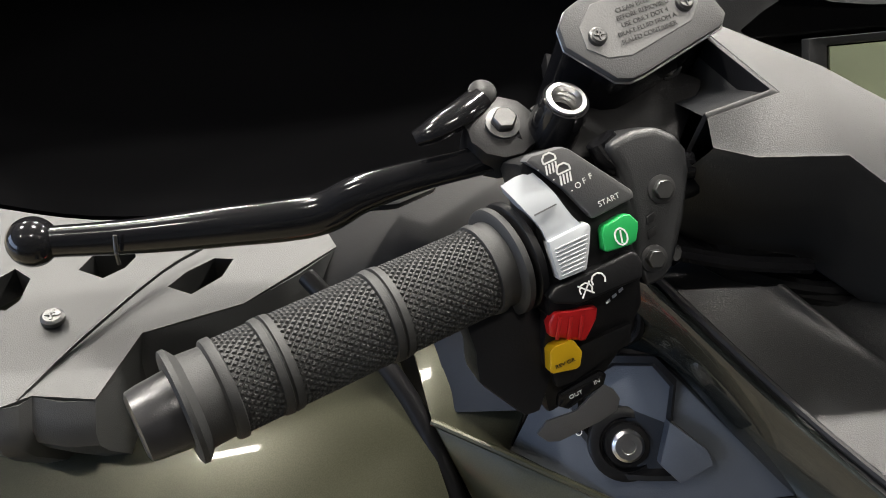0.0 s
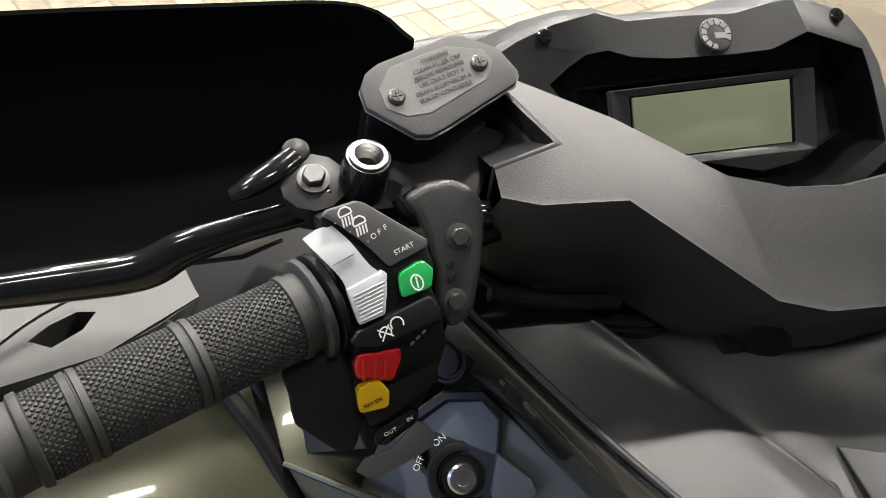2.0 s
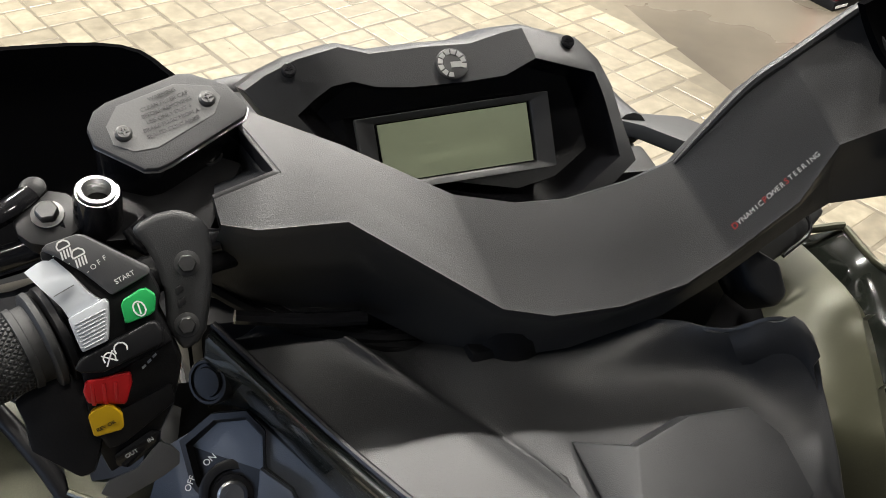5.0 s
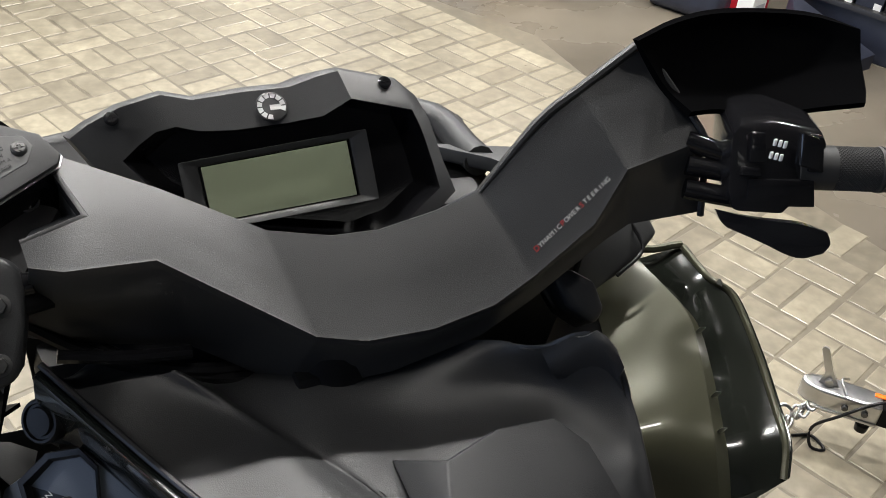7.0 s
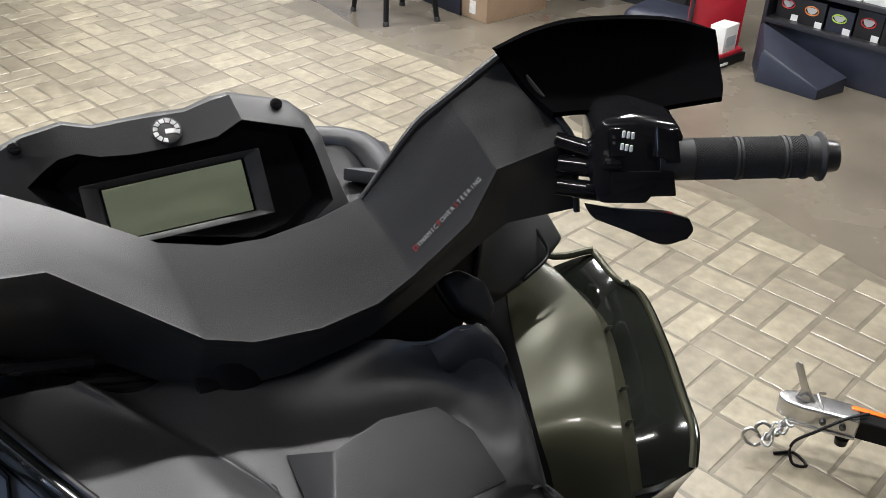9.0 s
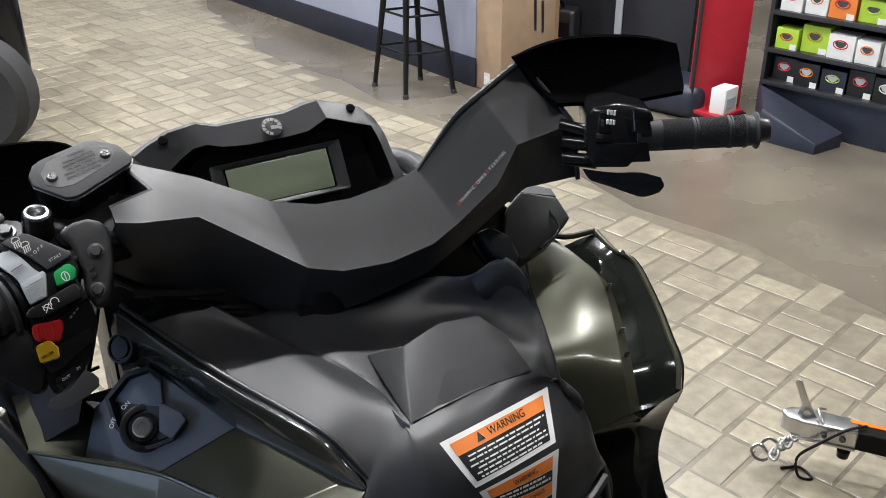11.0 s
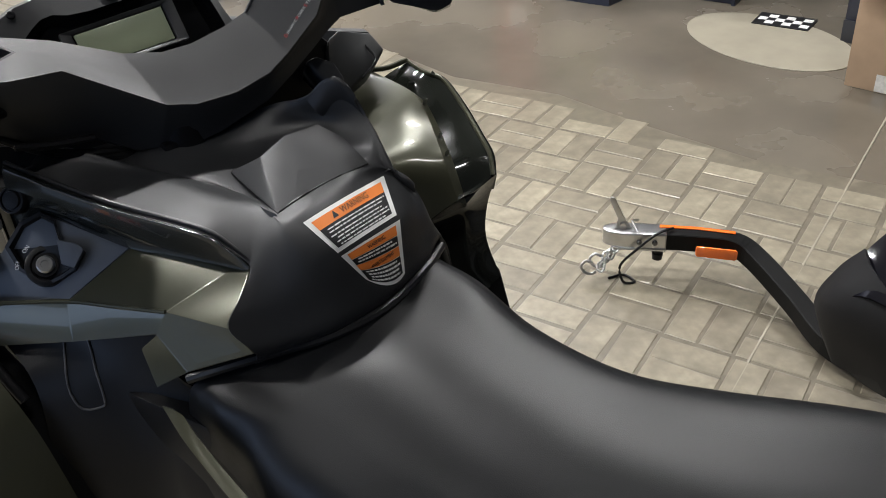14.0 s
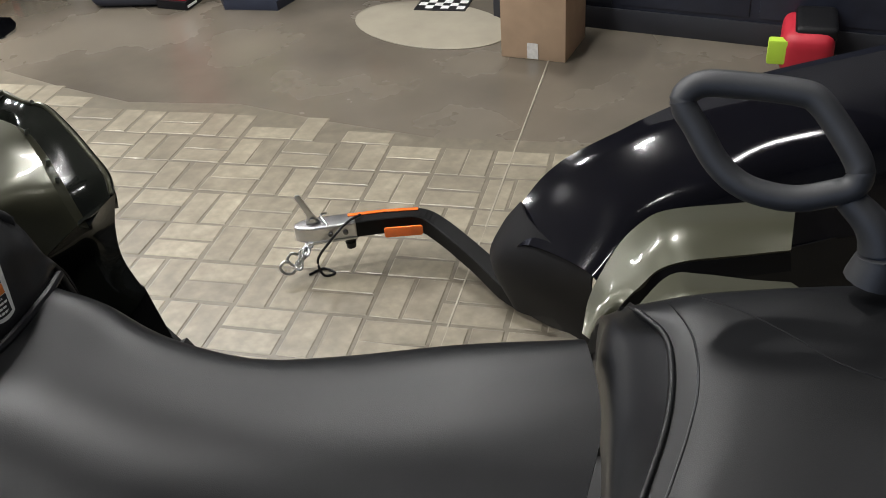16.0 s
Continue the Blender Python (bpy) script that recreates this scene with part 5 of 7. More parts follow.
# passenger seat with piping
foot = [(0.2871, -0.8692, 0.868), (0.3437, -0.8386, 0.868), (0.4112, -0.8008, 0.870), (0.4659, -0.7648, 0.870), (0.5054, -0.7363, 0.870), (0.5300, -0.7250, 0.870)]
brow = [(0.2572, -0.8980, 0.9240), (0.3183, -0.8839, 0.9250), (0.3898, -0.8646, 0.9250), (0.4458, -0.8415, 0.9250), (0.4921, -0.8109, 0.9240), (0.5127, -0.7700, 0.9220)]
band = [(0.2621, -0.9123, 0.9300), (0.3235, -0.8998, 0.9310), (0.3948, -0.8819, 0.9315), (0.4450, -0.8639, 0.9310), (0.4946, -0.8341, 0.9300), (0.5303, -0.7932, 0.9270)]
body = [(0.2786, -0.9427, 0.9340), (0.3458, -0.9398, 0.9370), (0.4253, -0.9355, 0.9390), (0.4806, -0.9266, 0.9390), (0.5318, -0.9011, 0.9370), (0.5716, -0.8425, 0.9320)]
rear = [(0.3272, -1.0171, 0.9380), (0.3987, -1.0224, 0.9420), (0.4831, -1.0278, 0.9460), (0.5379, -1.0205, 0.9460), (0.5839, -0.9901, 0.9430), (0.6188, -0.9119, 0.9370)]
foot, brow, band, body, rear = ([V(p) for p in r] for r in (foot, brow, band, body, rear))
hump = [[p + V((0.01, 0.01, -0.08)) for p in foot], foot, [p.lerp(q, 0.45) + V((0.0, 0.001, 0.002)) for p, q in zip(foot, brow)], [p.lerp(q, 0.88) + V((0.000, 0.001, 0.001)) for p, q in zip(foot, brow)], brow, band, [p.lerp(q, 0.4) + V((0, 0, 0.0015)) for p, q in zip(band, body)], body, rear, [p + V((0.07, -0.10, 0.002)) for p in rear]]
hump = [list(r) + [r[-1] + V((0.022, 0.022, -0.022)), r[-1] + V((0.032, 0.034, -0.08))] for r in hump]
rear_seat = ap("passenger_seat", sheet(hump, 5, 4, 0.006), SEAT, label="raised black vinyl passenger seat with piping", sharp=60)
SEAT_TREE = press_tree(rear_seat)
above = V((-0.2, -0.1, 1.0)).normalized()
ap("piping", tube([p + V((-0.001, 0.001, 0.0008)) for p in brow], 0.0032, 10, 5), SEAT, rear_seat)
for line in ([p + V((0, 0, 0.02)) for p in band], [V(p) for p in ((0.5480, -0.8180, 0.96), (0.5433, -0.8657, 0.96), (0.5344, -0.9050, 0.96), (0.5192, -0.9489, 0.96), (0.5161, -0.9892, 0.96), (0.52, -1.04, 0.96))]):
    ap("seam", tube([press(SEAT_TREE, p, above, 0.0002) for p in crv(line, 5)], 0.0011, 6, 1), BLACK, rear_seat)
handle = ap("grab_handle", tube([(0.6110, -0.7546, 1.0997), (0.6211, -0.7680, 1.1082), (0.6355, -0.8037, 1.1081), (0.6487, -0.8442, 1.1059), (0.6509, -0.8600, 1.0998), (0.6481, -0.8831, 1.0784), (0.6429, -0.9045, 1.0540), (0.6359, -0.9050, 1.0380), (0.6277, -0.8891, 1.0295), (0.6150, -0.8602, 1.0214), (0.6041, -0.8225, 1.0264), (0.6015, -0.7948, 1.0437), (0.6047, -0.7696, 1.0725), (0.6062, -0.7552, 1.0890)], 0.0122, 14, 4, True), HANDLE, label="grey passenger grab handle loop")
ap("handle_stem", tube([(0.6373, -0.9012, 1.0246), (0.6370, -0.9267, 1.0043), (0.6369, -0.9378, 0.9786), (0.6331, -0.9354, 0.9521)], [0.013, 0.016, 0.020, 0.024], 14, 5), HANDLE, handle)
rf = ap("rear_fender", sheet([[(0.5827, -0.6691, 0.8000), (0.6272, -0.6523, 0.8200), (0.6896, -0.6479, 0.8450), (0.7277, -0.6554, 0.8600), (0.7569, -0.6759, 0.8720), (0.8082, -0.7366, 0.8750), (0.8582, -0.7910, 0.8750)], [(0.5797, -0.6819, 0.8000), (0.6173, -0.6799, 0.8300), (0.6548, -0.6895, 0.8500), (0.6846, -0.6933, 0.8650), (0.7145, -0.7117, 0.8780), (0.7560, -0.7597, 0.8800), (0.7966, -0.8115, 0.8800)], [(0.5970, -0.6862, 0.7900), (0.6171, -0.6978, 0.8300), (0.6368, -0.7100, 0.8500), (0.6595, -0.7177, 0.8600), (0.6785, -0.7409, 0.8700), (0.7128, -0.7804, 0.8720), (0.7557, -0.8258, 0.8720)]], 5, 5, 0.005), OLIVE, label="olive metallic rear fender")
ap("fender_slot", sheet([[(0.5970, -0.6862, 0.7870), (0.6171, -0.6978, 0.8270), (0.6368, -0.7100, 0.8470), (0.6595, -0.7177, 0.8570), (0.6785, -0.7409, 0.8670), (0.7128, -0.7804, 0.8690), (0.7557, -0.8258, 0.8690)], [(0.6171, -0.6823, 0.7700), (0.6256, -0.7010, 0.8100), (0.6432, -0.7182, 0.8300), (0.6595, -0.7329, 0.8400), (0.6797, -0.7527, 0.8450), (0.7109, -0.7843, 0.8450), (0.7563, -0.8296, 0.8450)]], 5, 3, 0.004), BLACK, rf)
ap("fender_inner", sheet([[(0.5409, -0.7309, 0.8500), (0.5812, -0.7363, 0.8700), (0.6263, -0.7467, 0.8850), (0.6430, -0.7732, 0.8870), (0.6609, -0.8203, 0.8880), (0.6753, -0.8554, 0.8900)], [(0.5276, -0.7478, 0.8600), (0.5616, -0.7596, 0.8750), (0.5797, -0.7799, 0.8900), (0.6038, -0.8040, 0.8920), (0.6311, -0.8386, 0.8930), (0.6612, -0.8717, 0.8950)], [(0.5290, -0.7544, 0.8400), (0.5664, -0.7681, 0.8500), (0.5966, -0.7862, 0.8600), (0.6179, -0.8123, 0.8650), (0.6419, -0.8428, 0.8700), (0.6753, -0.8758, 0.8700)]], 5, 5, 0.004), OLIVE, rf)
# front right fender
fa, fb, fi = [(0.3139, -0.0193, 1.0120), (0.3186, -0.0567, 1.0070), (0.3155, -0.0891, 0.9887), (0.3055, -0.1244, 0.9743), (0.2978, -0.1516, 0.9604), (0.2977, -0.1750, 0.9229)], [(0.3522, -0.0302, 1.0194), (0.3692, -0.0457, 1.0095), (0.3712, -0.0882, 0.9870), (0.3674, -0.1283, 0.9667), (0.3644, -0.1549, 0.9522), (0.3540, -0.1740, 0.9380)], [(0.2710, 0.0400, 1.0067), (0.2492, -0.0409, 1.0000), (0.2380, -0.0937, 0.9933), (0.2300, -0.1397, 0.9800), (0.2357, -0.1561, 0.9513), (0.2450, -0.1700, 0.9000)]
step = [V(a).lerp(V(b), 0.16) + V((0.002, -0.002, -0.010)) for a, b in zip(fa, fb)]
edge = [V(a).lerp(V(b), 0.90) + V((0, 0, 0.002)) for a, b in zip(fa, fb)]
skirt = [V(b) + V((0.006, 0.016, -0.030)) for b in fb]
fender = ap("front_fender", sheet([[V(a) + V((-0.006, 0.10, -0.008)) for a in fi[:1]] + fi, [V(fi[0]).lerp(V(fa[0]), 0.5) + V((-0.004, 0.07, 0.004))] + [V(a).lerp(V(b), 0.5) + V((0, -0.001, 0.002)) for a, b in zip(fi, fa)], [V(fa[0]) + V((-0.006, 0.05, 0.0))] + fa], 5, 5, 0.004), OLIVE, label="olive metallic front fender with glossy black flare")
ap("fender_step", sheet([[V(fa[0]) + V((-0.006, 0.05, 0.0))] + fa, [step[0] + V((-0.004, 0.05, 0.0))] + step], 5, 2, 0.004), OLIVE, fender)
ap("fender_flare", sheet([[step[0] + V((-0.004, 0.05, 0.0))] + step, [step[0].lerp(edge[0], 0.5) + V((0, 0.045, 0.002))] + [a.lerp(b, 0.5) + V((-0.002, -0.002, 0.002)) for a, b in zip(step, edge)], [edge[0] + V((0, 0.04, 0.0))] + edge, [V(fb[0]) + V((0.002, 0.04, -0.004))] + fb, [skirt[0] + V((0, 0.04, 0))] + skirt], 5, 4, 0.004), DARK_GLOSS, fender)
ap("flare_edge", tube([edge[0] + V((0, 0.04, 0.002))] + edge, 0.0030, 8, 5), OLIVE, fender)
ap("front_lip", tube([V(fi[0]) + V((-0.006, 0.10, 0)), V(fa[0]) + V((-0.006, 0.052, 0.003)), edge[0] + V((0, 0.042, 0.003))], 0.0035, 8, 5), OLIVE, fender)
lower = [(0.3480, -0.1600, 0.8900), (0.3440, -0.1620, 0.8450), (0.3480, -0.1850, 0.8000)]
lower_in = [(0.2990, -0.1500, 0.8850), (0.3000, -0.1600, 0.8300), (0.3060, -0.1750, 0.7700)]
ap("lower_flare", sheet([[fb[5]] + lower, [V(fb[5]).lerp(V(fa[5]), 0.6) + V((0, -0.004, 0))] + [V(a).lerp(V(b), 0.6) + V((0, -0.004, 0)) for a, b in zip(lower, lower_in)], [fa[5]] + lower_in, [V(fi[5])] + [V(p) + V((-0.045, 0.02, -0.01)) for p in lower_in]], 4, 4, 0.004), DARK_GLOSS, fender)
ap("mud_flap", prism([(0.300, -0.172, 0.790), (0.352, -0.178, 0.806), (0.356, -0.205, 0.730), (0.360, -0.215, 0.640), (0.310, -0.195, 0.640)], (0.0, 0.012, 0.0), 0.003), BLACK, fender)
for k in (1.2, 2.6, 3.4):
    i_ = int(k)
    c = V(fa[i_]).lerp(V(fa[i_ + 1]), k - i_) + V((0.004, -0.004, -0.002))
    ap("fender_clip", prism([c + V(q) for q in ((-0.002, -0.003, 0.005), (0.003, -0.003, 0.004), (0.003, 0.001, -0.005), (-0.002, 0.001, -0.004))], (0.001, -0.0015, 0.001), 0.0005, 1), STEEL, fender)
ap("inner_liner", sheet([fi, [V(p) + V((-0.030, -0.010, -0.06)) for p in fi], [V(p) + V((-0.05, -0.010, -0.20)) for p in fi]], 3, 3, 0.003), BLACK, fender)
# front rack end with its slot and the round knob under it
rp = [V(p) for p in [(0.2081, -0.0700, 1.1100), (0.2500, 0.0000, 1.0900), (0.3000, 0.0150, 1.0720), (0.3080, -0.0060, 1.0550), (0.2800, -0.0230, 1.0400), (0.2420, -0.0360, 1.0300), (0.2050, -0.0640, 1.0560)]]
rack = ap("front_rack", prism(rp, V((-0.004, 0.016, -0.022)), 0.005, 3), DECK, label="charcoal plastic front luggage rack")
ap("rack_rib", tube([rp[2].lerp(rp[4], 0.35) + V((-0.010, -0.004, 0.004)), rp[3].lerp(rp[4], 0.6) + V((-0.004, -0.004, 0.004)), rp[4].lerp(rp[5], 0.5) + V((0, -0.003, 0.003))], 0.0016, 6, 4), BLACK, rack)
ap("rack_plate", prism([rp[1], V((0.200, 0.10, 1.075)), V((0.16, 0.16, 1.06)), V((0.27, 0.16, 1.045)), V((0.315, 0.06, 1.060)), rp[2]], (0.0, 0.004, -0.016), 0.003), DECK, rack)
kn = [V(p) for p in [(0.1640, -0.1000, 1.1050), (0.1780, -0.1010, 1.1090), (0.1950, -0.1080, 1.1000), (0.2010, -0.1180, 1.0830), (0.1930, -0.1220, 1.0740), (0.1760, -0.1130, 1.0850)]]
ap("rack_knob", prism(kn, V((0.004, 0.03, -0.03)), 0.008, 4), PLASTIC)
ap("rack_rail", tube([(0.200, 0.12, 1.06), (0.18, 0.26, 1.04), (0.0, 0.32, 1.02), (-0.2, 0.30, 1.00)], 0.014, 12, 5), PLASTIC)
# left rack deck with slots, above the olive fender
deck = [(-0.62, -0.02), (-0.546, -0.055), (-0.473, -0.088), (-0.457, -0.080), (-0.423, -0.084), (-0.405, -0.036), (-0.348, -0.014), (-0.288, 0.039), (-0.275, 0.075), (-0.300, 0.130), (-0.420, 0.150), (-0.62, 0.16)]
holes = [[(-0.395, 0.002), (-0.385, 0.015), (-0.369, 0.027), (-0.357, 0.026), (-0.363, 0.010), (-0.380, -0.005)], [(-0.505, 0.005), (-0.489, 0.021), (-0.478, 0.012), (-0.480, -0.007), (-0.486, -0.015), (-0.500, -0.012)], [(-0.451, 0.019), (-0.444, 0.033), (-0.420, 0.036), (-0.418, 0.030), (-0.423, 0.020), (-0.435, 0.011)]]
ap("rack_deck_left", holed_plate(deck, holes, 0.98, 0.022), DECK, label="grey plastic rack deck with slots", sharp=30)
ap("deck_skirt", sheet([[(x, y, 0.979) for x, y in deck[:9]], [(x, y - 0.012, 0.955) for x, y in deck[:9]], [(x + 0.01, y + 0.01, 0.915) for x, y in deck[:9]]], 2, 3, 0.003), DECK, sharp=30)
ap("deck_seam", tube([(-0.4639, -0.0824, 0.9795), (-0.4378, -0.0418, 0.9825), (-0.3991, 0.0083, 0.9864), (-0.3699, 0.0328, 0.9885)], 0.0014, 6, 3), BLACKPRINT)
screw(atv, V((-0.4565, -0.0253, 0.9831)) + OFF, (0, 0, 1), 0.007, "screw", BOLT)
fl = ap("front_left_fender", sheet([
    [(-0.6234, 0.0929, 0.9032), (-0.4597, 0.0673, 0.9324), (-0.3418, 0.0380, 0.9531), (-0.2668, 0.0110, 0.9673)],
    [(-0.6244, -0.0095, 0.8871), (-0.4594, -0.0358, 0.9211), (-0.3307, -0.0485, 0.9498), (-0.2567, -0.0453, 0.9658)],
    [(-0.6158, -0.0899, 0.8527), (-0.4498, -0.0986, 0.8974), (-0.3205, -0.0980, 0.9318), (-0.2404, -0.0935, 0.9458)],
    [(-0.5970, -0.1659, 0.7903), (-0.4308, -0.1598, 0.8540), (-0.3058, -0.1497, 0.8967), (-0.2208, -0.1414, 0.9028)],
    [(-0.5568, -0.2380, 0.6916), (-0.4105, -0.2140, 0.7824), (-0.2918, -0.1944, 0.8390), (-0.2018, -0.1840, 0.8451)],
    [(-0.5024, -0.2807, 0.5475), (-0.3876, -0.2501, 0.6546), (-0.2804, -0.2251, 0.7342), (-0.1887, -0.2044, 0.7452)]], 5, 5, 0.004), OLIVE, label="olive front left fender")
FT = press_tree(fl)
ap("gap_liner", sheet([[(-0.2819, 0.0021, 0.9566), (-0.2734, -0.0418, 0.9488), (-0.2569, -0.0934, 0.9056), (-0.2348, -0.1329, 0.8582), (-0.2089, -0.1804, 0.8007), (-0.1973, -0.1992, 0.7158)], [(-0.2218, 0.0013, 0.9670), (-0.2161, -0.0516, 0.9536), (-0.2066, -0.0988, 0.9105), (-0.1871, -0.1380, 0.8680), (-0.1668, -0.1725, 0.7962), (-0.1598, -0.1853, 0.6966)]], 3, 3, 0.004), BLACK)
# black box added inside the fender gap to stand in for its deep shade
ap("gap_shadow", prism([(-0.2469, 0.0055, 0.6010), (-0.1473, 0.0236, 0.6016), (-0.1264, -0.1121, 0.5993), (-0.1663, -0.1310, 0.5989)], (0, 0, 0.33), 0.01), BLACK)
ap("left_front_body", sheet([[(-0.3222, 0.1147, 0.9785), (-0.3067, 0.0293, 0.9681), (-0.2794, -0.0239, 0.9549), (-0.2513, -0.0693, 0.9372)], [(-0.1595, 0.0672, 1.0616), (-0.1679, -0.0193, 1.0458), (-0.1795, -0.0731, 1.0223), (-0.1929, -0.1105, 0.9899)]], 4, 4, 0.004), BLACK, label="black bodywork between the rack and the console")
ap("rack_bracket", prism([(-0.3383, 0.0007, 1.0361), (-0.2572, -0.0250, 1.0653), (-0.2331, -0.0003, 1.0570), (-0.2598, 0.0323, 1.0289)], (0, 0.01, -0.012), 0.002), BLACK)
ap("side_rail", tube([(-0.3102, -0.0032, 0.9910), (-0.2722, -0.0485, 0.9755), (-0.2454, -0.0815, 0.9515), (-0.2229, -0.1201, 0.9141), (-0.2016, -0.1599, 0.8666)], 0.006, 12, 5), BLACK)
# prohibition sticker on the left fender
lab3 = [(-0.3358, -0.1276, 0.9037), (-0.2904, -0.1382, 0.9166), (-0.2473, -0.1895, 0.8586), (-0.2990, -0.1836, 0.8327)]
n3 = V((0.09, -0.81, 0.58)).normalized()
s3 = patch("warning_label", lab3, (0, 1, 0, 1), n3, FT, 0.0008, WHITE, label="black and orange prohibition sticker on the left fender")
patch("black_band", lab3, (0.02, 0.955, 0.18, 0.97), n3, FT, 0.0013, BLACKPRINT, s3)
patch("orange_band", lab3, (0.02, 0.955, 0.03, 0.17), n3, FT, 0.0013, ORANGE, s3)
r3 = V(lab3[1]) - V(lab3[0])
u3 = n3.cross(r3).normalized()
r3.normalize()
for cu in (0.30, 0.66):
    cc = onquad(lab3, cu, 0.42)
    ring = [press(FT, cc + r3 * (0.0125 * math.cos(a)) + u3 * (0.0125 * math.sin(a)), n3, 0.002) for a in (math.pi * k / 10 for k in range(20))]
    disc = bmesh.new()
    disc.faces.new([disc.verts.new(p) for p in ring])
    ap("sign_disc", disc, WHITE, s3)
    ap("sign_ring", tube(ring, 0.0013, 6, 1, True), REDPRINT, s3)
    ap("sign_bar", tube([ring[13], ring[3]], 0.0010, 6, 2), REDPRINT, s3)
    for dx, dy, w in ((-0.004, -0.003, 0.006), (0.003, 0.003, 0.005), (0.0, -0.006, 0.009)):
        q = [press(FT, cc + r3 * (dx + a * w / 2) + u3 * (dy + b * 0.0016), n3, 0.0024) for a, b in ((-1, -1), (1, -1), (1, 1), (-1, 1))]
        pic = bmesh.new()
        pic.faces.new([pic.verts.new(p) for p in q])
        ap("pictogram", pic, BLACKPRINT, s3)
for body, u, v, size in (("RY or DEATH", 0.62, 0.25, 0.0075), ("NEVER USE WITH", 0.68, 0.60, 0.0052), ("DRUGS OR", 0.68, 0.665, 0.0052), ("ALCOHOL.", 0.68, 0.73, 0.0052)):
    print_on(body, size, lab3, u, v, n3, FT, WHITE, s3, lift=0.0018)

# dark chassis, foot wells and wheels that carry the quad
ap("chassis", prism([(-0.16, 0.25, 0.30), (0.17, 0.25, 0.30), (0.16, -0.25, 0.30), (0.30, -0.62, 0.30), (0.42, -0.84, 0.30), (0.30, -1.05, 0.30), (0.02, -0.50, 0.30), (-0.10, -0.18, 0.30)], (0, 0, 0.44), 0.01), BLACK, label="black chassis and engine covers below the bodywork")
ap("centre_body", prism([(-0.1856, 0.1519, 0.7507), (0.1860, 0.1499, 0.7489), (0.1871, -0.2372, 0.7307), (0.2490, -0.5072, 0.7178), (0.1596, -0.6255, 0.7150), (-0.0246, -0.3691, 0.7280), (-0.1097, -0.2155, 0.7348), (-0.1626, -0.0841, 0.7404)], (0, 0, 0.13), 0.005), BLACK)
# hidden block added behind the gauge, keeps front light off the console
ap("dash_light_block", prism([(-0.1645, 0.0129, 0.9079), (0.1511, 0.0125, 0.9045), (0.1524, -0.0181, 0.9023), (-0.1638, -0.0174, 0.9059)], (0, 0, 0.21), 0.004), BLACK)
ap("front_body", prism([(-0.1974, 0.2559, 0.6050), (0.2329, 0.2557, 0.6043), (0.1947, -0.0461, 0.5994), (-0.1569, -0.0439, 0.6004)], (0, 0, 0.44), 0.02), BLACK)


def wheel(c, axis):
    t = ap("wheel", lathe([(-0.10, 0.19), (-0.105, 0.25), (-0.09, 0.292), (-0.06, 0.305), (0.06, 0.305), (0.09, 0.292), (0.105, 0.25), (0.10, 0.19)], c, axis, 40), TYRE, label="knobbly black quad tyre")
    ap("rim", lathe([(-0.09, 0.192), (-0.06, 0.17), (-0.05, 0.06), (0.05, 0.06), (0.06, 0.17), (0.09, 0.192)], c, axis, 32), BOLT, t)
    x, y, z = basis(axis)
    for s in (-1, 1):
        for k in range(18):
            a = 2 * math.pi * (k + 0.25 * s) / 18
            d = x * math.cos(a) + y * math.sin(a)
            e = z.cross(d)
            o = V(c) + d * 0.300 + z * (0.045 * s)
            ap("lug", prism([o + z * 0.035 + e * 0.018, o - z * 0.035 + e * 0.012, o - z * 0.035 - e * 0.012, o + z * 0.035 - e * 0.018], d * 0.018, 0.0), TYRE, t)
    return t


wheel((0.34, 0.24, 0.318), (0.93, 0.36, 0))
wheel((-0.42, 0.34, 0.318), (0.93, 0.30, 0))
wheel((0.66, -0.80, 0.318), (0.87, 0.50, 0))
wheel((-0.02, -1.08, 0.318), (0.87, 0.50, 0))

# the far side of the shop is laid out on a grid of its own
SHOP = Matrix.Translation((0.0446, -0.1289, 0)) @ Matrix.Rotation(radians(1.165), 4, "Z") @ Matrix.Scale(0.9158, 4)

# ---- cargo trailer beside the quad ----
trailer = thing("cargo_trailer", "glossy black motorcycle cargo trailer with a drop tongue", "trailer", (2.0, -0.4, 0))
TOFF = V((-2.0, 0.4, 0))


def tp(name, bm, material, parent=None, label="", smooth=True):
    ob = part(name, bm, material, parent or trailer, label, smooth)
    if parent is None:
        ob.location = TOFF
    return ob


body_rows = [
    [(1.300, 0.030, 0.330), (1.390, 0.040, 0.420), (1.487, -0.004, 0.500), (1.604, -0.101, 0.560), (1.739, -0.169, 0.585), (1.961, -0.275, 0.600), (2.300, -0.486, 0.600)],
    [(1.290, -0.050, 0.390), (1.385, -0.060, 0.450), (1.480, -0.110, 0.520), (1.600, -0.210, 0.570), (1.760, -0.310, 0.600), (2.000, -0.430, 0.620), (2.300, -0.620, 0.620)],
    [(1.255, -0.231, 0.400), (1.330, -0.250, 0.440), (1.423, -0.270, 0.480), (1.560, -0.393, 0.520), (1.700, -0.480, 0.540), (1.853, -0.605, 0.560), (2.200, -0.800, 0.560)],
    [(1.260, -0.260, 0.330), (1.330, -0.290, 0.340), (1.420, -0.330, 0.350), (1.550, -0.450, 0.350), (1.690, -0.560, 0.350), (1.840, -0.680, 0.350), (2.180, -0.860, 0.350)],
]
body_rows = [[SHOP @ V(p) for p in r] for r in body_rows]
tp("lid", sheet(body_rows, 5, 5, 0.006), TRAILER, label="glossy black trailer body")
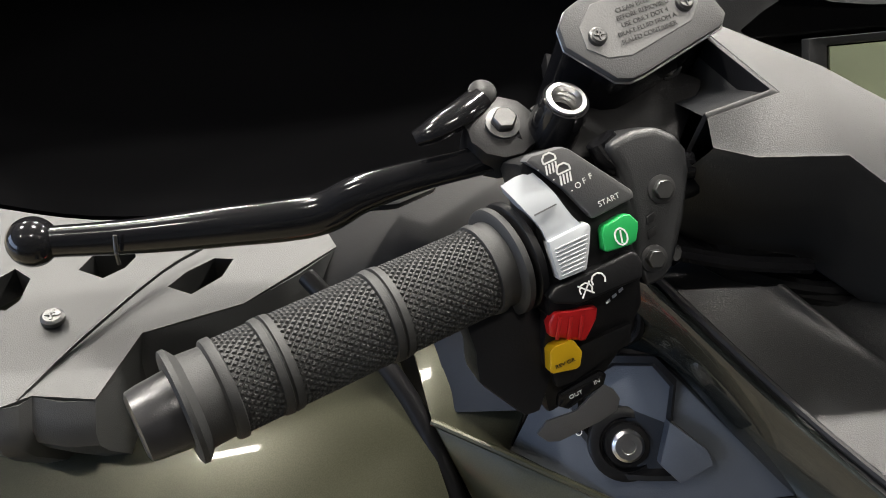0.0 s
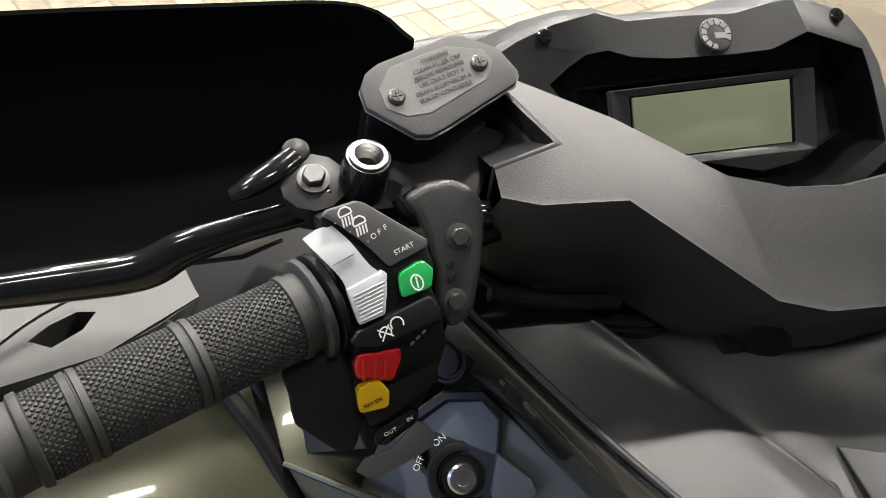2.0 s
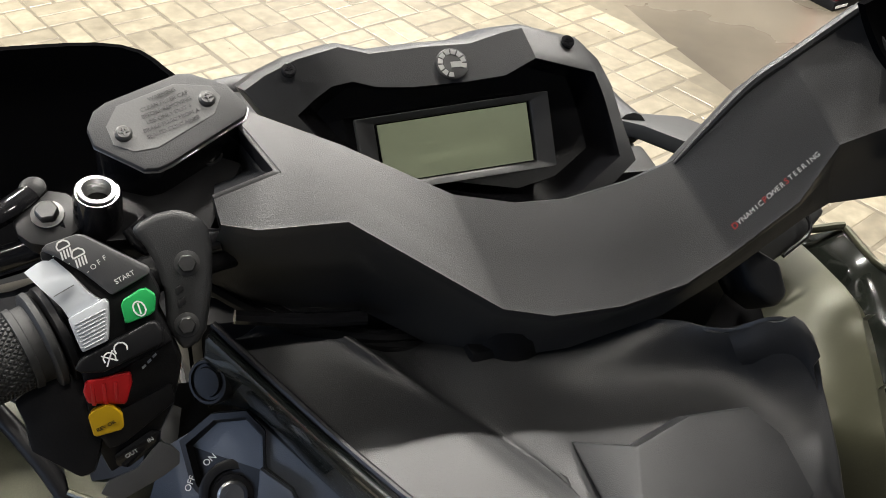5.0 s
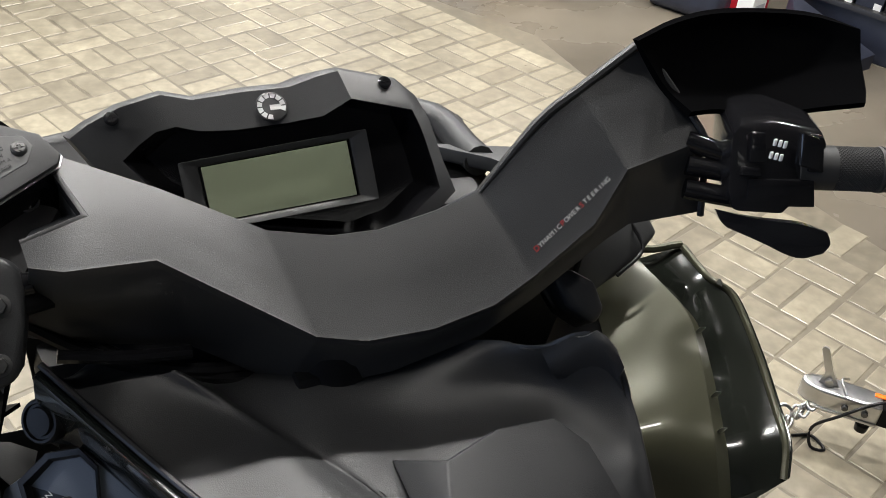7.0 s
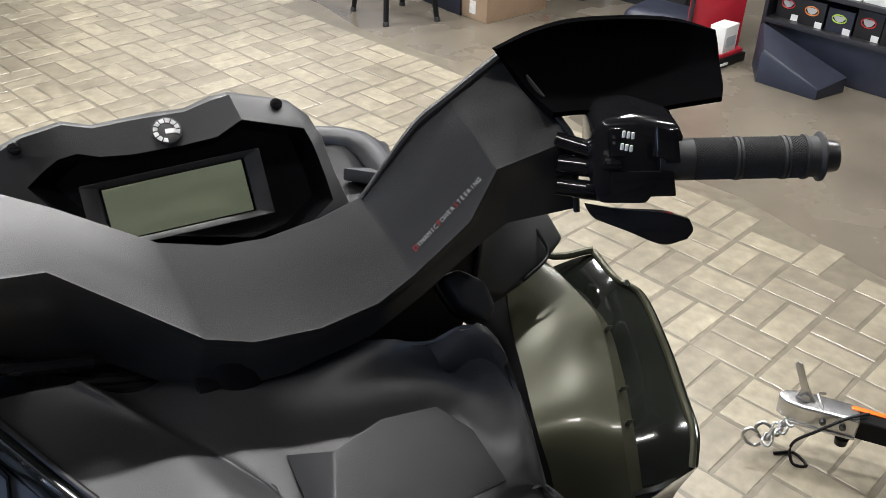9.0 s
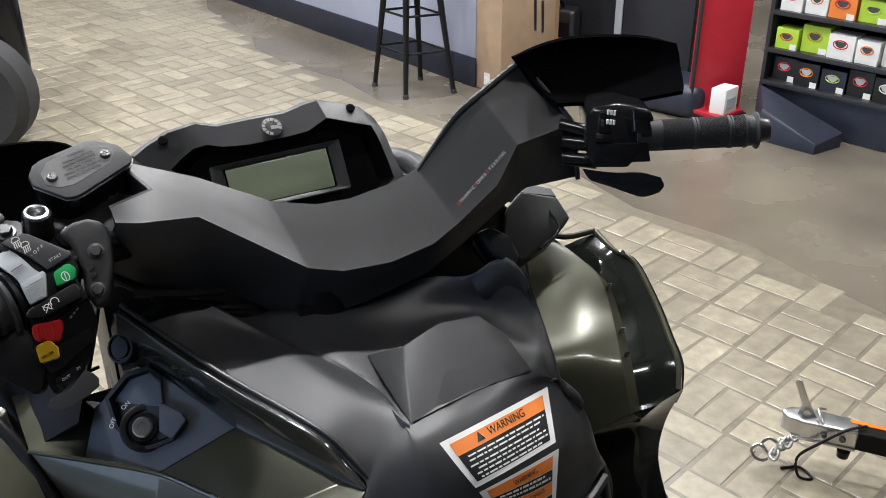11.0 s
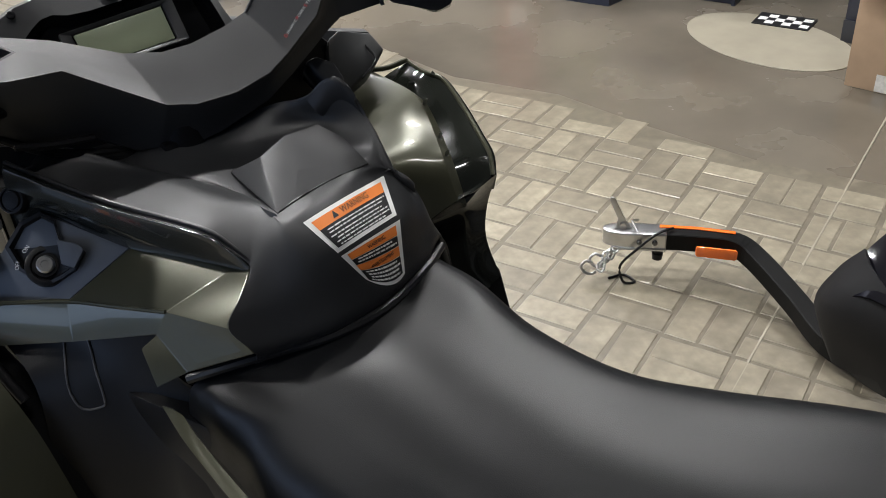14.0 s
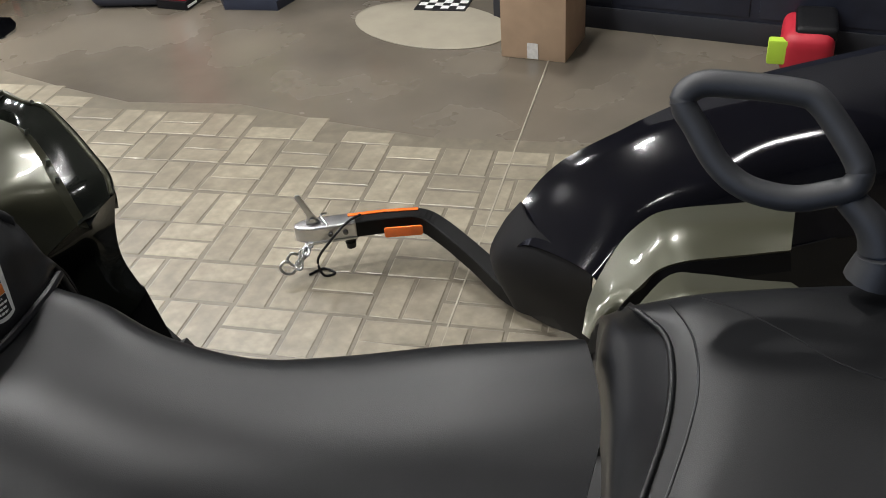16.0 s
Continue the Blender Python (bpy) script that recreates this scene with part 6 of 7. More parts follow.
tp("nose", sheet([[SHOP @ V(p) for p in r] for r in [[(1.351, 0.040, 0.140), (1.345, 0.110, 0.260), (1.370, 0.085, 0.360), (1.392, 0.045, 0.425)], [(1.330, 0.020, 0.140), (1.300, 0.050, 0.260), (1.295, 0.030, 0.340), (1.340, -0.010, 0.425)], [(1.335, -0.080, 0.140), (1.290, -0.080, 0.260), (1.280, -0.090, 0.350), (1.300, -0.100, 0.410)], [(1.335, -0.190, 0.120), (1.300, -0.210, 0.260), (1.265, -0.225, 0.360), (1.258, -0.232, 0.402)]]], 5, 5, 0.006), NOSE, label="dark grey rubbery nose guard")
tp("side", sheet([[SHOP @ V(p) for p in r] for r in [[(1.335, 0.030, 0.150), (1.335, -0.100, 0.130), (1.400, -0.330, 0.120), (1.600, -0.560, 0.120), (2.100, -0.880, 0.120)], [(1.300, -0.210, 0.300), (1.300, -0.270, 0.330), (1.420, -0.340, 0.350), (1.690, -0.570, 0.355), (2.180, -0.870, 0.355)]]], 4, 4, 0.006), BLACK)
tongue_line = [V(p) for p in [(1.400, -0.100, 0.050), (1.395, 0.020, 0.052), (1.432, 0.150, 0.072), (1.462, 0.300, 0.100), (1.452, 0.372, 0.118), (1.390, 0.440, 0.122), (1.315, 0.505, 0.125)]]
c0 = V((1.318, 0.503, 0.126))
td = V((-0.74, 0.67, 0)).normalized()
ts = V((0.67, 0.74, 0))


def square_bar(line, half, bm=None):
    """A square steel bar along a line of points, standing upright."""
    rings = []
    pts = crv(line, 5)
    for i, p in enumerate(pts):
        d = (pts[min(i + 1, len(pts) - 1)] - pts[max(i - 1, 0)]).normalized()
        side = V((-d.y, d.x, 0)).normalized()
        up = side.cross(d)
        up = up if up.z > 0 else -up
        rings.append([p + side * (half * a) + up * (half * b) for a, b in ((-1, -1), (-0.9, -1), (0.9, -1), (1, -0.9), (1, 0.9), (0.9, 1), (-0.9, 1), (-1, 0.9))])
    return ring_loft(rings, True, True, bm)


tp("tongue", square_bar(tongue_line, 0.024), TONGUE, label="black square steel tongue", smooth=False)
coupler = tp("coupler", prism([c0 + ts * s + td * l + V((0, 0, -0.022)) for l, s in ((-0.015, -0.027), (-0.015, 0.027), (0.10, 0.029), (0.135, 0.020), (0.150, 0.008), (0.150, -0.008), (0.135, -0.020), (0.10, -0.029))], (0, 0, 0.046), 0.006, 3), STEEL, label="zinc plated ball coupler")
for l in (0.015, 0.055):
    tp("coupler_bolt", lathe([(0, 0.007), (0.006, 0.007), (0.008, 0.005)], c0 + td * l + ts * -0.028, -ts, 12), BOLT, coupler)
latch = tp("latch", prism([c0 + td * l + V((0, 0, z)) + ts * -0.003 for l, z in ((0.075, 0.022), (0.118, 0.022), (0.112, 0.050), (0.136, 0.108), (0.132, 0.116), (0.122, 0.114), (0.096, 0.056))], ts * 0.006, 0.0015), STEEL, coupler, "raised coupler latch")
tp("latch_pivot", lathe([(-0.012, 0.009), (0.012, 0.009), (0.013, 0.006)], c0 + td * 0.098 + V((0, 0, 0.034)), ts, 16), STEEL, latch)
tp("coupler_lip", prism([c0 + td * l + ts * q + V((0, 0, -0.026)) for l, q in ((-0.015, -0.031), (-0.015, 0.031), (0.12, 0.032), (0.12, -0.032))], (0, 0, 0.006), 0.002), STEEL, coupler)
tp("latch_pin", tube([c0 + td * 0.060 + ts * -0.03 + V((0, 0, 0.03)), c0 + td * 0.075 + V((0, 0, 0.045)), c0 + td * 0.060 + ts * 0.03 + V((0, 0, 0.03))], 0.003, 8, 5), STEEL, coupler)
chain = bmesh.new()
for k in range(7):
    c = c0 + td * (0.115 + 0.006 * k) + ts * (-0.022 - 0.003 * k + 0.010 * math.sin(k * 1.9)) + V((0, 0, -0.024 - 0.008 * k))
    d1, d2 = (V((0.014, 0.006, 0.004)), V((0.0, 0.004, 0.010))) if k % 2 else (V((0.006, 0.012, 0.006)), V((0.010, -0.006, 0.006)))
    tube([c + d1, c + d2 * 0.8, c - d1, c - d2 * 0.8], 0.0034, 8, 5, True, 1.0, chain)
tp("safety_chain", chain, STEEL, label="short zinc chain hanging under the coupler")
for k in (0, 1):
    h0 = c0 + td * (0.150 + 0.022 * k) + ts * (-0.030 - 0.012 * k) + V((0, 0, -0.050 - 0.016 * k))
    tp("chain_hook", tube([h0, h0 + td * 0.018 + V((0, 0, 0.006)), h0 + td * 0.030 + ts * -0.006 + V((0, 0, -0.008)), h0 + td * 0.020 + ts * -0.010 + V((0, 0, -0.024)), h0 + td * 0.002 + ts * -0.010 + V((0, 0, -0.028)), h0 + td * -0.010 + ts * -0.008 + V((0, 0, -0.020))], 0.0042, 8, 6), STEEL)
tp("cable", tube([c0 + td * -0.03 + V((0, 0, 0.03)), c0 + td * 0.01 + ts * -0.03 + V((0, 0, 0.028)), c0 + td * 0.06 + ts * -0.05 + V((0, 0, -0.01)), c0 + td * 0.10 + ts * -0.04 + V((0, 0, -0.07)), c0 + td * 0.09 + ts * -0.05 + V((0, 0, -0.115)), c0 + td * 0.06 + ts * -0.04 + V((0, 0, -0.12)), c0 + td * 0.09 + ts * -0.01 + V((0, 0, -0.12)), c0 + td * 0.13 + ts * -0.03 + V((0, 0, -0.12))], 0.0035, 8, 6), BLACK)
tp("jack_pin", lathe([(0, 0.010), (0.025, 0.010), (0.028, 0.015), (0.045, 0.013)], c0 + td * 0.005 + V((0, 0, -0.022)), (0, 0, -1), 16), BLACK)
rl, rr = V((1.368, 0.422, 0.121)), V((1.440, 0.352, 0.116))
rd = (rr - rl).normalized()
rs = V((rd.y, -rd.x, 0))
rs = rs if rs.y < 0 else -rs
tp("reflector", prism([rl + rd * u + V((0, 0, v)) + rs * 0.024 for u, v in ((0, -0.014), (0.095, -0.014), (0.100, -0.009), (0.100, 0.011), (0.095, 0.016), (0, 0.016), (-0.004, 0.011), (-0.004, -0.009))], rs * 0.006, 0.002), AMBER, label="amber side reflector")
tp("top_reflector", prism([p + V((0, 0, 0.0245)) + ts * s for p, s in ((tongue_line[6], 0.008), (tongue_line[5], 0.008), (tongue_line[4] + V((0, 0, 0.002)), 0.006), (tongue_line[4] + V((0, 0, 0.002)), 0.018), (tongue_line[5], 0.020), (tongue_line[6], 0.020))], (0, 0, 0.003), 0.001), AMBER)

# ---- background ----
before_shop = set(bpy.data.objects)
stool = thing("bar_stool", "black metal bar stool with splayed legs", "stool", (1.42, 4.17, 0))
feet = [V((1.234, 4.308, 0)), V((1.326, 4.012, 0)), V((1.614, 4.021, 0)), V((1.520, 4.328, 0))]
SO = V((-1.42, -4.17, 0))
tops = [V((1.42, 4.17, 0.62)) + (f - V((1.42, 4.17, 0))) * 0.62 for f in feet]
for f, t in zip(feet, tops):
    ob = part("leg", tube([f, f.lerp(t, 0.5), t], [0.014, 0.016, 0.02], 8, 3), BLACK, stool)
    ob.location = SO
    part("rubber_foot", lathe([(0, 0.017), (0.02, 0.017), (0.024, 0.014)], f, (0, 0, 1), 12), RUBBER, stool).location = SO
for h in (0.24, 0.44):
    for i in range(4):
        a, b = feet[i].lerp(tops[i], h / 0.62), feet[(i + 1) % 4].lerp(tops[(i + 1) % 4], h / 0.62)
        part("stretcher", tube([a, b], 0.007, 8, 2), BLACK, stool).location = SO
part("seat", block((0, 0, 0.635), (0.31, 0.31, 0.03), 10, 0.01), BLACK, stool)


def carton(name, corner, along, width, depth, height, label, open_top=False):
    """A taped cardboard box by a floor corner and the direction of its front."""
    t = thing(name, label, "cardboard box", corner, "cardboard boxes")
    a = V((along[0], along[1], 0)).normalized()
    b = V((-a.y, a.x, 0))
    if b.x < 0:
        b = -b
    up = V((0, 0, 1))
    part("carton", prism([a * 0, a * width, a * width + b * depth, b * depth], (0, 0, height), 0.004), CARD, t)
    for z in (height * 0.10, height * 0.92):
        c = a * width * 0.5 - b * 0.002
        part("tape", prism([c + a * -0.025 + up * (z - 0.035), c + a * 0.025 + up * (z - 0.035), c + a * 0.022 + up * (z + 0.035), c + a * -0.025 + up * (z + 0.035)], -b * 0.001), TAPEWHITE, t)
    part("top_flap", prism([up * height, a * width + up * height, a * width - b * 0.10 + up * (height + 0.05), -b * 0.10 + up * (height + 0.05)], b * 0.003 + up * 0.003), CARD, t)
    part("top_flap", prism([b * depth + up * height, a * width + b * depth + up * height, a * width + b * (depth + 0.06) + up * (height + 0.09), b * (depth + 0.06) + up * (height + 0.09)], -b * 0.003 + up * 0.002), CARD, t)
    return t


carton("carton_box", (2.925, 1.180, 0), (0.072, -0.28), 0.29, 0.30, 0.40, "tall brown cardboard box with white tape on the floor")
big = carton("carton_box", (1.845, 3.895, 0), (-0.075, 0.205), 0.22, 0.45, 0.66, "worn brown cardboard box with tape and handwriting")
ba = V((-0.075, 0.205, 0)).normalized()
bb = V((ba.y, -ba.x, 0))
for k in range(2):
    c = bb * (0.24 + 0.06 * k) - ba * 0.002 + V((0, 0, 0.50 - 0.02 * k))
    part("scribble", prism([c, c + bb * 0.02, c + bb * 0.03 + V((0, 0, -0.18)), c + bb * 0.012 + V((0, 0, -0.18))], -ba * 0.001), BOLT, big)
part("wide_tape", prism([bb * 0.42 - ba * 0.002 + V((0, 0, 0.02)), bb * 0.448 - ba * 0.002 + V((0, 0, 0.02)), bb * 0.448 - ba * 0.002 + V((0, 0, 0.64)), bb * 0.42 - ba * 0.002 + V((0, 0, 0.64))], -ba * 0.001), TAPE, big)

# wall with navy skirting behind the stool, and the dark partition beyond it
wd = V((0.58, -1.70, 0)).normalized()
wa = V((1.172, 5.834, 0))
wn = V((-wd.y, wd.x, 0))
if wn.x < 0:
    wn = -wn
tagged(part("wall_back", prism([wa - wd * 4, wa + wd * 1.85, wa + wd * 1.85 + wn * 0.15, wa - wd * 4 + wn * 0.15], (0, 0, 2.6)), WALLGREY), "blue-grey painted counter wall", "wall", kind="structure")
tagged(part("baseboard", prism([wa - wd * 4 - wn * 0.012, wa + wd * 1.86 - wn * 0.012, wa + wd * 1.86, wa - wd * 4], (0, 0, 0.17), 0.003), NAVY), "dark navy skirting board", "baseboard", kind="structure")
tagged(part("wall_dark", prism([(2.45, 4.62, 0), (2.95, 3.72, 0), (3.10, 3.80, 0), (2.60, 4.70, 0)], (0, 0, 2.6), 0.004), WALLBLACK), "dark grey partition wall", "wall", kind="structure")
tagged(part("trim", prism([(2.70, 4.15, 0), (2.722, 4.112, 0), (2.712, 4.106, 0), (2.69, 4.144, 0)], (0, 0, 2.6)), LIGHT_GREY), "pale upright trim strip on the partition", "trim", kind="structure")
case = thing("tool_case", "grey and black moulded case with a red label", "case", (2.40, 4.42, 0))
part("shell", prism([(-0.14, 0.08, 0), (0.08, -0.16, 0), (0.18, -0.06, 0), (-0.04, 0.18, 0)], (0, 0, 0.34), 0.03, 3), BOLT, case)
part("front", prism([(-0.135, 0.05, 0.03), (0.055, -0.155, 0.03), (0.04, -0.17, 0.05), (-0.15, 0.036, 0.05)], (0, 0, 0.22), 0.008), BLACK, case)
part("red_label", prism([(-0.10, -0.005, 0.10), (0.02, -0.137, 0.10), (0.014, -0.143, 0.10), (-0.106, -0.011, 0.10)], (0, 0, 0.08)), REDPRINT, case)
part("handle", tube([(-0.06, 0.08, 0.33), (-0.04, 0.06, 0.39), (0.04, -0.03, 0.39), (0.06, -0.05, 0.33)], 0.012, 10, 4), BLACK, case)

# red display stand with a white box
red_stand = thing("display_stand", "red display stand on a black plinth", "display stand", (2.70, 3.04, 0))
part("plinth", prism([(-0.12, 0.10, 0), (-0.07, -0.08, 0), (0.16, 0.0, 0), (0.12, 0.17, 0)], (0, 0, 0.045), 0.006), BLACK, red_stand)
part("shelf", prism([(-0.105, 0.09, 0.045), (-0.055, -0.065, 0.045), (0.14, 0.005, 0.045), (0.10, 0.155, 0.045)], (0, 0, 0.02), 0.003), REDBOARD, red_stand)
part("back_panel", prism([(-0.11, 0.12, 0.045), (0.17, 0.08, 0.045), (0.173, 0.095, 0.045), (-0.115, 0.135, 0.045)], (0, 0, 0.75), 0.003), REDBOARD, red_stand)
part("side_panel", prism([(-0.118, 0.10, 0.045), (-0.108, 0.10, 0.045), (-0.100, 0.135, 0.045), (-0.112, 0.135, 0.045)], (0, 0, 0.75), 0.002), WALLBLACK, red_stand)
part("plinth_bar", prism([(-0.063, -0.083, 0.015), (0.02, -0.054, 0.015), (0.019, -0.057, 0.015), (-0.064, -0.086, 0.015)], (0, 0, 0.012)), WHITE, red_stand)
box = thing("carton_pack", "plain white product box on the red stand", "box", (2.70, 3.05, 0.065))
part("pack", prism([(-0.06, 0.01, 0), (-0.02, -0.06, 0), (0.09, -0.01, 0), (0.05, 0.06, 0)], (0, 0, 0.13), 0.003), WHITE, box)
part("pack_label", prism([(-0.005, -0.0555, 0.03), (0.07, -0.0215, 0.03), (0.0708, -0.0232, 0.03), (-0.0042, -0.0572, 0.03)], (0, 0, 0.05)), LIGHT_GREY, box)

# display shelving with goggle boxes
SA, SB = V((2.90, 3.00, 0)), V((3.30, 2.12, 0))
sd = (SB - SA).normalized()
sn = V((-sd.y, sd.x, 0))
if sn.x < 0:
    sn = -sn
unit = thing("display_shelf", "dark navy display shelving packed with boxed goggles", "shelving", SA)
sl = (SB - SA).length


def shelf_part(name, u0, u1, d0_, d1_, z0, z1, material, bev=0.004):
    up = V((0, 0, z0))
    return part(name, prism([sd * u0 + sn * d0_ + up, sd * u1 + sn * d0_ + up, sd * u1 + sn * d1_ + up, sd * u0 + sn * d1_ + up], (0, 0, z1 - z0), bev), material, unit)


shelf_part("base_panel", 0, sl, 0.03, 0.40, 0, 0.21, NAVY)
shelf_part("back_panel", 0, sl, 0.40, 0.43, 0, 1.7, NAVY)
shelf_part("end_panel", -0.02, 0, 0.0, 0.43, 0, 1.7, WALLBLACK)
shelf_part("end_panel", sl, sl + 0.02, 0.0, 0.43, 0, 1.7, NAVY)
heights = [0.21, 0.375, 0.56, 0.74, 0.92]
for z in heights:
    shelf_part("shelf_board", 0, sl, 0.0, 0.40, z, z + 0.018, BOLT, 0.002)
    shelf_part("price_rail", 0, sl, -0.006, 0.0, z - 0.004, z + 0.018, WALLBLACK, 0.001)
tones = [BLACKPRINT, NAVY, BOLT, WHITE, LIME, YELLOW, BLACKPRINT, ORANGE, BLACKPRINT, LIGHT_GREY]
rng = random.Random(11)
for r, z in enumerate(heights[:4]):
    u, k = 0.02, 0
    while u < sl - 0.13:
        w = 0.105 + 0.03 * rng.random()
        h = 0.10 + 0.03 * rng.random()
        front = 0.02 + 0.03 * rng.random()
        dark = rng.choice(tones[:3] + [BLACKPRINT]) if r == 0 else rng.choice([WHITE, WHITE, LIGHT_GREY, WHITE, LIME, BLACKPRINT, ORANGE, WHITE])
        trim_ = rng.choice([LIME, LIGHT_GREY, YELLOW, REDPRINT, WHITE, ORANGE])
        bx_ = thing("goggle_box", "dark goggle box with a printed front and bright trim" if r == 0 else "bright boxed goggles standing on the display shelf", "box", SA + sd * u + sn * front + V((0, 0, z + 0.018)), "goggle boxes")
        part("box", prism([V((0, 0, 0)), sd * w, sd * w + sn * 0.11, sn * 0.11], (0, 0, h), 0.002), dark, bx_)
        arcp = [sd * (w * (0.47 + 0.27 * math.cos(a))) - sn * 0.0015 + V((0, 0, h * (0.60 + 0.17 * math.sin(a)))) for a in (math.pi * j / 5 for j in range(10))]
        part("goggle_print", tube(arcp, 0.003, 6, 2, True), trim_, bx_)
        part("lens_print", prism([sd * (w * a) - sn * 0.001 + V((0, 0, h * b)) for a, b in ((0.34, 0.52), (0.44, 0.47), (0.50, 0.47), (0.60, 0.52), (0.68, 0.64), (0.66, 0.72), (0.28, 0.72), (0.26, 0.64))], -sn * 0.0008), LIGHT_GREY if dark in (BLACKPRINT, NAVY, BOLT) else BOLT, bx_)
        part("price_tag", prism([sd * (w * 0.68) - sn * 0.001, sd * (w * 0.96) - sn * 0.001, sd * (w * 0.96) - sn * 0.001 + V((0, 0, 0.028)), sd * (w * 0.68) - sn * 0.001 + V((0, 0, 0.028))], -sn * 0.0008), WHITE, bx_)
        u += w + 0.008
        k += 1
# navy ramp-shaped plinth in front of the shelving
ramp = thing("display_plinth", "low dark navy display plinth with a sloped top", "plinth", (2.88, 2.72, 0))
rampz = [V((-0.02, 0.26, 0)), V((-0.14, 0.07, 0)), V((-0.02, -0.20, 0)), V((0.17, -0.16, 0))]
bm = bmesh.new()
ring_loft([rampz, [p + V((0, 0, h)) for p, h in zip(rampz, (0.20, 0.14, 0.045, 0.07))], [p * 0.93 + V((0, 0, h)) for p, h in zip(rampz, (0.215, 0.155, 0.055, 0.08))]], True, True, bm)
part("plinth_body", bm, NAVY, ramp)
part("plinth_foot", prism([p * 0.96 for p in rampz], (0, 0, 0.02)), BLACKPRINT, ramp)
# second cabinet behind the tall carton, with goods on it
cab = thing("display_cabinet", "long dark navy display cabinet", "cabinet", (3.42, 0.95, 0))
cd = V((0.26, -1.30, 0)).normalized()
cn = V((1.30, 0.26, 0)).normalized()
part("cabinet_body", prism([cd * -0.55, cd * 1.9, cd * 1.9 + cn * 0.5, cd * -0.55 + cn * 0.5], (0, 0, 0.70), 0.008), NAVY, cab)
part("kick_board", prism([cd * -0.55 - cn * 0.01, cd * 1.9 - cn * 0.01, cd * 1.9, cd * -0.55], (0, 0, 0.10), 0.002), WALLBLACK, cab)
part("worktop", prism([cd * -0.57 - cn * 0.02, cd * 1.92 - cn * 0.02, cd * 1.92 + cn * 0.5, cd * -0.57 + cn * 0.5], (0, 0, 0.02), 0.003), BOLT, cab).location = (0, 0, 0.70)
for k in range(4):
    part("cabinet_door", prism([cd * (-0.53 + k * 0.6) - cn * 0.008, cd * (0.03 + k * 0.6) - cn * 0.008, cd * (0.03 + k * 0.6), cd * (-0.53 + k * 0.6)], (0, 0, 0.55), 0.003), NAVY, cab).location = (0, 0, 0.12)
bag = thing("gear_bag", "red and black riding gear bag on the floor", "bag", (3.45, 0.05, 0))
part("bag_body", soften(block((0, 0, 0.09), (0.30, 0.20, 0.18), 20), 0.06, 30, 4), REDBOARD, bag)
part("bag_flap", soften(block((0.02, -0.02, 0.17), (0.26, 0.16, 0.06), 20), 0.025, 30, 3), BLACK, bag)
part("bag_stripe", block((-0.13, 0.02, 0.10), (0.05, 0.17, 0.10), 20, 0.01), LIME, bag)
# low black ottoman and dark base further along the wall
low = thing("floor_cushion", "low dark rounded display cushion", "cushion", (2.62, 3.36, 0))
part("cushion", soften(block((0, 0, 0.09), (0.42, 0.30, 0.18), -60), 0.07, 30, 4), NAVY, low)
# pale round floor inlay and the checkered mat beyond it
disc = bmesh.new()
ring = [V((3.08 + 0.27 * math.cos(a), 1.70 + 0.42 * math.sin(a), 0.0)) for a in (2 * math.pi * k / 48 for k in range(48))]
prism(ring, (0, 0, 0.004), 0.001, 1, disc)
tagged(part("floor_inlay", disc, PALE), "pale beige round floor inlay", "floor inlay", kind="structure")
matt = thing("checkered_mat", "black and white checkered floor mat", "mat", (3.31, 1.80, 0.004))
ma, mb = V((0.40, -0.92, 0)), V((0.92, 0.40, 0))
part("mat_base", prism([ma * -0.13 + mb * -0.08, ma * 0.13 + mb * -0.08, ma * 0.13 + mb * 0.08, ma * -0.13 + mb * 0.08], (0, 0, 0.004)), BLACKPRINT, matt)
for i in range(6):
    for j in range(3):
        if (i + j) % 2:
            o = ma * (-0.12 + i * 0.04) + mb * (-0.06 + j * 0.04) + V((0, 0, 0.004))
            part("white_square", prism([o, o + ma * 0.04, o + ma * 0.04 + mb * 0.04, o + mb * 0.04], (0, 0, 0.001)), WHITE, matt)
# dark vehicle parked beyond the quad, its wheel and bright trim in view
other = thing("utility_vehicle", "black parked vehicle with bright trim and a large tyre", "vehicle", (-0.519, 3.847, 0.000))
ov_ax = V((0.25, 0.97, 0)).normalized()
part("tyre", lathe([(-0.10, 0.17), (-0.11, 0.24), (-0.08, 0.285), (0.08, 0.285), (0.11, 0.24), (0.10, 0.17)], (-0.30, 0.10, 0.285), ov_ax, 36), TYRE, other)
part("rim", lathe([(-0.09, 0.17), (-0.06, 0.15), (-0.05, 0.05), (0.05, 0.05), (0.06, 0.15), (0.09, 0.17)], (-0.30, 0.10, 0.285), ov_ax, 28), STEEL, other)
part("body", soften(block((-0.55, 0.75, 0.52), (0.85, 1.1, 0.5), 12), 0.08, 30, 4), GLOSS, other)
part("bumper", soften(block((-0.28, 0.14, 0.36), (0.5, 0.10, 0.08), 12), 0.03, 30, 3), STEEL, other)
# dark wall closing the far side of the room
tagged(part("wall_far", block((4.4, 2.0, 1.3), (0.1, 9.0, 2.6), -14), WALLBLACK), "dark painted far wall behind the displays", "wall", kind="structure")

for ob in set(bpy.data.objects) - before_shop:
    if ob.parent is None:
        ob.matrix_basis = SHOP @ ob.matrix_basis

# ---- floor pattern: stamped bricks in pairs, laid in alternating directions ----
BA = radians(26.2)
bu_, bv_ = V((math.cos(BA), math.sin(BA), 0)), V((-math.sin(BA), math.cos(BA), 0))


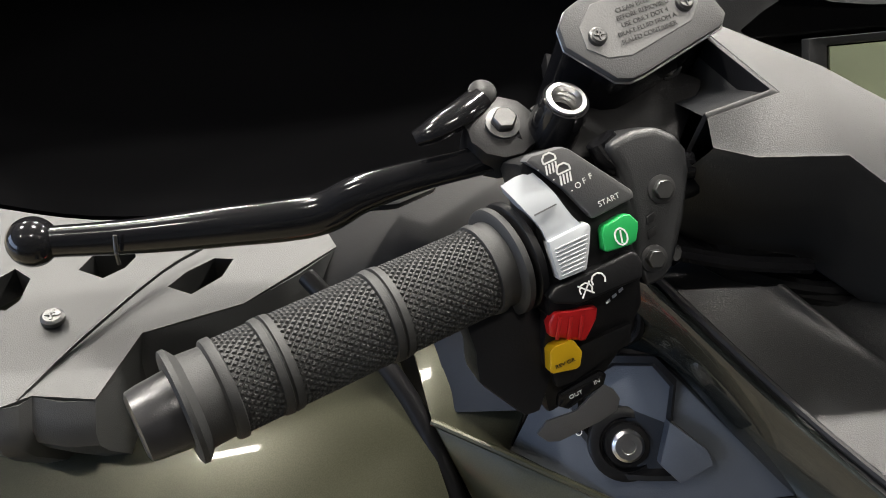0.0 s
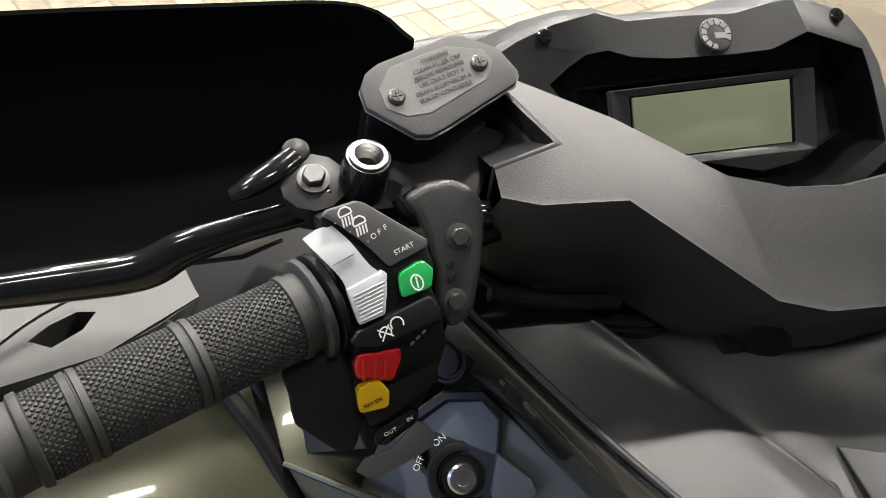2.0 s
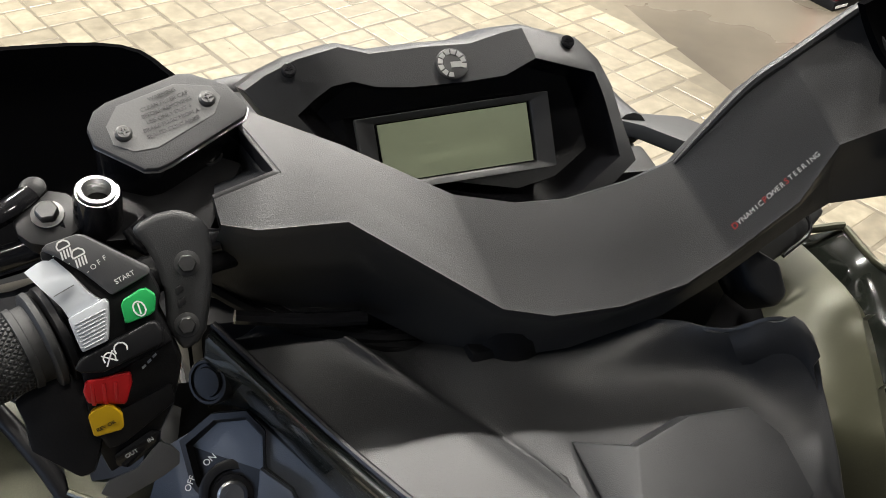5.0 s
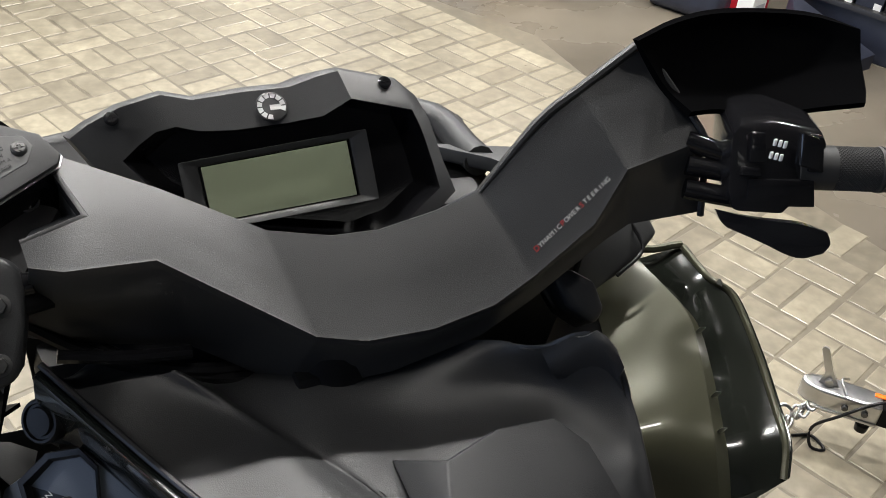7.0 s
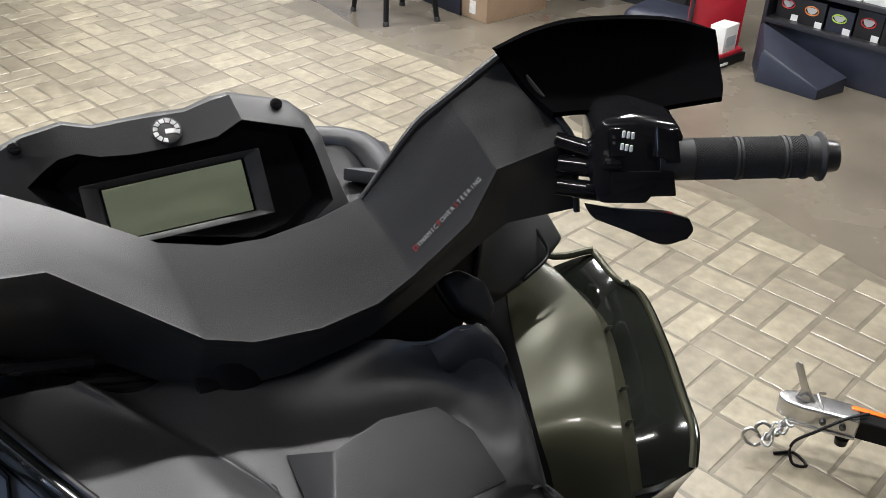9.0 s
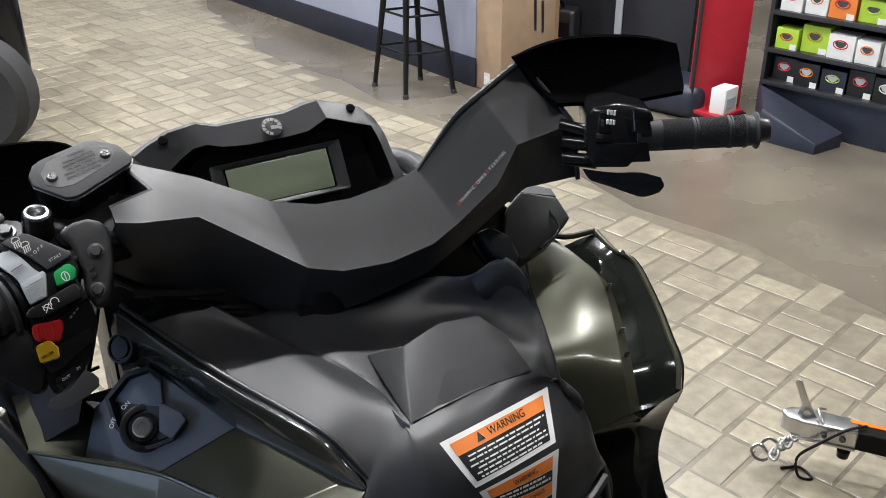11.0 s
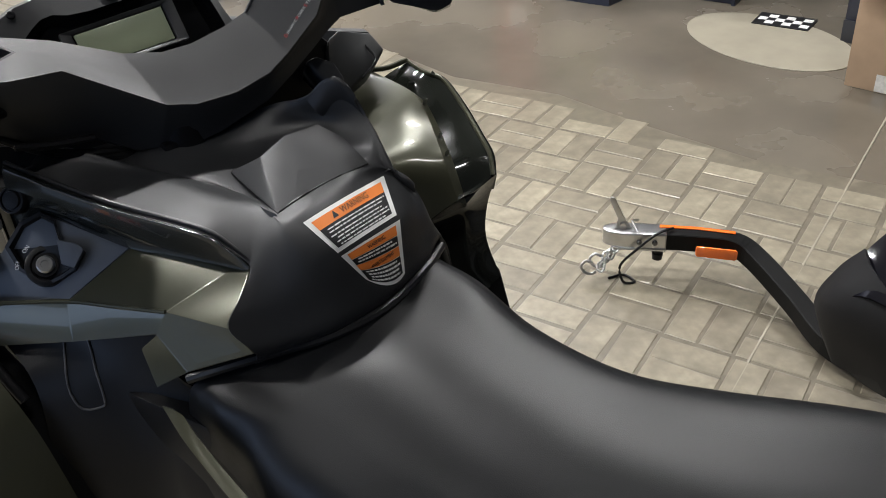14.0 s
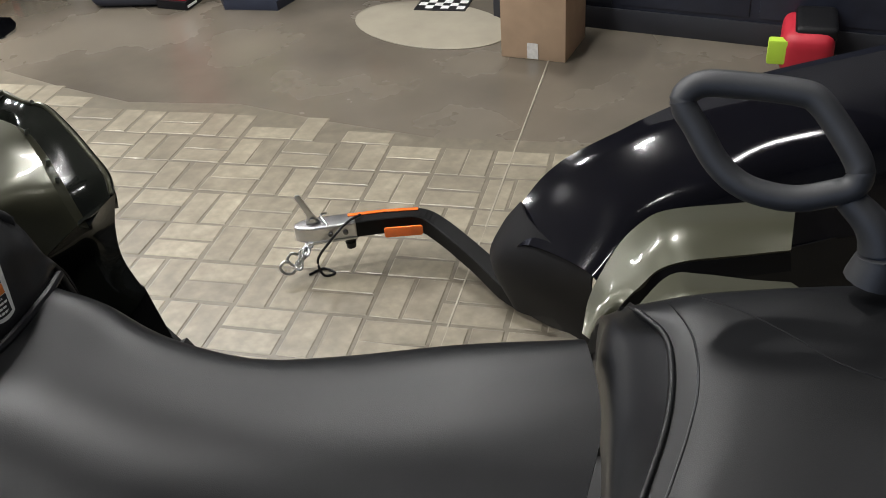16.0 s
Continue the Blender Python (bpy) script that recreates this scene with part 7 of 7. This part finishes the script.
def edge_x(y):
    """Where the brick pattern ends and the plain concrete begins."""
    pts = ((-3.0, 3.0), (-0.13, 2.29), (0.65, 2.09), (1.00, 1.955), (1.44, 1.83), (1.91, 1.65), (2.72, 1.485), (3.74, 0.98), (4.65, 0.64), (9.0, 0.1))
    for (y0, x0_), (y1, x1_) in zip(pts, pts[1:]):
        if y0 <= y <= y1:
            return x0_ + (x1_ - x0_) * (y - y0) / (y1 - y0)
    return 0


def brick_mesh(long_u):
    bm = block((0, 0, 0.0), (0.181, 0.0885, 0.0044))
    top = [v for v in bm.verts if v.co.z > 0]
    for v in top:
        v.co.x *= 0.925
        v.co.y *= 0.86
    bmesh.ops.rotate(bm, verts=bm.verts, cent=(0, 0, 0), matrix=Matrix.Rotation(BA + (0 if long_u else math.pi / 2), 3, "Z"))
    me = bpy.data.meshes.new("brick")
    bm.to_mesh(me)
    bm.free()
    me.materials.append(BRICK)
    return me


bed = bmesh.new()
ys = [-2.4 + 0.4 * k for k in range(27)]
prism([V((edge_x(y) + 0.02 + 0.05 * math.sin(y * 5.1), y, 0)) for y in ys] + [V((-3.7, y, 0)) for y in (8.0, -2.4)], (0, 0, 0.0012), 0, 1, bed)
part("brick_bed", bed, BED, floor, smooth=False)
brick_meshes = (brick_mesh(True), brick_mesh(False))
spots = []
for i in range(-24, 40):
    for j in range(-26, 44):
        for k in (-0.5, 0.5):
            lu = (i + j) % 2 == 0
            c = V((0.0446, -0.1289, 0)) + bu_ * (i * 0.1832) + bv_ * (j * 0.1832) + (bv_ if lu else bu_) * (k * 0.0898)
            if -3.6 < c.x < edge_x(c.y) - 0.05 and -2.4 < c.y < 8.0:
                spots.append((c, lu))
rng = random.Random(3)
near_spots = sorted(spots, key=lambda s: (s[0] - V((1.5, 0.9, 0))).length)
rest = bmesh.new()
for n_, (c, lu) in enumerate(near_spots):
    m = Matrix.Translation(c + V((rng.uniform(-0.004, 0.004), rng.uniform(-0.004, 0.004), rng.uniform(0.0, 0.0014)))) @ Matrix.Rotation(rng.uniform(-0.025, 0.025), 4, "Z")
    if n_ < 300:
        ob = new("brick", brick_meshes[0 if lu else 1])
        ob.parent = floor
        ob.matrix_local = m
    else:
        k0 = len(rest.verts)
        rest.from_mesh(brick_meshes[0 if lu else 1])
        rest.verts.ensure_lookup_table()
        for v in rest.verts[k0:]:
            v.co = m @ v.co
me = bpy.data.meshes.new("brick_field")
rest.to_mesh(me)
rest.free()
me.materials.append(BRICK)
field = new("brick_field", me)
field.parent = floor
tagged(field, "stamped concrete bricks further across the floor", kind="stuff")
# saw-cut joint across the floor
jn = [V((3.40, 1.12, 0)), V((2.674, 0.779, 0)), V((1.814, 0.380, 0)), V((1.284, 0.134, 0)), V((0.9, -0.044, 0))]
jb = tube([p + V((0, 0, -0.001)) for p in jn], 0.005, 6, 4)
ob = part("floor_joint", jb, PALE, floor)
